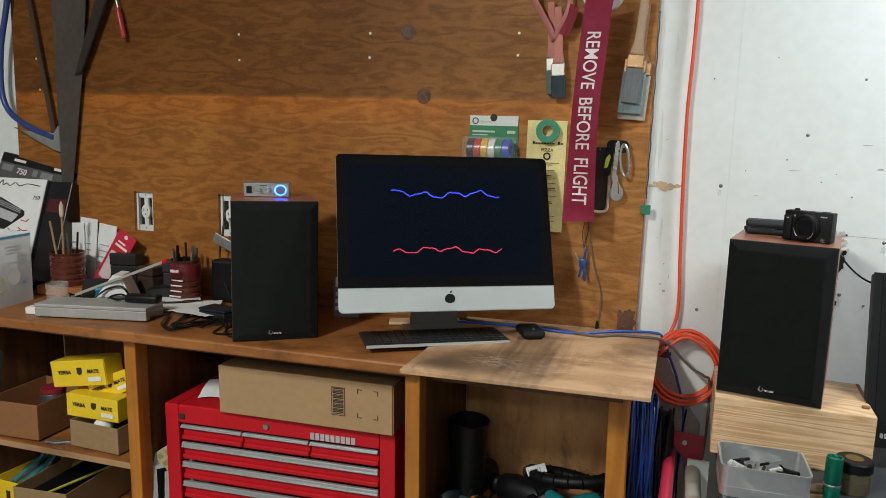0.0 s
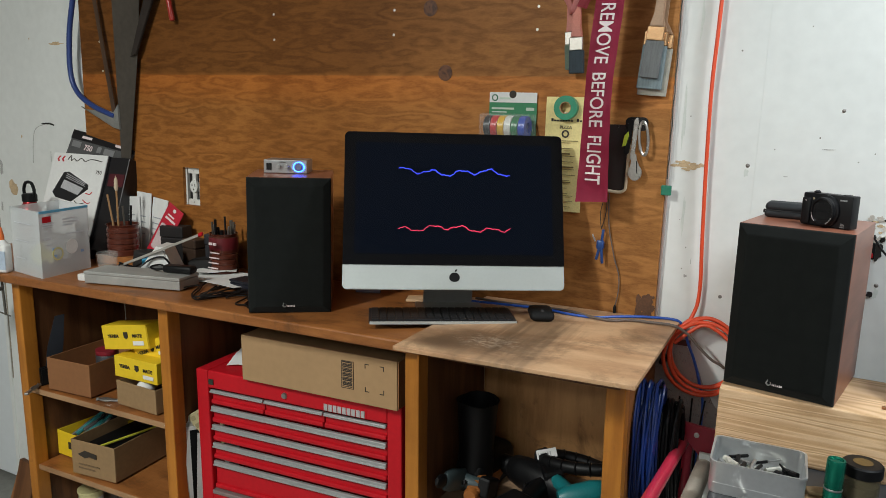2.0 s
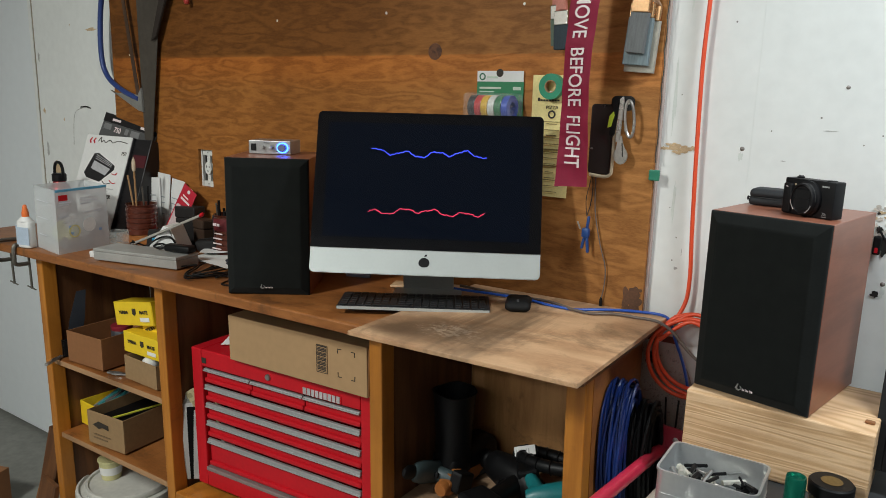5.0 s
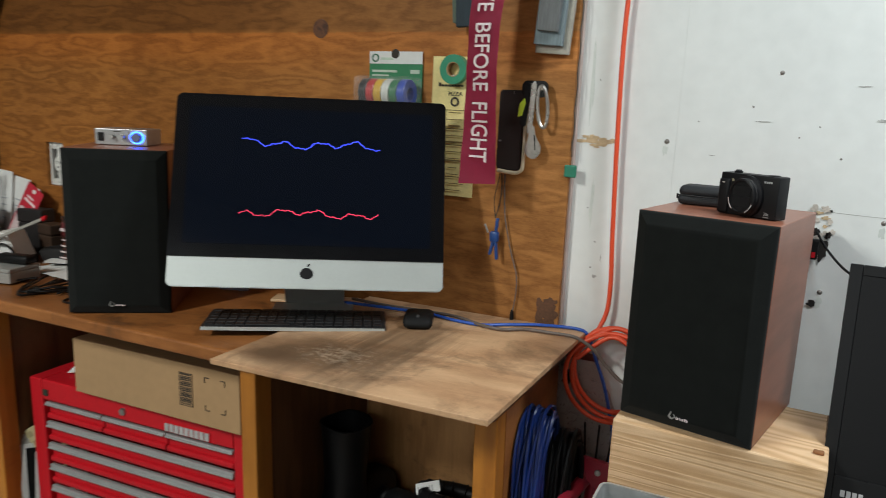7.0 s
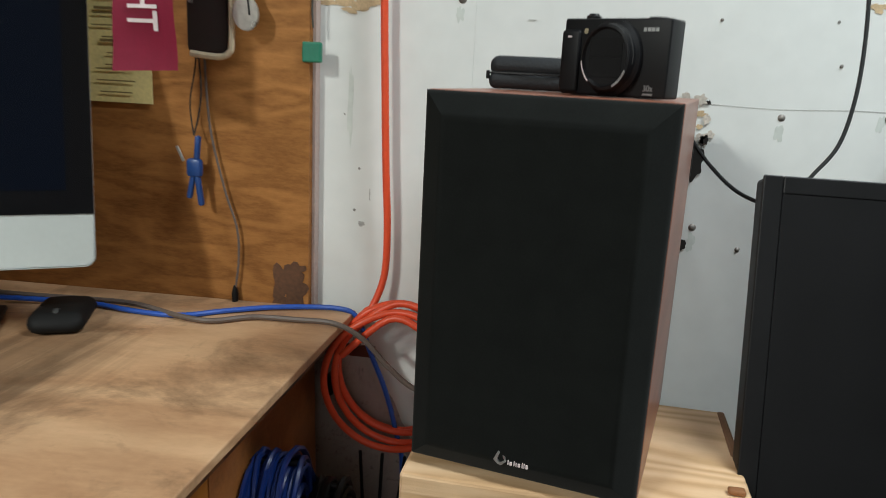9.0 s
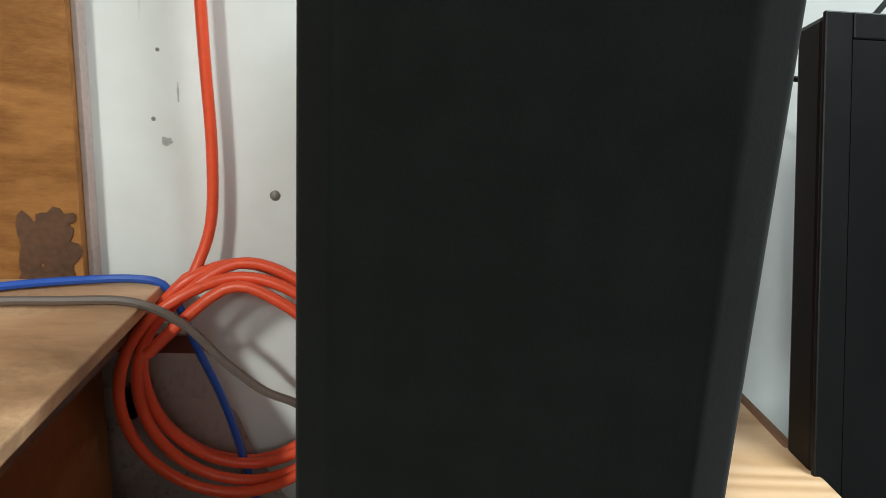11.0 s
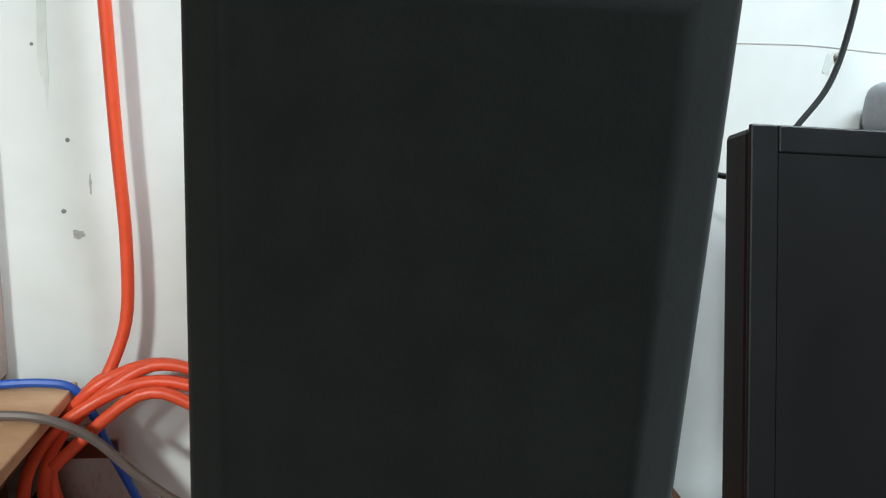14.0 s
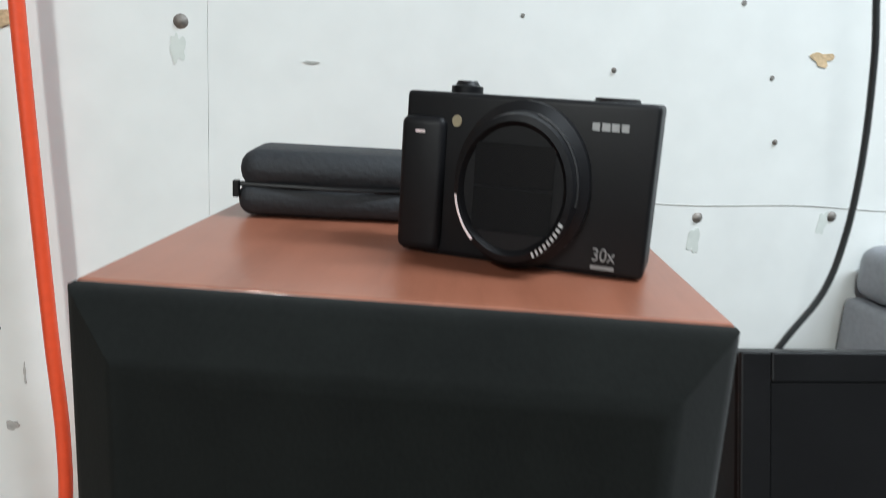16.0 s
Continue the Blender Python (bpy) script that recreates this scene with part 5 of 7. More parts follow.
part("chain", tube([(0.0, 0, 0.50)] + [(0.0012 * math.sin(k * 1.9), -0.001, 0.48 - k * 0.022) for k in range(21)], 0.0014, 5, 3), mat("dull_chain", (0.09, 0.09, 0.08), 0.5, 0.4), ch)
part("tag", box(-0.012, 0.012, -0.007, 0.001, 0.0, 0.024, 0.002), mat("green_tag", (0.02, 0.20, 0.12), 0.4), ch, "green plastic tag")
part("pin", rod((0, -0.002, 0.5), (0, 0.023, 0.5), 0.0018), STEEL, ch)

# ---- on the bench, left of the speaker ----
amp = thing("headphone_amplifier", "small silver amplifier with glowing blue ring, on the speaker", "amplifier", pose(-1.130, 1.716, bz(-1.05) + 0.3495, 0, 0, 27) @ Matrix.Diagonal((0.93, 0.9, 0.83, 1)))
part("case", box(0, 0.122, 0, 0.09, 0, 0.042, 0.002), mat("silver_case", (0.42, 0.42, 0.42), 0.35, 0.8), amp)
part("switch", box(0.008, 0.022, -0.003, 0.0, 0.010, 0.032, 0.001), BLACK, amp)
for x, r in ((0.042, 0.0058), (0.066, 0.0065)):
    part("knob", lathe([(0, 0.012), (r * 0.9, 0.012), (r, 0.010), (r, 0), (0, 0)], 16, pose(x, 0, 0.022, 90)), STEEL, amp, smooth=True)
part("volume_knob", lathe([(0, 0.013), (0.0105, 0.013), (0.0115, 0.011), (0.0115, 0)], 24, pose(0.099, 0, 0.021, 90)), mat("blue_grey_knob", (0.12, 0.14, 0.25), 0.4), amp, smooth=True)
part("light_ring", lathe([(0.0135, 0.002), (0.0165, 0.002), (0.0165, 0.0004), (0.0135, 0.0004), (0.0135, 0.002)], 28, pose(0.099, 0, 0.021, 90)), glow("blue_glow", (0.02, 0.10, 1.0), 14.0), amp, "glowing blue ring")
part("print_mark", box(0.045, 0.062, -0.0008, 0, 0.034, 0.036), INK, amp)
part("print_mark", box(0.08, 0.085, -0.0008, 0, 0.008, 0.010), INK, amp)

def on(x):
    return bz(x) + 0.0005

tray = thing("silver_case_box", "flat grey metal box lying on the bench", "metal box", pose(-1.745, 1.628, on(-1.6), 0, SLOPE, 10.5))
part("body", box(0, 0.33, 0, 0.092, 0, 0.026, 0.002), mat("grey_metal_box", (0.40, 0.40, 0.38), 0.45, 0.3), tray)
part("lid", box(-0.001, 0.331, -0.001, 0.093, 0.0265, 0.036, 0.002), bpy.data.materials["grey_metal_box"], tray)
wb = thing("eraser_block", "small white block beside the flat metal box", "block", pose(-1.80, 1.645, on(-1.78), 0, 0, 8))
part("block", box(0, 0.042, 0, 0.03, 0, 0.020, 0.003), PAPER, wb)

bag = thing("plastic_bag", "pale milky plastic bag standing full of respirator parts", "bag", pose(-2.084, 1.634, on(-2.0), 0, 0, -8))
film = clear("bag_film", (0.72, 0.76, 0.77), 0.25, 0.66)
SKEW = 106
back = (0.19 * math.cos(radians(SKEW)), 0.19 * math.sin(radians(SKEW)))
for nm, m, wd in (("front_film", Matrix(), 0.176), ("back_film", pose(*back, 0), 0.176), ("side_film", pose(0, 0, 0, 0, 0, SKEW), 0.19), ("side_film", pose(0.176, 0, 0, 0, 0, SKEW), 0.19)):
    g = sheet(wd, 0.208, 12, 14)
    for v in g.verts:
        k = math.sin(math.pi * min(1, max(0, v.co.x / wd))) * math.sin(math.pi * v.co.z / 0.208)
        v.co.y += 0.0022 * k * noise.noise(v.co * 22 + Vector((m.translation.x * 30, wd * 40, 0)))
    part(nm, g, film, bag, m=m, smooth=True)
side = pose(0.176, 0, 0, 0, 0, SKEW)
part("top_seal", box(0.002, 0.19, -0.002, 0.002, 0.200, 0.208, 0.0008), mat("blue_strip", (0.12, 0.40, 0.60), 0.4), bag, "pale blue seal strip", m=side)
part("top_film", box(0.002, 0.174, -0.001, 0.0, 0.201, 0.208), film, bag)
part("maker_mark", box(0.010, 0.042, -0.0030, -0.0025, 0.172, 0.190), RED, bag, "small red mark", m=side)
BAGPRINT = mat("pale_grey_print", (0.54, 0.57, 0.60), 0.6)
for x, z, w in ((0.010, 0.163, 0.045), (0.010, 0.156, 0.035), (0.085, 0.172, 0.055), (0.085, 0.163, 0.065), (0.085, 0.154, 0.04), (0.012, 0.118, 0.03), (0.095, 0.125, 0.07), (0.02, 0.10, 0.02)):
    part("print_bar", box(x, x + w, -0.0030, -0.0025, z, z + 0.0045), BAGPRINT, bag, m=side)
for k in range(0, 9, 4):
    part("print_bar", box(0.03, 0.09 + 0.02 * (k % 3), -0.0030, -0.0025, 0.05 + 0.014 * k, 0.0525 + 0.014 * k), BAGPRINT, bag)
part("filter_disc", lathe([(0, 0.02), (0.035, 0.018), (0.042, 0.008), (0.042, 0), (0, 0)], 20, pose(0.095, 0.10, 0.075, 78, 0, 70) @ Matrix.Diagonal((1.1, 1.1, 1, 1))), mat("pale_filter", (0.66, 0.66, 0.64), 0.6), bag, smooth=True)
part("filter_disc", lathe([(0, 0.02), (0.035, 0.018), (0.042, 0.008), (0.042, 0), (0, 0)], 20, pose(0.085, 0.06, 0.055, 60, 0, 60)), mat("yellow_filter", (0.6, 0.55, 0.15), 0.6), bag, smooth=True)
part("printed_disc", lathe([(0, 0.0006), (0.024, 0.0006), (0.024, 0.0)], 24, side @ pose(0.115, -0.0026, 0.085, 90)), mat("pale_disc_print", (0.74, 0.76, 0.74), 0.5), bag, "pale printed disc")
part("printed_disc", lathe([(0.016, 0.0006), (0.021, 0.0006), (0.021, 0.0), (0.016, 0.0)], 24, side @ pose(0.060, -0.0026, 0.070, 90)), mat("pale_yellow_print", (0.66, 0.62, 0.28), 0.5), bag, "pale yellow printed ring")
for x, z in ((0.040, 0.082), (0.045, 0.060), (0.150, 0.060)):
    part("print_bar", box(x, x + 0.012, -0.0030, -0.0025, z, z + 0.008), mat("faded_blue_print", (0.22, 0.36, 0.58), 0.5), bag, m=side)
part("backing_card", box(-0.02, 0.12, 0.14, 0.142, 0.002, 0.17), PAPER, bag)
part("dark_straps", crumple(box(0.02, 0.12, 0.03, 0.13, 0.008, 0.045, 0.01), 0.010, 30), mat("grey_straps", (0.13, 0.14, 0.14), 0.7), bag)
flask = thing("drinking_flask", "red metal flask with black loop cap behind the bag", "flask", pose(-2.23, 1.80, on(-2.2)))
part("body", lathe([(0, 0), (0.036, 0), (0.037, 0.004), (0.037, 0.165), (0.034, 0.180), (0.022, 0.193), (0.020, 0.2)], 24), mat("red_metal", (0.30, 0.015, 0.02), 0.3, 0.5), flask, "red lacquered body", smooth=True)
part("cap", lathe([(0.021, 0.199), (0.024, 0.201), (0.024, 0.223), (0.020, 0.227), (0, 0.227)], 20), BLACK, flask, smooth=True)
part("loop", tube([(-0.024, 0, 0.215), (-0.027, 0, 0.24), (-0.014, 0, 0.263), (0.014, 0, 0.263), (0.027, 0, 0.24), (0.024, 0, 0.215)], 0.0055, 8), BLACK, flask, smooth=True)
for x, y, h, lab in ((-2.108, 1.612, 0.118, "white glue bottle with orange cap at the bench's end"), (-2.19, 1.65, 0.105, "white plastic bottle with blue label at the bench's end")):
    g = thing("glue_bottle", lab, "bottle", pose(x, y, on(x), 0, 0, 15))
    part("body", box(-0.026, 0.026, -0.017, 0.017, 0, h * 0.78, 0.008, 3), PAPER, g, smooth=True)
    part("label", box(-0.0265, 0.0265, -0.0178, -0.0165, 0.012, h * 0.6), mat("blue_grey_label", (0.42, 0.50, 0.60), 0.5), g)
    part("shoulder", lathe([(0.022, h * 0.77), (0.012, h * 0.88), (0.010, h * 0.9)], 16), PAPER, g, smooth=True)
    part("cap", lathe([(0.011, h * 0.88), (0.011, h), (0.005, h * 1.22), (0, h * 1.23)], 14), mat("orange_cap", (0.75, 0.16, 0.03), 0.4) if "orange" in lab else mat("white_cap", (0.6, 0.62, 0.62), 0.4), g, smooth=True)

conv = thing("power_converter_box", "white and black retail package leaning against the plywood", "package", pose(-2.315, 1.845, on(-2.2) + 0.002, -20, 0, 4))
part("carton", box(0, 0.262, 0.002, 0.07, 0, 0.376, 0.002), mat("package_black", (0.02, 0.02, 0.022), 0.4), conv, "black package sides")
part("front_card", box(0.001, 0.261, -0.001, 0.0018, 0.004, 0.376), PAPER, conv)
part("side_wing", box(0.263, 0.35, 0.012, 0.07, 0.04, 0.375, 0.002), mat("package_dark", (0.010, 0.009, 0.010), 0.35), conv, "dark side of the package")
part("wing_band", box(0.275, 0.345, 0.010, 0.012, 0.27, 0.315), mat("dark_red_print", (0.08, 0.01, 0.015), 0.4), conv)
card = part("hang_card", moved(box(0.02, 0.34, 0.03, 0.034, -0.03, 0.085, 0.001), pose(0.0, 0, 0.395, 0, 9)), mat("package_grey", (0.09, 0.09, 0.09), 0.35), conv, "dark grey hanging card")
part("card_top", moved(box(0.02, 0.34, 0.0285, 0.0298, 0.052, 0.0849), pose(0.0, 0, 0.395, 0, 9)), bpy.data.materials["package_dark"], card)
part("slot", moved(box(0.075, 0.125, 0.0275, 0.0284, 0.061, 0.070), pose(0.0, 0, 0.395, 0, 9)), FLAGTXT, card)
part("slot", moved(box(0.245, 0.275, 0.0275, 0.0284, 0.061, 0.070), pose(0.0, 0, 0.395, 0, 9)), FLAGTXT, card)
part("number", moved(moved(writing("750", 0.028, bold=0.0005), Matrix.Translation((0.120, 0.029, 0.030))), pose(0.0, 0, 0.395, 0, 9)), FLAGTXT, card)
for x, w in ((0.035, 0.045), (0.165, 0.02), (0.20, 0.05)):
    part("print_bar", moved(box(x, x + w, 0.0285, 0.0298, 0.024, 0.046), pose(0.0, 0, 0.395, 0, 9)), mat("faded_grey_print", (0.22, 0.22, 0.22), 0.5), card)
part("number", moved(writing("750", 0.019), Matrix.Translation((0.235, -0.0015, 0.312))), INK, conv)
part("name_bar", tube([(0.075, -0.0015, 0.352), (0.088, -0.0015, 0.368), (0.092, -0.0015, 0.350), (0.105, -0.0015, 0.357), (0.12, -0.0015, 0.349), (0.14, -0.0015, 0.360), (0.16, -0.0015, 0.350), (0.19, -0.0015, 0.358), (0.24, -0.0015, 0.352)], 0.0016, 5), INK, conv)
for x in (0.022, 0.044):
    part("red_mark", slab([(x, 0.353), (x + 0.008, 0.343), (x + 0.014, 0.346), (x + 0.008, 0.354), (x + 0.016, 0.364), (x + 0.009, 0.366)], -0.0016, -0.001), RED, conv)
part("product_picture", moved(slab([(0.0, 0.030), (0.035, 0.105), (0.06, 0.108), (0.165, 0.066), (0.168, 0.050), (0.10, 0.0), (0.02, 0.012)], -0.0016, -0.001), Matrix.Translation((0.035, 0, 0.20))), mat("picture_black", (0.012, 0.012, 0.013), 0.4), conv)
part("picture_plate", moved(slab([(0.035, 0.048), (0.045, 0.078), (0.145, 0.052), (0.125, 0.026)], -0.0021, -0.0016), Matrix.Translation((0.035, 0, 0.20))), mat("picture_grey", (0.45, 0.45, 0.46), 0.5), conv)
for k in range(3):
    part("picture_fin", moved(slab([(0.05, 0.100 - 0.007 * k), (0.15, 0.068 - 0.005 * k), (0.151, 0.070 - 0.005 * k), (0.052, 0.102 - 0.007 * k)], -0.0021, -0.0016), Matrix.Translation((0.035, 0, 0.20))), bpy.data.materials["picture_grey"], conv)
part("red_lead", tube([(0.195, -0.0018, 0.235), (0.215, -0.0018, 0.232), (0.225, -0.0018, 0.240)], 0.0018, 5), RED, conv)
part("red_lead", tube([(0.19, -0.0018, 0.21), (0.21, -0.0018, 0.200), (0.228, -0.0018, 0.203)], 0.0018, 5), RED, conv)
part("black_lead", tube([(0.15, -0.0018, 0.205), (0.17, -0.0018, 0.195), (0.20, -0.0018, 0.200)], 0.0014, 5), INK, conv)
part("caption", moved(writing("POWER CONVERTER", 0.019, bold=0.0006), Matrix.Translation((0.128, -0.0014, 0.148))), INK, conv)
for i in range(2):
    part("text_bar", box(0.045, 0.225 - 0.03 * i, -0.0016, -0.001, 0.176 - 0.009 * i, 0.180 - 0.009 * i), bpy.data.materials["picture_grey"], conv)
part("text_bar", box(0.21, 0.235, -0.0016, -0.001, 0.02, 0.04), bpy.data.materials["picture_grey"], conv)

BROWNCAN = mat("brown_ridged_can", (0.11, 0.028, 0.016), 0.28, 0.2, 0.2, 10.0, 0.03, coat=0.3)


def ridged(r, h, n):
    prof = [(0, 0.001), (r - 0.002, 0), (r, 0.002)]
    for i in range(n):
        z = 0.006 + (h - 0.012) * i / n
        dz = (h - 0.012) / n
        prof += [(r, z), (r, z + dz * 0.55), (r - 0.0035, z + dz * 0.75), (r - 0.0035, z + dz * 0.9)]
    return prof + [(r, h - 0.004), (r + 0.001, h), (r - 0.003, h), (r - 0.004, 0.006), (0, 0.005)]


plank = thing("wood_offcut", "reddish wooden offcut lying on the bench under the can", "offcut", pose(-1.98, 1.85, on(-1.9), 0, SLOPE, 6))
part("offcut", box(0, 0.24, 0, 0.10, 0, 0.028, 0.002), BENCH, plank)
c1 = thing("ridged_can", "brown ridged can holding brushes and sticks", "can", pose(-1.905, 1.905, on(-1.87) + 0.029))
part("can", lathe(ridged(0.052, 0.105, 5), 28), BROWNCAN, c1, smooth=True)
STICK = mat("stick_wood", (0.34, 0.19, 0.08), 0.5)
for a, b, mm in (((-0.03, 0, 0.02), (-0.055, -0.01, 0.20), STICK), ((0.005, -0.02, 0.02), (0.015, -0.03, 0.225), STICK), ((0.02, 0.01, 0.02), (0.045, 0.0, 0.17), BLACK), ((-0.01, 0.02, 0.02), (-0.02, 0.02, 0.16), SAWSTEEL)):
    part("stick", rod(a, b, 0.0033, 8), mm, c1)
part("brush_tip", lathe([(0, 0.05), (0.006, 0.035), (0.007, 0.01), (0.005, 0)], 10, pose(0.015, -0.03, 0.22)), mat("pale_tip", (0.55, 0.45, 0.32), 0.7), c1, smooth=True)
c2 = thing("labelled_can", "ridged can with red label holding pens and drill bits", "can", pose(-1.475, 1.925, on(-1.47)) @ Matrix.Diagonal((0.82, 0.82, 0.9, 1)))
part("can", lathe(ridged(0.054, 0.15, 7), 28), BROWNCAN, c2, smooth=True)
part("label", lathe([(0.0548, 0.095), (0.0552, 0.097), (0.0552, 0.135), (0.0548, 0.137)], 28), mat("dark_red_label", (0.14, 0.015, 0.02), 0.35), c2, "dark red label", smooth=True)
for a, b, c, d, y in [(-0.022, -0.004, 0.112, 0.121, -0.0565), (0.0, 0.014, 0.112, 0.121, -0.0565)] + [(-0.03 + 0.004 * i, 0.02 + 0.003 * i, 0.03 + 0.018 * i, 0.034 + 0.018 * i, -0.0562) for i in range(4)]:
    part("label_bar", box(a, b, y, y + 0.003, c, d), FLAGTXT, c2)
for i in range(11):
    a = i * 0.63
    part("pen", rod((0.03 * math.cos(a), 0.03 * math.sin(a), 0.01), (0.042 * math.cos(a + 0.3), 0.042 * math.sin(a + 0.3), 0.165 + 0.012 * (i * 5 % 4)), 0.004 + 0.0012 * (i % 3), 8), (BLACK, STEEL, SAWSTEEL, BLACK)[i % 4], c2)
jig = thing("black_tool_case", "black plastic tool case behind the red can", "tool case", pose(-1.415, 1.965, on(-1.36), 0, 0, 3))
part("case", box(0, 0.11, 0, 0.05, 0, 0.13, 0.008), BLACK, jig)
part("blade_edge", moved(box(0, 0.09, 0.01, 0.013, 0, 0.03, 0.001), pose(0.0, 0, 0.185, 0, 24)), STEEL, jig)
for i, (x, ry, h) in enumerate(((-1.985, -4, 0.215), (-1.955, 2, 0.235), (-1.90, 7, 0.22), (-1.875, 11, 0.20))):
    e = thing("paper_packet", "white paper packet standing against the plywood", "packet", pose(x, 1.985 + 0.008 * i, on(x) + 0.029, -4, ry, 0), "paper packets")
    part("packet", crumple(box(0, 0.07, 0, 0.004, 0, h - 0.03, 0.0015), 0.003, 20, i), PAPER, e)
    part("print_bar", join(*[box(0.012, 0.05, -0.0045, -0.0035, 0.06 + 0.02 * k, 0.063 + 0.02 * k) for k in range(4)]), mat("faint_print", (0.35, 0.37, 0.40), 0.7), e)
rp = thing("red_blister_pack", "red and clear blister card leaning among the cans", "package", pose(-1.865, 1.96, on(-1.84) + 0.035, -6, 30, 0) @ Matrix.Diagonal((1.15, 1, 1.1, 1)))
part("card", box(0, 0.062, 0, 0.002, 0, 0.185, 0.0006), mat("red_card", (0.50, 0.02, 0.04), 0.35), rp)
part("bubble", box(0.012, 0.050, -0.012, -0.0005, 0.03, 0.12, 0.005), mat("pale_bubble", (0.62, 0.50, 0.50), 0.2), rp, "pale plastic bubble")
part("hang_hole", lathe([(0, 0.001), (0.006, 0.001), (0.006, 0)], 12, pose(0.031, -0.0003, 0.172, 90)), PAPER, rp)
part("print_bar", join(box(0.01, 0.052, -0.0008, 0, 0.135, 0.142), box(0.014, 0.04, -0.0008, 0, 0.148, 0.153)), FLAGTXT, rp)
dock = thing("charger_dock", "white plastic wedge-shaped charger with black base", "charger", pose(-1.635, 1.79, on(-1.6), 0, 0, 22) @ Matrix.Diagonal((1.15, 1.1, 1.2, 1)))
part("shell", slab([(-0.040, 0.022), (0.052, 0.022), (0.026, 0.078), (0.006, 0.080)], 0, 0.075, 0.004), PAPER, dock, smooth=False)
part("base", box(-0.044, 0.056, -0.004, 0.079, 0, 0.0218, 0.004), BLACK, dock, "black base")
part("lead", tube([(0.05, -0.002, 0.03), (0.03, -0.008, 0.055), (-0.01, -0.008, 0.045), (-0.05, -0.03, 0.01)], 0.0025, 6), BLACK, dock, smooth=True)
bl = thing("blue_tape_box", "small bright blue carton among the clutter", "box", pose(-1.70, 1.80, on(-1.69), 0, 0, 15))
part("carton", box(0, 0.07, 0, 0.04, 0, 0.05, 0.002), mat("bright_blue_card", (0.03, 0.32, 0.55), 0.45), bl)
part("label", box(0.01, 0.06, -0.001, 0.0, 0.012, 0.03), PAPER, bl)
st = thing("metal_rule", "long pale steel rule propped across the clutter", "rule", pose(-1.815, 1.765, on(-1.8) + 0.004))
RULE = mat("pale_steel", (0.42, 0.40, 0.36), 0.45, 0.3, 0.1)
part("rule", moved(box(0, 0.385, -0.005, 0.005, 0, 0.003, 0.001), pose(0, 0, 0.002, 50, -22, 7)), RULE, st)
part("red_tip", moved(box(0.385, 0.40, -0.006, 0.006, -0.002, 0.005, 0.001), pose(0, 0, 0.002, 50, -22, 7)), RED, st)
ad = thing("power_adapter", "black power adapter block on the bench", "adapter", pose(-1.235, 1.80, on(-1.2), 0, 0, 10))
part("block", box(0, 0.11, 0, 0.055, 0, 0.036, 0.005), BLACK, ad)
part("label", box(0.02, 0.09, 0.012, 0.045, 0.036, 0.0365), mat("grey_label", (0.2, 0.2, 0.2), 0.5), ad)
ad2 = thing("webcam_clip", "black plastic gadget on top of the flat metal box", "gadget", pose(-1.52, 1.715, on(-1.5) + 0.041, 0, SLOPE, 10))
part("body", box(0, 0.10, 0, 0.035, 0, 0.022, 0.008, 3), BLACK, ad2, smooth=True)
part("strap", tube([(0.0, 0.01, 0.01), (-0.02, 0.005, 0.006), (-0.045, 0.01, 0.012), (-0.02, 0.02, 0.018), (0.0, 0.02, 0.012)], 0.003, 6), BLACK, ad2)
for i, (x, y, rz, w, d, k) in enumerate(((-1.53, 1.79, 12, 0.17, 0.11, 0), (-1.47, 1.80, 28, 0.16, 0.09, 1), (-1.42, 1.77, -8, 0.15, 0.10, 2), (-1.50, 1.83, 40, 0.12, 0.08, 3))):
    p_ = thing("loose_paper", "crumpled white paper lying on the bench", "paper", pose(x, y, on(x) + 0.003 + 0.006 * k, 0, SLOPE, rz), "loose papers")
    g = moved(sheet(w, d, 8, 6), pose(0, 0, 0, -90))
    part("sheet", thick(crumple(g, 0.006, 18, i * 3.0), 0.0008), PAPER, p_, smooth=True)
r4 = random.Random(11)
for i in range(7):
    x0, y0 = -1.36 + 0.03 * i, 1.69 + 0.02 * (i % 3)
    pts = [(x0 - 0.09, y0 + 0.08, on(x0) + 0.006)]
    for k in range(6):
        pts.append((x0 - 0.08 + 0.045 * k + r4.uniform(-0.02, 0.02), y0 + 0.05 * math.sin(k * 1.7 + i) + r4.uniform(-0.015, 0.015), on(x0) + 0.004 + 0.012 * (k % 2) * r4.random()))
    solo("loose_cable", tube([(a, min(b, 1.95), c) for a, b, c in pts], 0.0025, 6), BLACK, "thin black cable tangled on the bench", "cable", group="loose cables", smooth=True)
solo("speaker_wire", tube([(-1.40, 2.02, 1.13), (-1.395, 2.0, 1.08), (-1.40, 1.99, 1.00), (-1.37, 1.97, 0.93), (-1.30, 1.93, on(-1.3) + 0.004), (-1.22, 1.88, on(-1.2) + 0.003)], 0.003, 6), BLACK, "black wire dropping from the outlet to the bench", "cable", smooth=True)
bp = thing("blue_sachet", "blue and white printed sachet behind the computer", "sachet", pose(-0.985, 1.93, on(-0.97), -8, 0, 14))
part("sachet", crumple(box(0, 0.075, 0, 0.012, 0, 0.115, 0.004), 0.004, 25), clear("sachet_film", (0.30, 0.32, 0.42), 0.2, 0.6), bp, smooth=True)
part("white_band", box(0.006, 0.066, -0.006, -0.003, 0.085, 0.112), PAPER, bp)
part("print_bar", join(*[box(0.008, 0.05 + 0.004 * i, -0.006, -0.003, 0.02 + 0.02 * i, 0.03 + 0.02 * i) for i in range(3)]), FLAGTXT, bp)
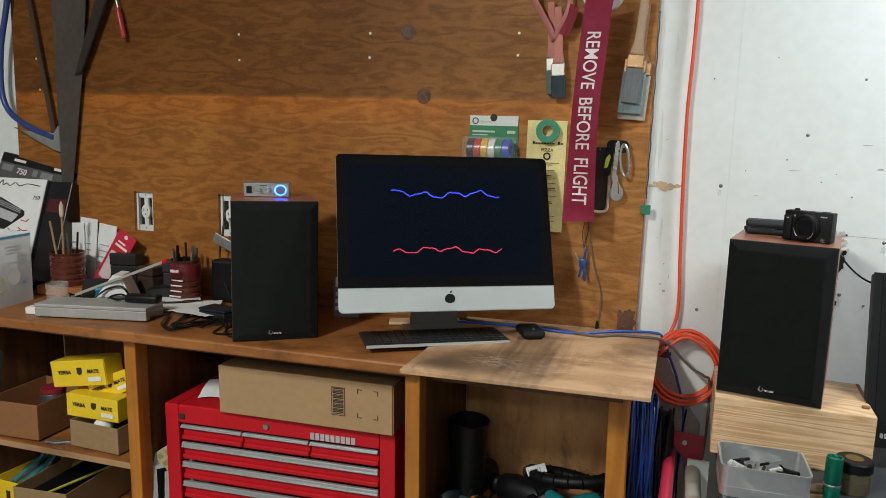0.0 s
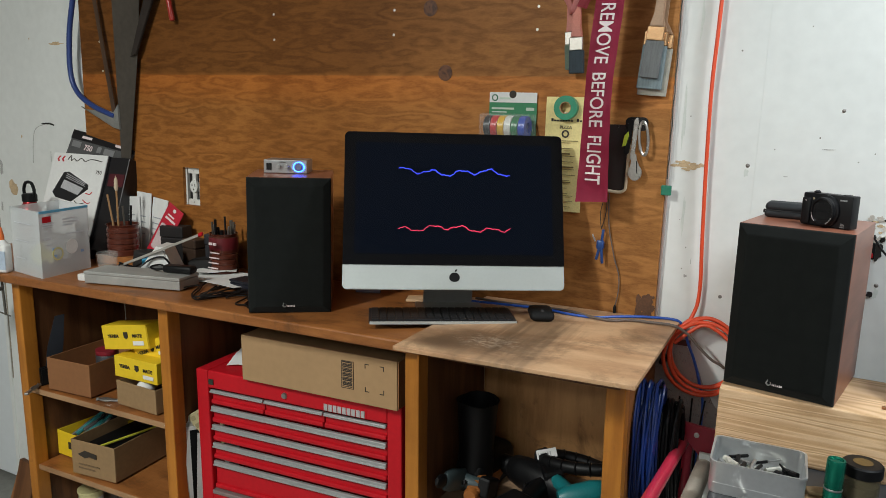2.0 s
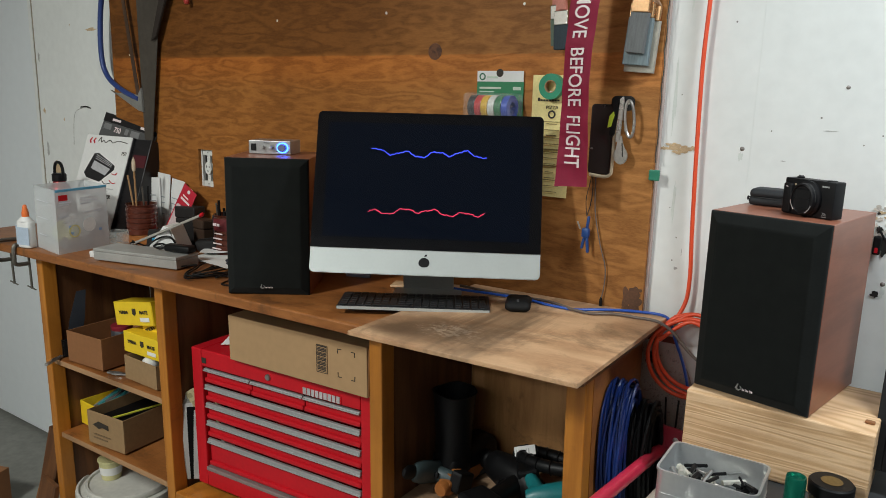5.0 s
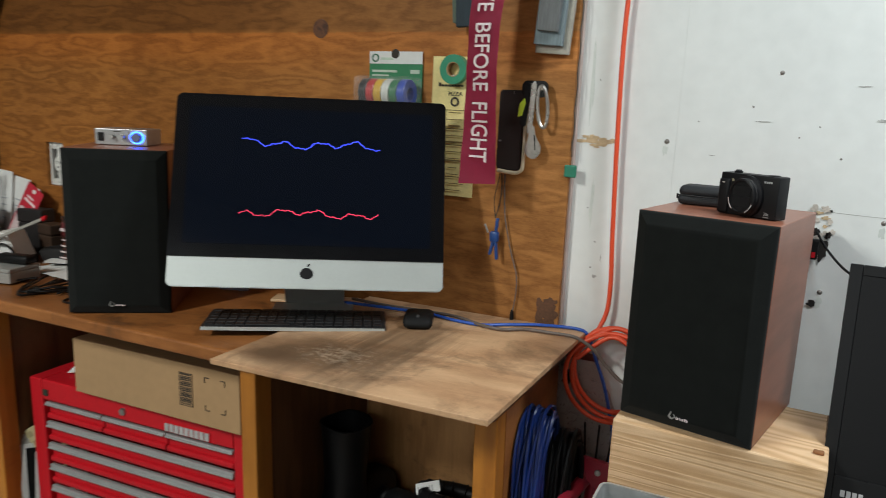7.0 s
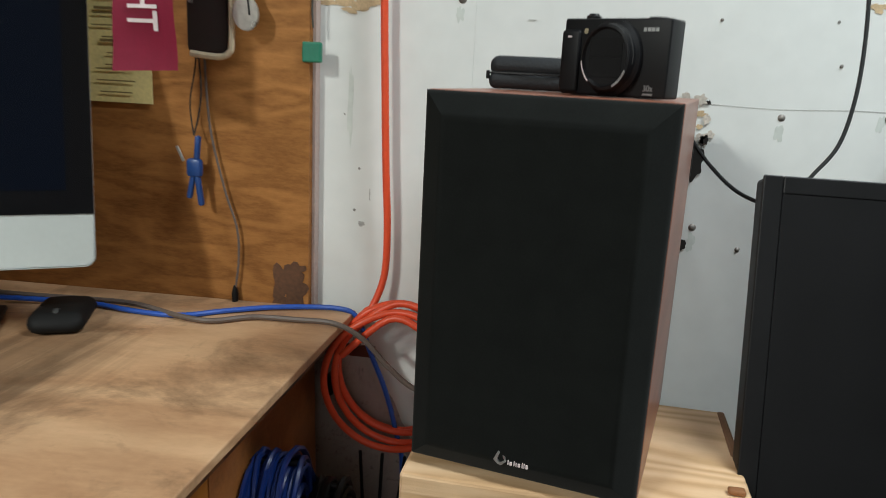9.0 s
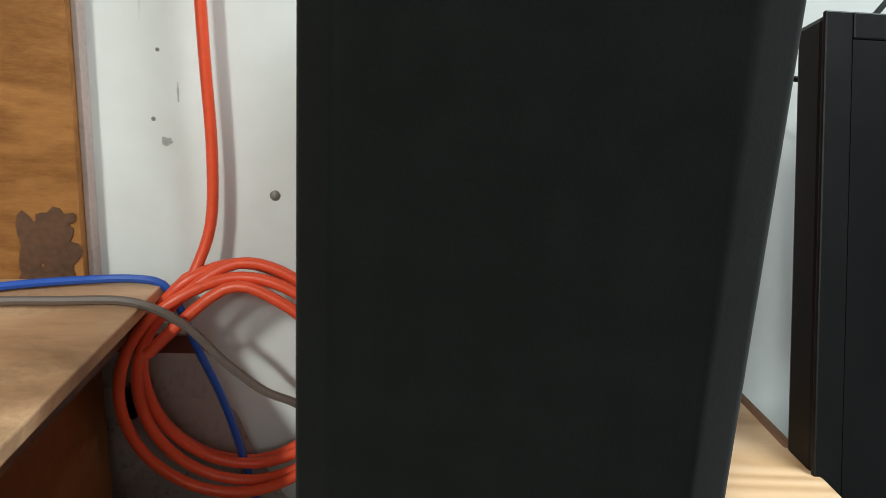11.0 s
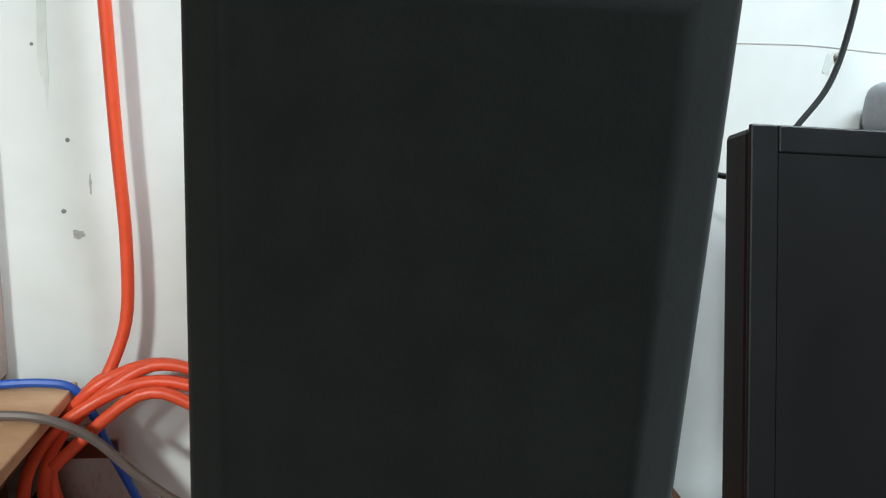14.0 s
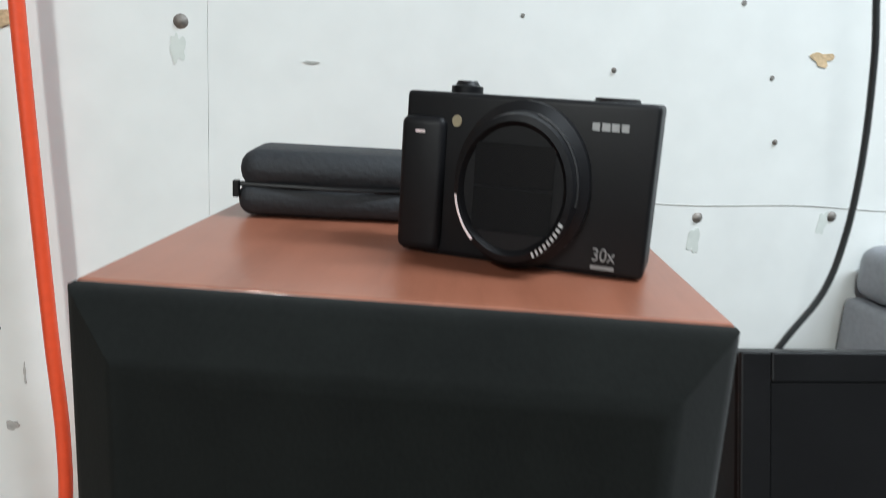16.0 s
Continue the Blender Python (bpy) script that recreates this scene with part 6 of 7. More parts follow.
wp = thing("wood_scrap", "pale thin wood scrap lying behind the keyboard", "offcut", pose(-0.80, 1.90, on(-0.75), 0, SLOPE, 20))
part("scrap", box(0, 0.20, 0, 0.05, 0, 0.007, 0.001), PINE, wp)

for x, y, w, d, h, rz, c, lab in ((-1.78, 1.95, 0.09, 0.05, 0.13, 8, (0.02, 0.018, 0.018), "dark plastic case standing behind the cans"),
                                  (-1.66, 1.93, 0.07, 0.05, 0.10, -10, (0.05, 0.03, 0.02), "dark brown box standing behind the cans"),
                                  (-1.57, 1.94, 0.06, 0.05, 0.12, 12, (0.03, 0.03, 0.035), "black tool pouch standing against the plywood"),
                                  (-1.62, 1.76, 0.06, 0.04, 0.035, 30, (0.012, 0.012, 0.013), "black charger lying behind the flat metal box"),
                                  (-1.33, 1.79, 0.10, 0.06, 0.028, -12, (0.012, 0.013, 0.02), "dark blue gadget lying by the speaker"),
                                  (-1.28, 1.90, 0.08, 0.07, 0.07, 5, (0.015, 0.015, 0.015), "black box standing behind the speaker")):
    q = thing("small_case", lab, "case", pose(x, y, on(x + w / 2), 0, SLOPE, rz), "small cases")
    cm = mat("small_case", c, 0.45, spec=0.3)
    part("body", box(0, w, 0, d, 0, h * 0.7, 0.004), cm, q)
    part("lid", box(-0.001, w + 0.001, -0.001, d + 0.001, h * 0.7 + 0.0005, h, 0.004), cm, q)
solo("black_cloth", crumple(box(0, 0.13, 0, 0.07, 0, 0.05, 0.012, 3), 0.018, 24), mat("black_cloth", (0.012, 0.011, 0.011), 0.8, 0, 0.3, 30, 0.3), "crumpled black cloth among the clutter", "cloth", pose(-1.80, 1.845, on(-1.75) + 0.004), smooth=True)
solo("black_cloth", crumple(box(0, 0.10, 0, 0.06, 0, 0.045, 0.012, 3), 0.016, 28, 3.0), bpy.data.materials["black_cloth"], "crumpled black cloth beside the labelled can", "cloth", pose(-1.58, 1.88, on(-1.55) + 0.004), smooth=True)
for i, (x, y) in enumerate(((-1.735, 1.80), (-1.55, 1.77), (-1.70, 1.76))):
    k = [(x + 0.045 * math.cos(a) + 0.01 * math.sin(3 * a + i), y + 0.03 * math.sin(a), on(x) + 0.012 + 0.010 * math.sin(2 * a + i) + 0.012) for a in [j * 0.6 for j in range(16)]]
    solo("loose_cable", tube(k, 0.0022, 6), BLACK, "thin black cable tangled on the bench", "cable", group="loose cables", smooth=True)
tumb = thing("clear_tumbler", "clear plastic cup with scraps beside the bag", "cup", pose(-1.775, 1.735, on(-1.77)))
part("cup", lathe([(0, 0.001), (0.026, 0), (0.031, 0.075), (0.030, 0.075), (0.025, 0.003)], 24), clear("cup_plastic", (0.7, 0.7, 0.66), 0.06, 0.12), tumb, smooth=True)
part("scrap", crumple(box(-0.015, 0.015, -0.012, 0.012, 0.004, 0.035, 0.006), 0.004, 60), mat("tan_scrap", (0.40, 0.22, 0.10), 0.6), tumb)
# clamps on the bench end
for x in (-2.27, -2.15):
    c = thing("bar_clamp", "small rusty screw clamp hanging on the bench edge", "clamp", pose(x, 1.60, bz(x)), "clamps")
    IR = mat("clamp_iron", (0.16, 0.15, 0.13), 0.5, 0.7, 0.3)
    part("frame", tube([(0, 0.05, 0.006), (0, 0.0, 0.008), (0, -0.014, 0.0), (0, -0.016, -0.03), (0, -0.012, -0.058), (0, 0.03, -0.062)], 0.007, 8), IR, c, smooth=True)
    part("screw", rod((0, 0.03, -0.025), (0.006, 0.03, -0.15), 0.004, 8), IR, c)
    part("tommy_bar", rod((-0.022, 0.03, -0.145), (0.030, 0.03, -0.150), 0.0025, 6), IR, c)
    part("pad", lathe([(0, 0), (0.011, 0), (0.011, 0.006), (0, 0.007)], 12, pose(0, 0.03, -0.0305)), mat("brass", (0.45, 0.28, 0.08), 0.35, 0.8), c)

# ---- left bay ----
def shelf_z(x, level):
    return 0.883 + level + 0.02 * (x + 0.6) + 0.0005


def carton_open(x, y, z, rz, w, d, h, material, label):
    c = thing("open_carton", label, "box", pose(x, y, z, 0, SLOPE, rz), "open cartons")
    t = 0.003
    part("front_panel", crumple(box(0, w, 0, t, 0, h, 0.001), 0.0015, 12), material, c)
    part("back_panel", box(0, w, d - t, d, 0, h, 0.001), material, c)
    part("end_panel", box(0, t, t, d - t, 0, h, 0.001), material, c)
    part("end_panel", crumple(box(w - t, w, t, d - t, 0, h, 0.001), 0.0015, 12), material, c)
    part("bottom", box(t, w - t, t, d - t, 0, t), material, c)
    return c


s1, s2 = -0.385, -0.655
carton_open(-1.978, 1.648, shelf_z(-1.9, s1) + 0.004, 2.5, 0.190, 0.23, 0.105, CARD2, "open brown cardboard box on the upper shelf")
tin1 = thing("spray_tin", "dark tin with red lid inside the brown box", "tin", pose(-1.835, 1.76, shelf_z(-1.83, s1) + 0.012))
part("tin", lathe([(0, 0), (0.034, 0), (0.035, 0.002), (0.035, 0.10), (0.033, 0.104)], 24), mat("dull_tin", (0.12, 0.12, 0.13), 0.35, 0.6), tin1, smooth=True)
part("lid", lathe([(0.034, 0.103), (0.035, 0.105), (0.035, 0.118), (0, 0.119)], 24), mat("dark_red_lid", (0.25, 0.02, 0.03), 0.4), tin1, smooth=True)
part("label", box(-0.018, 0.018, -0.0362, -0.033, 0.04, 0.07), FLAGTXT, tin1)
carton_open(-1.682, 1.668, shelf_z(-1.62, s1) + 0.003, -3, 0.178, 0.20, 0.076, CARDTAN, "torn tan carton holding small parts")
bulb = bmesh.new()
bmesh.ops.create_uvsphere(bulb, u_segments=16, v_segments=10, radius=0.028)
solo("foam_ball", bulb, PAPER, "white foam ball in the torn carton", "ball", pose(-1.60, 1.705, shelf_z(-1.60, s1) + 0.055), smooth=True)


def tea_box(m, w, d, h, label):
    b = thing("yellow_carton", label, "box", m, "yellow cartons")
    part("carton", crumple(box(0, w, 0, d, 0, h, 0.0015), 0.0012, 14), YELLOW, b)
    t1 = writing("YERBA", 0.0155, bold=0.0003)
    t2 = writing("MATE", 0.0155, bold=0.0003)
    part("lettering", moved(t1, Matrix.Translation((w * 0.25, -0.0018, h * 0.55))), INK, b)
    part("lettering", moved(t2, Matrix.Translation((w * 0.79, -0.0018, h * 0.55))), INK, b)
    part("crest", slab([(w * 0.49, h * 0.72), (w * 0.58, h * 0.72), (w * 0.58, h * 0.50), (w * 0.535, h * 0.42), (w * 0.49, h * 0.50)], -0.002, -0.0005), INK, b, "dark shield emblem")
    part("label", box(w * 0.68, w * 0.92, -0.0022, -0.0012, h * 0.16, h * 0.34), PAPER, b)
    return b


tea_box(pose(-1.711, 1.688, 0.560, 0, -1, 0), 0.183, 0.07, 0.066, "yellow tea carton standing on the torn carton")
tea_box(pose(-1.655, 1.730, 0.588, -6, -24, 6), 0.14, 0.04, 0.062, "yellow tea carton, crumpled and tilted")
tea_box(pose(-1.772, 1.705, 0.629, 0, -9, 4), 0.183, 0.07, 0.076, "yellow tea carton tilted on top of the others")
part("flap", box(0.186, 0.1875, 0.0, 0.07, 0.0, 0.074), YELLOW, bpy.data.objects["yellow_carton.002"])
sw = thing("pruning_saw", "black curved pruning saw standing in the bay", "saw", pose(-2.035, 1.67, shelf_z(-2.03, s1), 0, -6, 70))
part("blade", slab([(0, 0.0), (0.05, 0.02), (0.08, 0.12), (0.10, 0.22), (0.07, 0.22), (0.03, 0.12)], 0, 0.002), mat("dark_blue_steel", (0.03, 0.035, 0.045), 0.45, 0.3), sw)
part("handle", slab([(-0.01, -0.0), (0.05, 0.0), (0.055, 0.06), (-0.005, 0.06)], -0.01, 0.01, 0.004), BLACK, sw)
for x, y, rz in ((-1.765, 1.656, 20), (-2.04, 1.652, -60)):
    pl = thing("pliers", "small steel pliers lying on the shelf edge", "pliers", pose(x, y, shelf_z(x, s1) + 0.006, 0, 0, rz), "pliers")
    part("handle", tube([(0, 0, 0), (0.03, 0.010, 0), (0.06, 0.002, 0)], 0.0045, 6), STEEL, pl)
    part("handle", tube([(0, 0.008, 0), (0.03, -0.004, 0), (0.06, 0.004, 0)], 0.0045, 6), STEEL, pl)
    part("jaw", box(0.055, 0.085, -0.004, 0.009, -0.004, 0.004, 0.002), STEEL, pl)
yb3 = carton_open(-2.052, 1.715, shelf_z(-1.98, s2) + 0.004, -3, 0.145, 0.22, 0.085, YELLOW, "open yellow carton full of hand tools")
part("crest", box(0.06, 0.075, -0.002, -0.001, 0.03, 0.055), INK, yb3)
for i in range(8):
    solo("hand_tool", rod((-2.035 + 0.012 * i, 1.745 + 0.02 * (i % 4), shelf_z(-1.95, s2) + 0.05 + 0.008 * (i % 3)), (-2.015 + 0.010 * i, 1.85 + 0.02 * (i % 3), shelf_z(-1.95, s2) + 0.10 + 0.01 * (i % 2)), 0.006 + 0.002 * (i % 3), 8), (STEEL, mat("teal_grip", (0.03, 0.20, 0.20), 0.4), STEEL, BLACK)[i % 4], "steel hand tool lying in the yellow carton", "hand tool", group="hand tools")
cb2 = carton_open(-1.885, 1.646, shelf_z(-1.79, s2) + 0.004, 4, 0.186, 0.29, 0.115, CARDTAN, "open tan cardboard box with printed side on the lower shelf")
part("print_mark", moved(slab([(0, 0.01), (0.03, 0.0), (0.05, 0.008), (0.08, 0.004), (0.08, 0.02), (0.03, 0.026)], -0.003, -0.0012), Matrix.Translation((0.03, 0, 0.06))), INK, cb2)
part("print_bar", join(box(0.03, 0.12, -0.0028, -0.0012, 0.035, 0.039), box(0.03, 0.10, -0.0028, -0.0012, 0.022, 0.026)), mat("brown_print", (0.16, 0.10, 0.05), 0.7), cb2)
part("black_cloth", crumple(box(0.012, 0.174, 0.012, 0.278, 0.02, 0.085, 0.01), 0.006, 18), BLACK, cb2, "black bundled cloth")
solo("yellow_rule", rod((-1.80, 1.67, shelf_z(-1.8, s2) + 0.100), (-1.725, 1.91, shelf_z(-1.7, s2) + 0.112), 0.004, 6), mat("lime_rod", (0.5, 0.5, 0.05), 0.4), "yellow-green rod lying on the tan box", "rod")
bk = thing("paint_bucket", "dirty white plastic bucket with stacked lids under the shelf", "bucket", pose(-1.895, 1.785, FLOOR + 0.001) @ Matrix.Diagonal((1.05, 1.05, 1.0, 1)))
WP = mat("dirty_white_plastic", (0.56, 0.55, 0.50), 0.45, 0, 0.15, 8)
part("body", lathe([(0, 0), (0.135, 0), (0.14, 0.005), (0.152, 0.25), (0.160, 0.252), (0.160, 0.262)], 36), WP, bk, smooth=True)
part("lid", lathe([(0.166, 0.258), (0.168, 0.27), (0.166, 0.285), (0.158, 0.288), (0.154, 0.278), (0, 0.280)], 36), WP, bk, "ridged lid", smooth=True)
part("lid", lathe([(0.138, 0.281), (0.140, 0.292), (0.136, 0.300), (0.128, 0.300), (0.124, 0.293), (0, 0.295)], 36), WP, bk, "smaller stacked lid", smooth=True)
tb = thing("plastic_tub", "small pale yellow plastic tub standing on the bucket lid", "tub", pose(-1.955, 1.755, FLOOR + 0.2965))
part("tub", lathe([(0, 0), (0.033, 0), (0.040, 0.066), (0.043, 0.068), (0.043, 0.074), (0, 0.072)], 24), mat("pale_yellow_plastic", (0.60, 0.56, 0.28), 0.45), tb, smooth=True)
part("label", lathe([(0.0365, 0.02), (0.0395, 0.05)], 24), PAPER, tb, smooth=True)
for i, (x, y, rx, ry, h, mm) in enumerate(((-2.30, 1.62, -8, 10, 0.45, INNER), (-2.42, 1.68, -10, 14, 0.38, CARD2), (-2.22, 1.58, -6, 12, 0.30, INNER))):
    q = thing("leaning_board", "dark brown board leaning beside the bench", "board", pose(x, y, FLOOR + 0.004, rx, ry, 0), "leaning boards")
    part("board", box(0, 0.09, 0, 0.018, 0, h, 0.002), mm, q)
cbx = thing("floor_carton", "brown cardboard box standing on the concrete floor", "box", pose(-2.75, 1.35, FLOOR + 0.001, 0, 0, 20))
part("carton", crumple(box(0, 0.28, 0, 0.25, 0, 0.16, 0.002), 0.004, 8), CARD2, cbx)
part("flap", moved(box(0, 0.28, 0, 0.003, 0, 0.09), pose(0, 0.0, 0.16, -55)), CARD2, cbx)

# magazines between post and chest
for i in range(5):
    mg = thing("magazine", "printed magazine standing bent beside the tool chest", "magazine", pose(-1.405 + 0.006 * i, 1.66 + 0.006 * i, 0.2225, 0, -10 + 3 * i, 60 - 4 * i), "magazines")
    g = sheet(0.12, 0.26 - 0.01 * i, 4, 12)
    for v in g.verts:
        v.co.y += 0.035 * (v.co.z / 0.26) ** 2 - 0.02 * (v.co.z / 0.26)
    part("cover", thick(g, 0.003), (PAPER, mat("grey_print_page", (0.45, 0.44, 0.40), 0.5), PAPER, BLACK, PAPER)[i], mg, smooth=True)
pc = thing("egg_tray_card", "tan printed carton sheet wedged above the magazines", "carton", pose(-1.430, 1.676, 0.478, 0, -33, 25))
part("sheet", box(0, 0.105, 0, 0.008, -0.13, 0, 0.002), mat("olive_tan_card", (0.42, 0.36, 0.20), 0.7, 0, 0.2, 20), pc)
OLIVE = mat("olive_print", (0.27, 0.23, 0.12), 0.7)
for i in range(4):
    for k in range(5):
        part("print_block", box(0.008 + 0.024 * i, 0.022 + 0.024 * i + 0.003 * (k % 2), -0.0008, 0.0, -0.122 + 0.025 * k, -0.108 + 0.025 * k), OLIVE, pc)
en = thing("white_envelope", "crumpled white sheet lying on the tool chest", "paper", pose(-1.30, 1.74, 0.652, 0, 0, 14))
part("sheet", thick(crumple(moved(sheet(0.11, 0.09, 6, 5), pose(0, 0, 0.008, -80)), 0.008, 18), 0.0008), PAPER, en, smooth=True)

# ---- right bay ----
RB = 0.883 - 0.455 + 0.0045
mass = thing("rubber_boot", "black rubber boot standing in the dark bay", "boot", pose(-0.550, 1.845, RB, 0, 0, 172) @ Matrix.Diagonal((0.85, 0.85, 1.16, 1)))
part("shaft", crumple(lathe([(0, 0.02), (0.055, 0.02), (0.052, 0.10), (0.062, 0.20), (0.066, 0.205), (0.060, 0.205), (0.05, 0.10)], 20), 0.006, 14), BLACK, mass, smooth=True)
part("foot", crumple(box(-0.05, 0.05, -0.17, 0.05, 0.0, 0.075, 0.03, 3), 0.004, 14), BLACK, mass, smooth=True)
part("sole", box(-0.052, 0.052, -0.175, 0.055, -0.001, 0.014, 0.004), mat("sole_grey", (0.03, 0.035, 0.04), 0.6), mass)


def drill(m, body, grip, label):
    d = thing("power_drill", label, "drill", m, "power tools")
    part("motor_housing", lathe([(0, -0.075), (0.022, -0.073), (0.030, -0.05), (0.031, 0.03), (0.026, 0.06), (0.020, 0.068), (0, 0.069)], 18, pose(0, 0, 0.031, 0, 90)), body, d, smooth=True)
    part("chuck", lathe([(0.017, 0), (0.019, 0.01), (0.018, 0.03), (0.010, 0.042), (0, 0.043)], 16, pose(0.068, 0, 0.031, 0, 90)), BLACK, d, smooth=True)
    part("grip", tube([(-0.03, 0.01, 0.03), (-0.04, 0.06, 0.028), (-0.055, 0.11, 0.027)], 0.021, 10, 4), grip, d, smooth=True)
    part("battery", box(-0.09, -0.025, 0.10, 0.165, 0.001, 0.055, 0.008), BLACK, d)
    part("trigger", box(-0.012, -0.004, 0.03, 0.05, 0.022, 0.036, 0.003), BLACK, d)
    return d


ORB = mat("burnt_orange_plastic", (0.34, 0.12, 0.03), 0.4)
TEAL = mat("teal_plastic", (0.01, 0.17, 0.18), 0.4)
DGR = mat("dark_teal_grey", (0.05, 0.075, 0.08), 0.45)
drill(pose(-0.568, 1.755, RB + 0.02, 0, -20, 262) @ Matrix.Diagonal((0.85, 0.5, 0.95, 1)), DGR, DGR, "dark grey-green cordless drill lying on the shelf")
st = thing("hand_stapler", "burnt orange hand tool lying on the shelf", "tool", pose(-0.522, 1.765, RB, 0, 0, 88))
part("body", box(0.0, 0.185, -0.019, 0.019, 0.0, 0.036, 0.007), ORB, st)
part("lever", tube([(0.02, 0, 0.038), (0.09, 0, 0.050), (0.175, 0, 0.060)], 0.010, 8, 4), ORB, st, smooth=True)
part("head", lathe([(0, -0.012), (0.016, -0.012), (0.019, -0.006), (0.019, 0.006), (0.012, 0.014), (0, 0.015)], 16, pose(-0.004, 0, 0.020, 0, 90)), ORB, st, smooth=True)
drill(pose(-0.395, 1.88, RB, 0, 0, 160) @ Matrix.Diagonal((1.2, 1.2, 1.4, 1)), BLACK, BLACK, "black power tool lying on the shelf")
drill(pose(-0.245, 1.80, RB + 0.05, 0, -12, 32) @ Matrix.Diagonal((0.8, 0.85, 0.95, 1)), TEAL, TEAL, "teal power tool lying at the bay's edge")
hs = thing("ribbed_hose", "black ribbed hose coiled behind the power tools", "hose", pose(-0.30, 1.93, RB + 0.045))
pts = [(0.11 * math.cos(a * 0.9) + 0.01, 0.06 * math.sin(a * 0.9), 0.0 + 0.011 * a) for a in [k * 0.35 for k in range(22)]]
part("hose", tube(pts, 0.016, 10, 2), BLACK, hs, smooth=True)
for i in range(2, 42, 2):
    sm = smoothed(pts, 2)
    q, d = sm[i], (sm[i + 1] - sm[i]).normalized()
    part("rib", lathe([(0.0165, -0.002), (0.019, 0), (0.0165, 0.002)], 12, Matrix.Translation(q) @ d.to_track_quat("Z", "Y").to_matrix().to_4x4()), BLACK, hs)
tg = thing("paper_tag", "white tag lying on the black power tool", "tag", pose(-0.395, 1.885, RB + 0.092, -45, -14, 25))
part("tag", box(0, 0.052, 0, 0.002, 0, 0.024, 0.0005), PAPER, tg)
part("print_bar", join(*[box(0.004 + 0.006 * i, 0.007 + 0.006 * i, -0.0006, 0.0, 0.004, 0.016) for i in range(6)]), GREYMARK, tg)

for i in range(3):
    solo("coiled_cable", tube([(-0.34 + 0.03 * i, 1.72 + 0.02 * i, RB + 0.006), (-0.30, 1.76, RB + 0.03 + 0.02 * i), (-0.24 - 0.02 * i, 1.72, RB + 0.05), (-0.20, 1.80, RB + 0.02), (-0.26, 1.86, RB + 0.01)], 0.004, 6), BLACK, "black tool cord looped on the shelf", "cable", group="tool cords", smooth=True)

# ---- between bench and desk ----
bc = thing("blue_cord_coil", "dark blue extension cord coiled on the bench's side", "cable", pose(-0.112, 1.825, 0.655))
for i in range(34):
    j = i % 17
    part("strand", tube([(-0.026 + 0.0030 * j + 0.003 * math.sin(3 * a + i), (0.050 + 0.012 * math.sin(i * 1.9) + 0.008 * (i > 16)) * math.cos(a), (0.136 + 0.014 * math.cos(i * 2.3) + 0.008 * (i > 16)) * math.sin(a) - 0.004 * math.sin(i)) for a in [radians(36 * k) for k in range(10)]], 0.0034, 6, 3, True), BLUED, bc, smooth=True)
part("hook", rod((-0.062, 0, 0.140), (0.026, 0, 0.148), 0.003), BLACK, bc)
kc = thing("black_cord_coil", "black cord coil hanging beside the blue one", "cable", pose(-0.078, 1.865, 0.62))
for i in range(14):
    part("strand", tube([(0.0036 * i - 0.022 + 0.003 * math.sin(2 * a + i), (0.046 + 0.010 * math.sin(i * 1.3)) * math.cos(a), (0.132 + 0.012 * math.cos(i * 1.7)) * math.sin(a)) for a in [radians(36 * k) for k in range(10)]], 0.0044, 6, 3, True), BLACK, kc, smooth=True)
part("hook", rod((-0.07, 0, 0.132), (0.018, 0, 0.138), 0.003), BLACK, kc)
pls = thing("brown_plastic_sheet", "crumpled brown clear plastic sheet hanging on the wall", "plastic sheet", pose(-0.168, 2.036, 0.30))
fm = sheet(1.0, 0.565, 26, 84)
for v in fm.verts:
    k = min(1.0, max(0.0, (0.565 - v.co.z) / 0.19))
    v.co.x *= 0.080 + 0.105 * k ** 1.2 + 0.008 * noise.noise(Vector((0, 0, v.co.z * 26)))
    fold = noise.noise(Vector((v.co.x * 16, 3.0, v.co.z * 11))) + 0.5 * noise.noise(Vector((v.co.x * 45, 9.0, v.co.z * 34)))
    v.co.y = -0.012 * abs(fold) - 0.004 * noise.noise(Vector((v.co.x * 90, 1.0, v.co.z * 70))) + 0.008
part("film", thick(fm, 0.0006), clear("brown_film", (0.42, 0.25, 0.21), 0.10, 0.42), pls, smooth=True)
part("tape", box(0.02, 0.10, -0.012, -0.008, 0.545, 0.56), BROWNCAN, pls)
redf = thing("red_tube_frame", "red steel tube stand between bench and desk", "tube frame", pose(0, 0, 0))
PR = mat("pinkish_red_enamel", (0.60, 0.03, 0.07), 0.32, 0, 0.12, 10, 0.03, coat=0.3)
part("rail", tube([(-0.05, 2.0, 0.632), (-0.054, 1.75, 0.660), (-0.058, 1.36, 0.705)], 0.0135, 14, 2), PR, redf, smooth=True)
part("leg", tube([(-0.058, 1.375, 0.70), (-0.06, 1.37, 0.3), (-0.06, 1.36, FLOOR)], 0.0135, 14, 2), PR, redf, smooth=True)
part("leg", tube([(-0.05, 1.99, 0.63), (-0.05, 1.99, 0.3), (-0.05, 1.99, FLOOR)], 0.0135, 14, 2), PR, redf, smooth=True)
part("gusset", slab([(-0.055, 0.70), (0.024, 0.695), (0.024, 0.62), (0.0, 0.615), (-0.04, 0.655)], 1.90, 1.91, 0.001), mat("dark_red_plate", (0.28, 0.012, 0.03), 0.4), redf, "dark red plate")
part("bolt", lathe([(0, 0.004), (0.006, 0.003), (0.006, 0)], 10, pose(-0.02, 1.90, 0.675, 90)), STEEL, redf)
tb2 = thing("cardboard_tube", "pale cardboard tube lying along the red stand", "tube", pose(0, 0, 0))
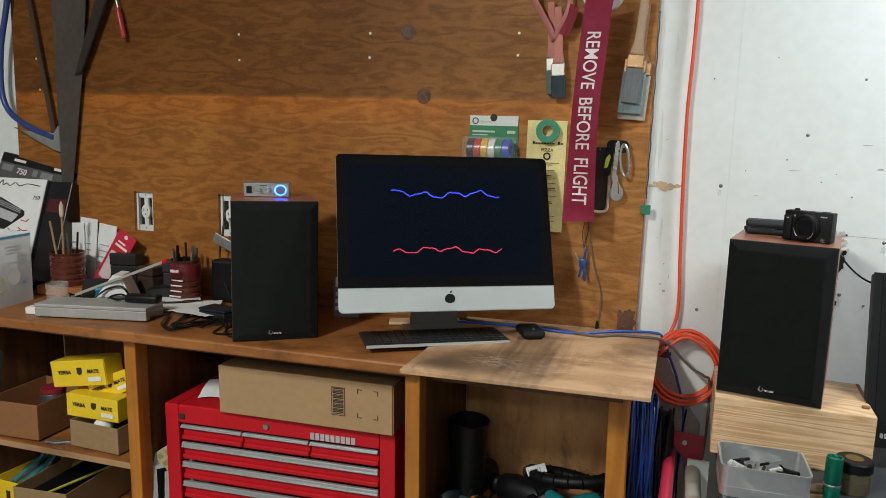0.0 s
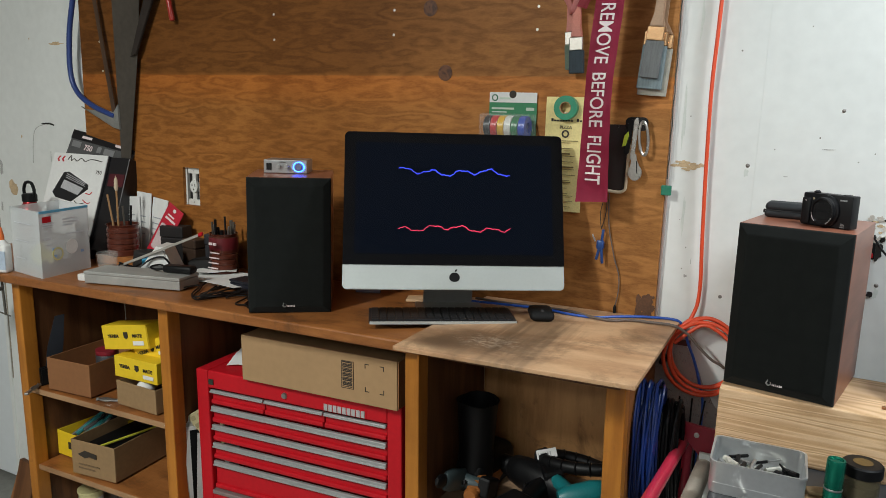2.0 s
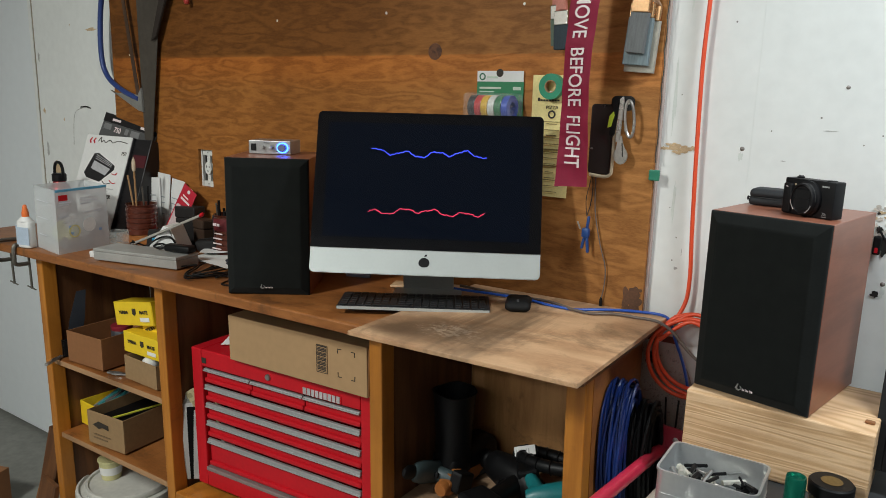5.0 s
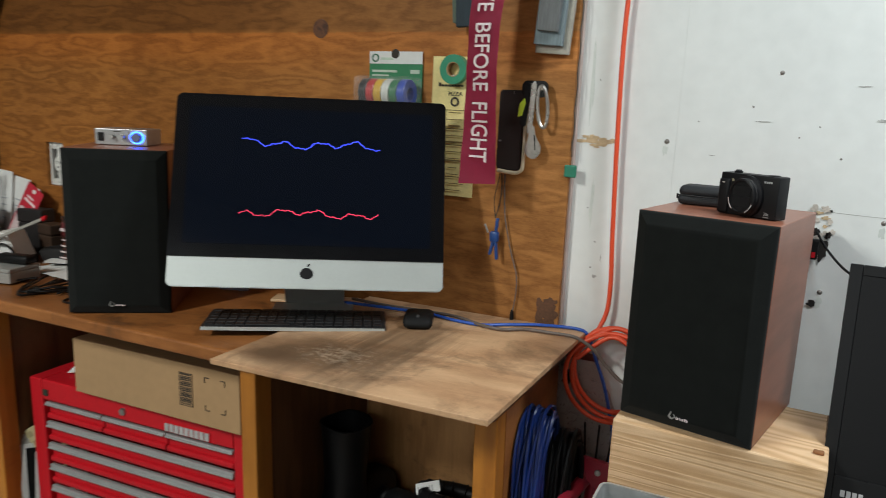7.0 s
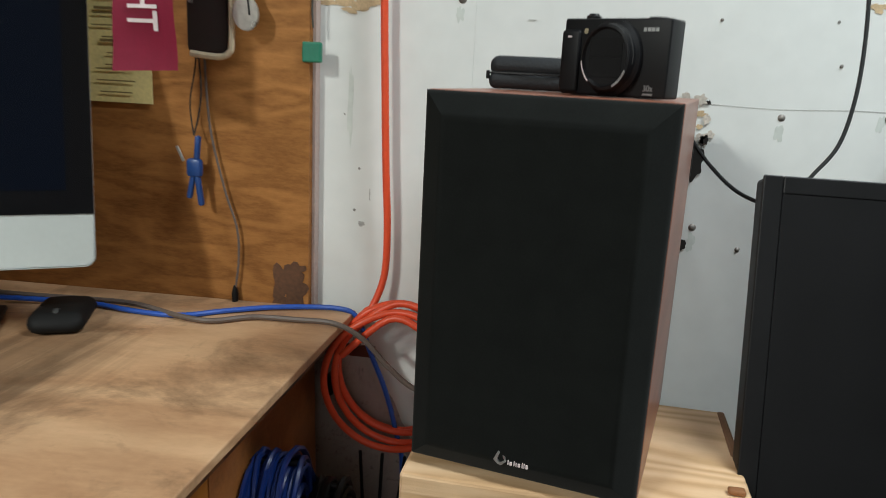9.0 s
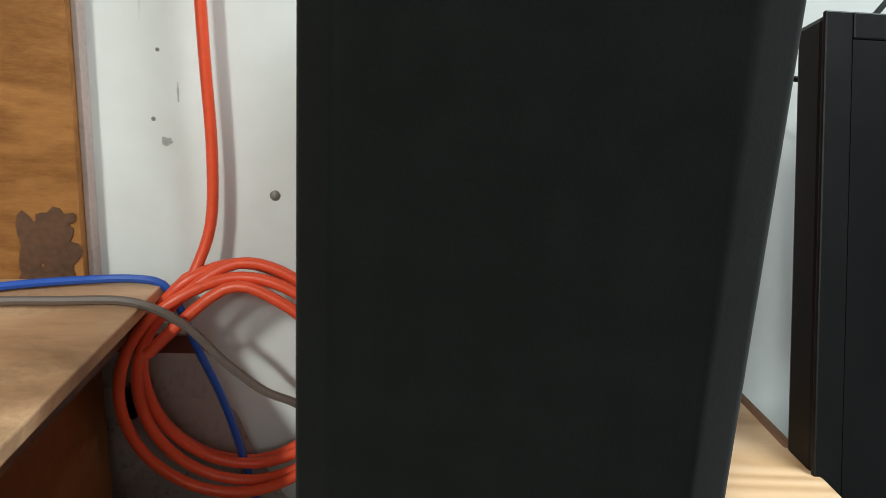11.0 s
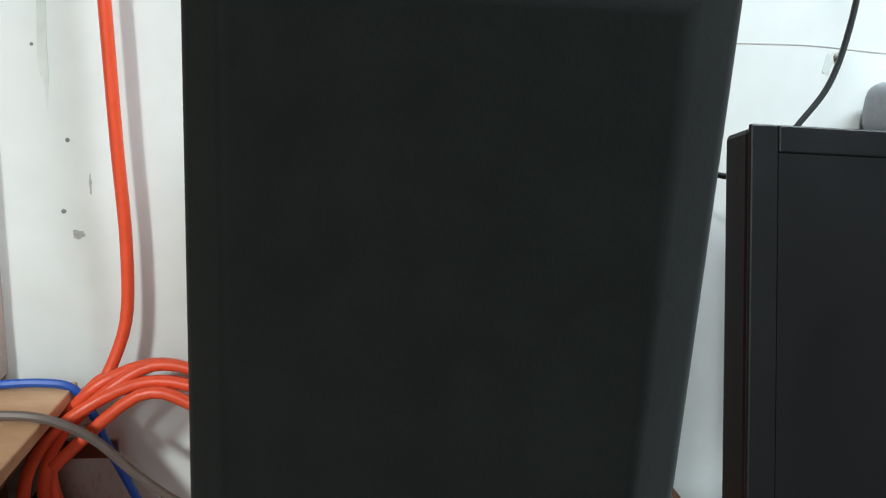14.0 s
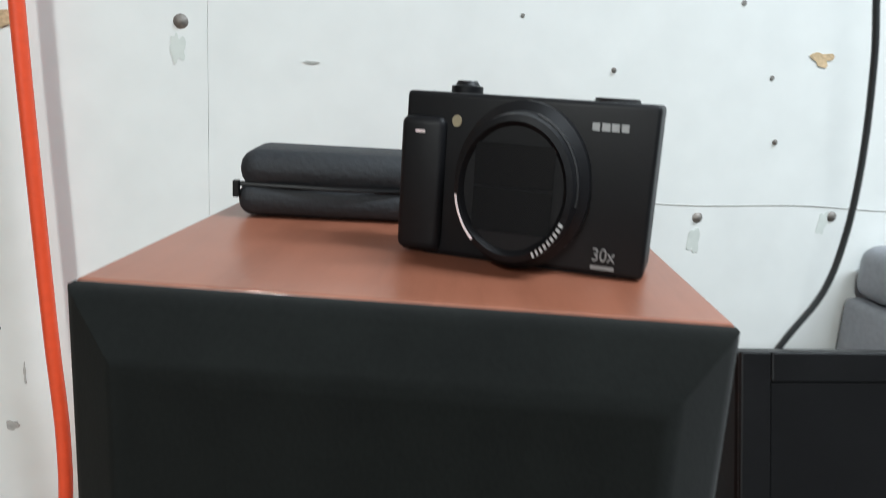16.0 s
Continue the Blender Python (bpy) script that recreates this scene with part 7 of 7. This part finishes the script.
part("tube", tube([(0.003, 1.95, 0.600), (0.0, 1.45, 0.648)], 0.019, 16, 1), mat("tube_card", (0.45, 0.40, 0.33), 0.6), tb2, smooth=True)
part("support", rod((0.003, 1.93, 0.585), (0.003, 1.93, FLOOR), 0.008), BLACK, tb2)
part("support", rod((0.0, 1.47, 0.63), (0.0, 1.47, FLOOR), 0.008), BLACK, tb2)
wbd = thing("white_board_offcut", "white board offcut leaning behind the red stand", "board", pose(-0.01, 1.955, FLOOR, 4, 0, 0))
part("board", box(0, 0.05, 0, 0.008, 0, 0.93, 0.001), WHITE, wbd)
for i in range(3):
    solo("thin_cord", tube([(-0.08 + 0.03 * i, 2.01, 0.72), (-0.07 + 0.02 * i, 1.99, 0.60), (-0.09 + 0.03 * i, 1.97, 0.48), (-0.05, 1.98, 0.36), (-0.07 + 0.03 * i, 1.98, FLOOR + 0.003)], 0.0022, 6), BLACK, "thin black cord dangling by the wall", "cable", group="thin cords", smooth=True)

# ---- on the desk, before the block ----
tn = thing("metal_tray", "open rectangular metal tin filled with small hardware", "tin", pose(0.043, 1.553, DT + 0.0005, 0, 0, 1.5))
TINM = mat("tin_metal", (0.60, 0.61, 0.61), 0.30, 0.75, 0.08, 15.0)
def wall_ring(w, d, r, z0, z1, t):
    out, inn = rounded(w, d, r), [(t + a, t + b) for a, b in rounded(w - 2 * t, d - 2 * t, r - t)]
    bm = bmesh.new()
    R = [[bm.verts.new((a, b, z)) for a, b in ring] for ring, z in ((out, z0), (out, z1), (inn, z1), (inn, z0))]
    n = len(out)
    for p, q in zip(R, R[1:] + R[:1]):
        for i in range(n):
            bm.faces.new((p[i], p[(i + 1) % n], q[(i + 1) % n], q[i]))
    bmesh.ops.recalc_face_normals(bm, faces=bm.faces[:])
    return bm
part("wall", wall_ring(0.160, 0.122, 0.014, 0.0, 0.060, 0.0015), TINM, tn, smooth=True)
part("rim", wall_ring(0.164, 0.126, 0.016, 0.057, 0.0615, 0.004), TINM, tn, m=pose(-0.002, -0.002, 0), smooth=True)
part("bottom", box(0.004, 0.156, 0.004, 0.118, 0.0, 0.002), TINM, tn)
part("bead", wall_ring(0.1612, 0.1232, 0.0146, 0.018, 0.0205, 0.001), TINM, tn, m=pose(-0.0006, -0.0006, 0), smooth=True)
r6 = random.Random(6)
for i in range(44):
    x, y = r6.uniform(0.025, 0.135), r6.uniform(0.025, 0.095)
    a, ln = r6.uniform(0, 6.28), r6.uniform(0.02, 0.05)
    z = 0.012 + 0.0007 * i
    e = (min(max(x + ln * math.cos(a), 0.012), 0.148), min(max(y + ln * math.sin(a), 0.012), 0.11), z + r6.uniform(-0.004, 0.008))
    o = solo("small_hardware", rod((x, y, z), e, r6.uniform(0.0015, 0.0065), 7), (STEEL, BLACK, SPECK, BLACK)[i % 4], "small metal fitting lying in the tin", "hardware", pose(0.043, 1.553, DT + 0.0005, 0, 0, 1.5), group="loose hardware")
bx = thing("white_card", "white card lying under the hardware in the tin", "card", pose(0.06, 1.575, DT + 0.0035, 0, 0, 8))
part("card", box(0, 0.12, 0, 0.07, 0, 0.003, 0.0005), PAPER, bx)
gr = thing("green_flashlight", "shiny green metal flashlight standing on the desk", "flashlight", pose(0.247, 1.615, DT + 0.0005))
part("barrel", lathe([(0, 0), (0.0145, 0), (0.0155, 0.002), (0.0155, 0.028), (0.0145, 0.030), (0.0145, 0.034), (0.0155, 0.036), (0.0155, 0.084), (0.0145, 0.087), (0.012, 0.087), (0.011, 0.084), (0, 0.084)], 28), mat("green_anodised", (0.01, 0.22, 0.14), 0.2, 0.7, 0.1), gr, "green anodised barrel", smooth=True)
part("lens_ring", lathe([(0.0155, 0.030), (0.0160, 0.031), (0.0160, 0.033), (0.0155, 0.034)], 28), STEEL, gr, smooth=True)
jr = thing("glass_jar", "small glass jar with black lid and amber sticker", "jar", pose(0.293, 1.672, DT + 0.0005) @ Matrix.Diagonal((0.86, 0.86, 0.95, 1)))
jg = part("glass", lathe([(0, 0), (0.034, 0), (0.037, 0.004), (0.037, 0.045), (0.033, 0.050)], 28), clear("jar_glass", (0.20, 0.17, 0.10), 0.05, 0.55), jr, smooth=True)
part("contents", lathe([(0, 0.003), (0.034, 0.003), (0.034, 0.03), (0, 0.032)], 24), mat("dark_contents", (0.05, 0.035, 0.015), 0.6), jr, smooth=True)
lid = part("lid", lathe([(0.037, 0.048), (0.040, 0.049), (0.040, 0.068), (0.037, 0.071), (0, 0.0715)], 32), BLACK, jr, "black screw lid", smooth=True)
part("sticker", lathe([(0, 0.0724), (0.019, 0.0722), (0.019, 0.0716)], 24), mat("amber_print", (0.12, 0.07, 0.018), 0.4, vary=0.6, scale=25), lid)
tw = thing("folded_rag", "small folded tan cloth scrap beside the flashlight", "rag", pose(0.205, 1.60, DT + 0.0005, 0, 0, 20))
part("fold", crumple(box(0, 0.05, 0, 0.03, 0, 0.010, 0.003), 0.003, 40), CARDTAN, tw)
part("fold", crumple(box(0.004, 0.045, 0.003, 0.028, 0.0105, 0.018, 0.003), 0.003, 40, 2.0), CARDTAN, tw)
bo = thing("steel_bolt", "steel bolt lying on the desk before the tin", "bolt", pose(0.09, 1.50, DT + 0.006, 0, 90, 70))
part("shank", lathe([(0, 0), (0.004, 0), (0.004, 0.05), (0, 0.05)], 10), STEEL, bo)
part("head", lathe([(0, -0.005), (0.0055, -0.005), (0.0055, 0.0), (0, 0)], 6), STEEL, bo)
for i in range(3):
    kb2 = thing("pocket_tool", "dark small tool lying on the desk by the jar", "tool", pose(0.36 + 0.03 * i, 1.60 + 0.03 * i, DT + 0.0005, 0, 0, 30 * i), "pocket tools")
    part("body", box(0, 0.07, 0, 0.018, 0, 0.010, 0.003), BLACK, kb2)
    part("blade", box(0.07, 0.10, 0.004, 0.013, 0.003, 0.006, 0.001), SAWSTEEL, kb2)
